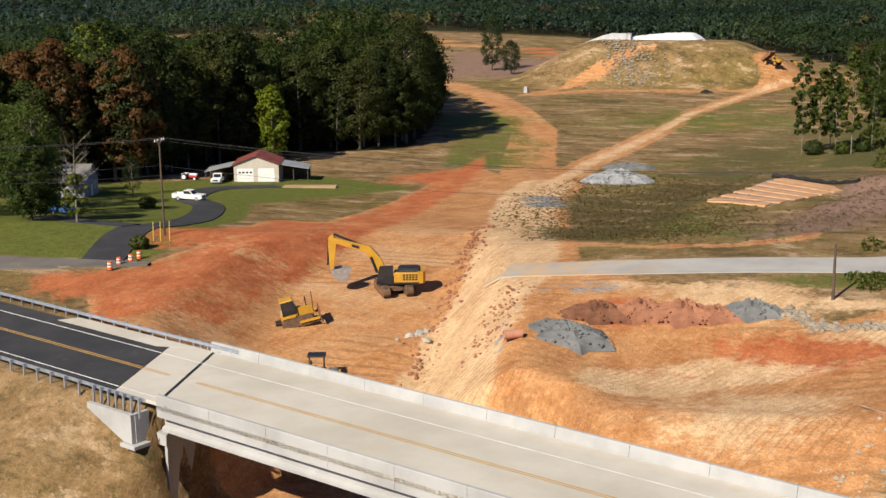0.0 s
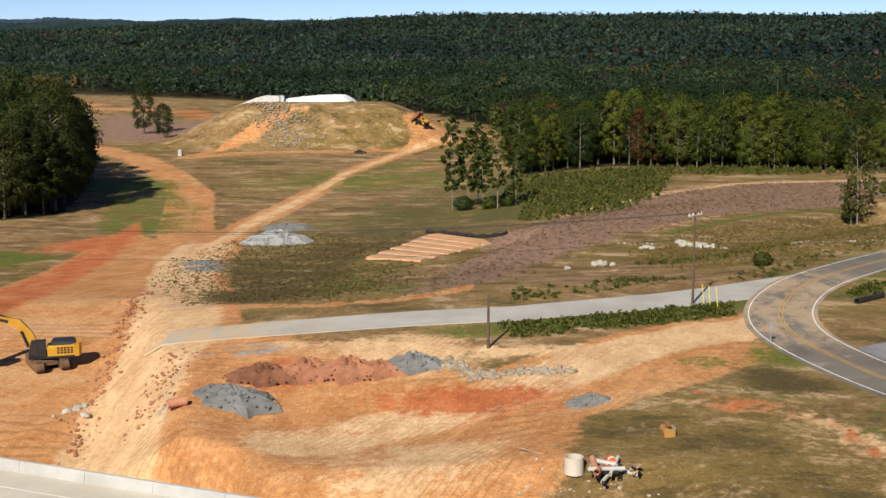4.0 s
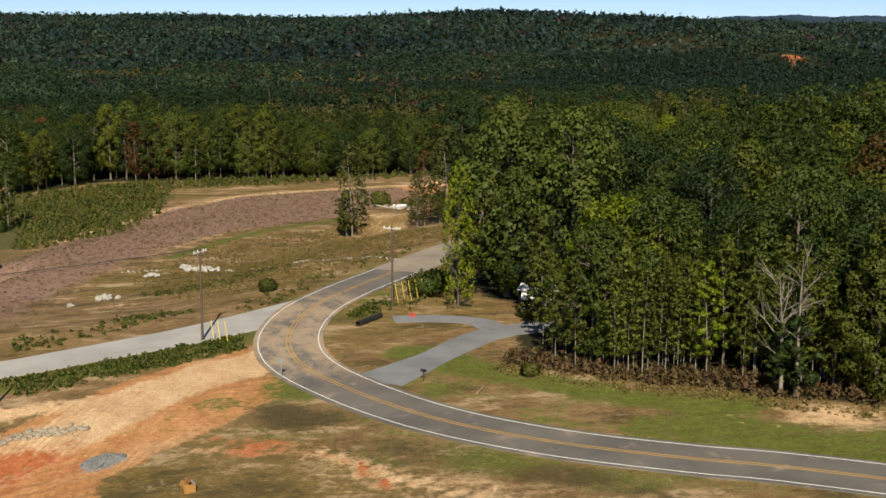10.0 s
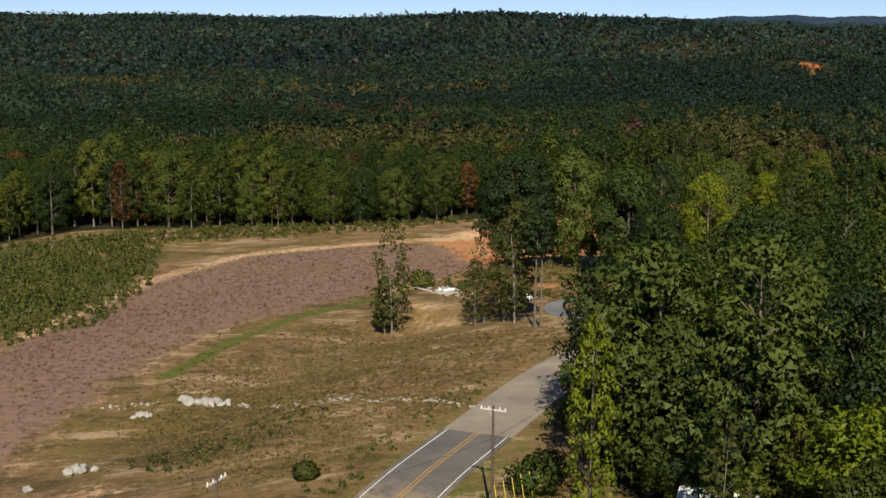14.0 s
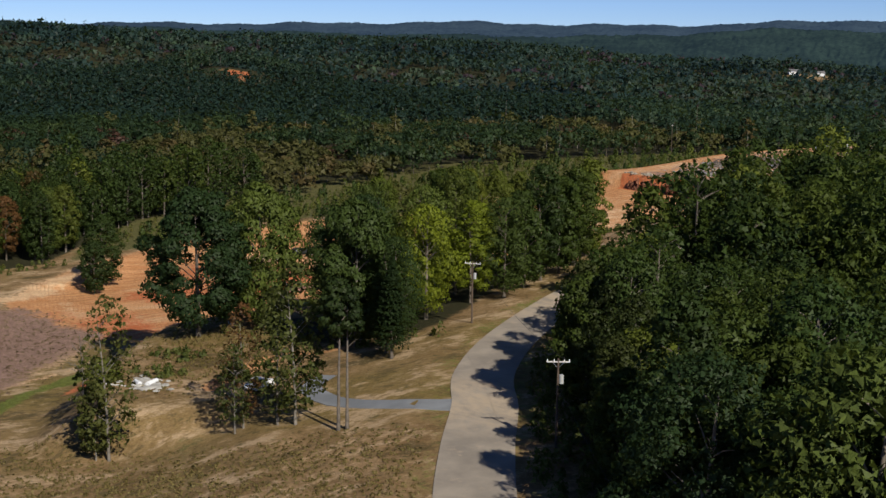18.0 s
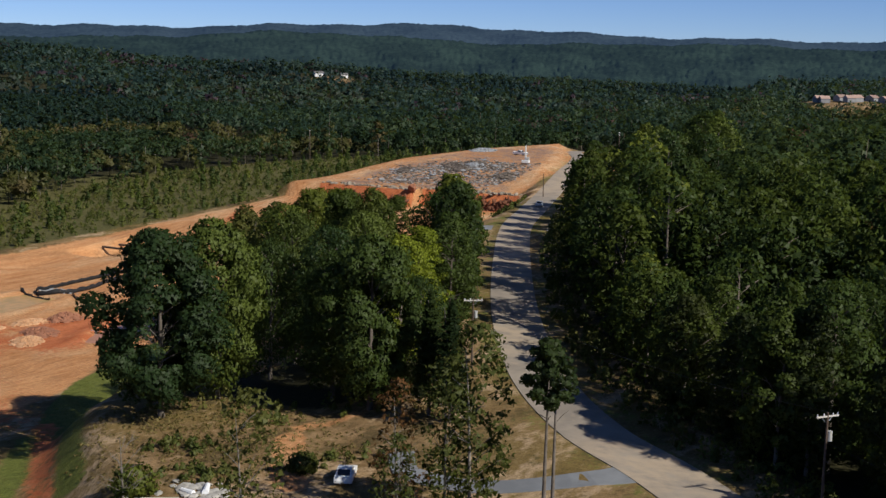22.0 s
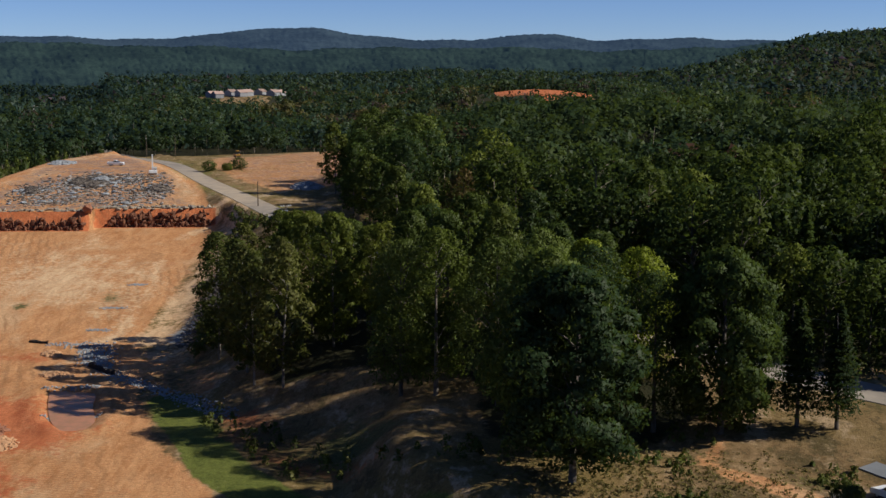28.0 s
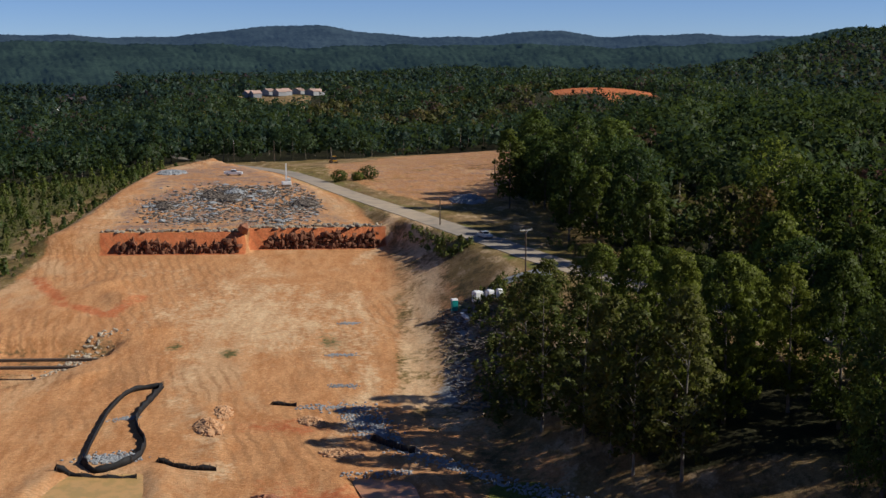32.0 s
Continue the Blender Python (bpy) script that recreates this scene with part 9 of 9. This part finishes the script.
    for mat, n, size, flat, lab in ((M_ROCK, 520, 0.34, 0.4, "tan rubble spread over the plateau"), (M_GREY_ROCK, 620, 0.40, 0.35, "grey concrete rubble over the plateau"), (M_TIMBER, 1100, 0.46, 0.4, "dark broken timber and earth in the rubble"), (M_WHITE_ROCK, 330, 0.36, 0.35, "white fragments in the rubble")):
        stones("rubble", lab, strewn(n), mat, size, rng, flat=flat)
    stones("rubble", "large broken slabs among the rubble", strewn(60, 0.8), M_GREY_ROCK, 0.95, rng, flat=0.3)
    sticks("rubble_timber", "splintered timber and rods strewn over the rubble", strewn(420, 0.8), 2.2, M_TIMBER, rng, 0.5)
    sticks("rubble_timber", "pale broken boards strewn over the rubble", strewn(160, 0.9), 1.8, M_PALE_WOOD, rng, 0.3)
    for px, py, mat, r in ((326, 391, M_TIMBER, 3.4), (332, 385.5, M_GREY_ROCK, 3.2), (322, 386, M_TIMBER, 3.0), (315, 366, M_TIMBER, 3.4), (312, 402, M_TIMBER, 2.6)):
        heap("debris_heap", "tangled heap of demolition debris", "debris heap", px, py, r, 1.1, mat, rng, 300, 0.42, 20, 1.3)
        sticks("debris_timber", "tangle of splintered timber on the debris heap", np.array((px, py)) + rng.normal(size=(70, 2)) * r * 0.5, 2.6, M_TIMBER, rng, 1.4)
    heap("gravel_heap", "low grey heap of stone at the plateau's edge", "gravel heap", 388, 411, 5, 1.0, M_GREY_ROCK, rng, 120, 0.4, 0, 1.5)
    # cleared brush lying below the wall
    waste = in_patch(rng, [(207, 335.5), (182, 337), (166, 337.5), (151, 334), (156, 328.5), (178, 327.5), (198, 331)], 900)
    sticks("brush_waste", "grey cleared branches strewn below the block wall", waste[:620], 2.0, M_TIMBER, rng, 0.35)
    stones("brush_waste", "dark clods and stones among the cleared branches", waste[620:], M_TIMBER, 0.30, rng, flat=0.5)
    stones("brush_waste", "pale stones among the cleared branches", waste[560:660], M_ROCK, 0.3, rng, flat=0.5)
    heap("debris_heap", "bluish stone heap in the shade by the road", "stone heap", 318, 322, 5, 1.6, M_GREY_ROCK, rng, 200, 0.5, 10, 1.6)


rubble()
o = lone("drain_pipe", Kit().rod((0, 0, 0.35), (1.6, 0.5, 0.3), 0.42, sides=14, hollow=0.06), M_CLAY_PIPE, "short red drain pipe on the pit's rim", "pipe", round_=True)
o.matrix_world = pose(-45.6, 102.0, ground_z(-45.6, 102.0), 0, 0, 200)

# ---- straw matting on the bridge bank, far houses ----
for dx, dy in ((0, 0), (9, -3), (17, 3), (26, -2), (34, 4), (43, 0), (8, 13), (20, 16), (33, 14)):
    house(1150 + dx * 1.0, 442 + dy * 1.6 - dx * 1.75, 25 + dx, 11, 8, 3.0, 5.4, M_GREY_SIDING, M_TAN_ROOF, "distant tan-roofed house in the valley", detail=False, group="distant houses")
for px, py, w, d, tn in ((1361, 1143, 34, 12, 40), (1385, 1120, 12, 9, 40), (1500, 700, 20, 10, 30), (1560, 560, 14, 10, 10), (-330, 1330, 16, 10, 0), (-295, 1340, 12, 9, 20)):
    house(px, py, tn, w, d, 3.4, 5.6, M_WHITE, M_GREY_ROOF, "distant white house among the trees", detail=False, group="distant houses")

# ---- distant hills ----


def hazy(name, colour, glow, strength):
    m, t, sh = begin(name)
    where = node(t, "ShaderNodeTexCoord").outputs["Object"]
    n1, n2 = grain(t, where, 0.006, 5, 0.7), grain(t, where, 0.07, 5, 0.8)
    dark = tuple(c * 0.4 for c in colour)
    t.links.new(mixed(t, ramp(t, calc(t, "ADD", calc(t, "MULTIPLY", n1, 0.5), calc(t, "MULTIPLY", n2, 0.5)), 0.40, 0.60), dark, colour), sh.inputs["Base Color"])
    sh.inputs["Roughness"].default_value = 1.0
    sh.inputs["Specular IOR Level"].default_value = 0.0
    # air haze is put in as a bluish glow of the surface itself
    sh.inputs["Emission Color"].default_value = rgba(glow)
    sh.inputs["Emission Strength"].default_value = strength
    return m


def ridge(name, label, dist, base, bumps, mat, rough, lo=-125, hi=60):
    """A line of hills: its height in degrees over the eye, with swells of (bearing, width, degrees)."""
    rng = np.random.default_rng(int(dist))
    az = np.arange(lo, hi, 0.09)
    el = np.full(len(az), base)
    for at, w, up in bumps:
        el += up * np.exp(-(((az - at) / w) ** 2))
    el += 0.05 * np.sin(az * 0.9) + 0.03 * np.sin(az * 2.3 + 1)
    rows, steps = [], 30
    for n in range(steps):
        k = n / (steps - 2)
        d = dist - 900 * (1 - k)
        z = 40 + dist * np.tan(np.radians(el))
        fold = 1 + 0.10 * np.sin(az * 1.3 + 5 * k) + 0.06 * np.sin(az * 3.1 - 8 * k)
        z = -45 + (z + 45) * np.clip(k, 0, 1) ** (0.75 * fold) - (k > 1) * 40
        z = z + rng.normal(size=len(az)) * rough * (1.0 if k < 1 else 0.6)
        a = np.radians(az + rng.normal(size=len(az)) * 0.02)
        rows.append(np.stack([-d * np.sin(a) - 30, d * np.cos(a) + 250, z], 1))
    verts = np.stack(rows, 1).reshape(-1, 3)
    i = (np.arange(len(az) - 1)[:, None] * steps + np.arange(steps - 1)[None]).reshape(-1, 1)
    q = i + np.array([[0, 1, steps + 1, steps]])
    me = mesh_from(verts, q, name)
    me.materials.append(mat)
    me.shade_smooth()
    return tagged(new(name, me), label, "hills", kind="structure")


# both ridges emit faint blue in place of haze; the nearer one less
M_HAZE_RIDGE = hazy("haze_ridge", (0.030, 0.042, 0.045), (0.075, 0.135, 0.25), 0.22)
M_HAZE_HILLS = hazy("haze_hills", (0.026, 0.042, 0.030), (0.05, 0.10, 0.17), 0.14)
ridge("backdrop_ridge", "far wooded ridge on the skyline, blue with painted haze", 4250, 0.70, [(-60, 8, 0.40), (-86, 2.4, 0.55), (-83.3, 1.2, 0.15), (-97, 1.5, 0.22), (-40, 5, 0.12), (-12, 18, -0.22), (25, 14, -0.2)], M_HAZE_RIDGE, 1.6)
ridge("backdrop_hills", "darker wooded hills in painted haze before the ridge", 3100, 0.22, [(-110, 4.0, 0.75), (-74, 8, 0.25), (-56, 6, 0.45), (-22, 9, 0.2), (4, 9, 0.2), (24, 12, 0.2), (-93, 4, 0.12)], M_HAZE_HILLS, 1.8)
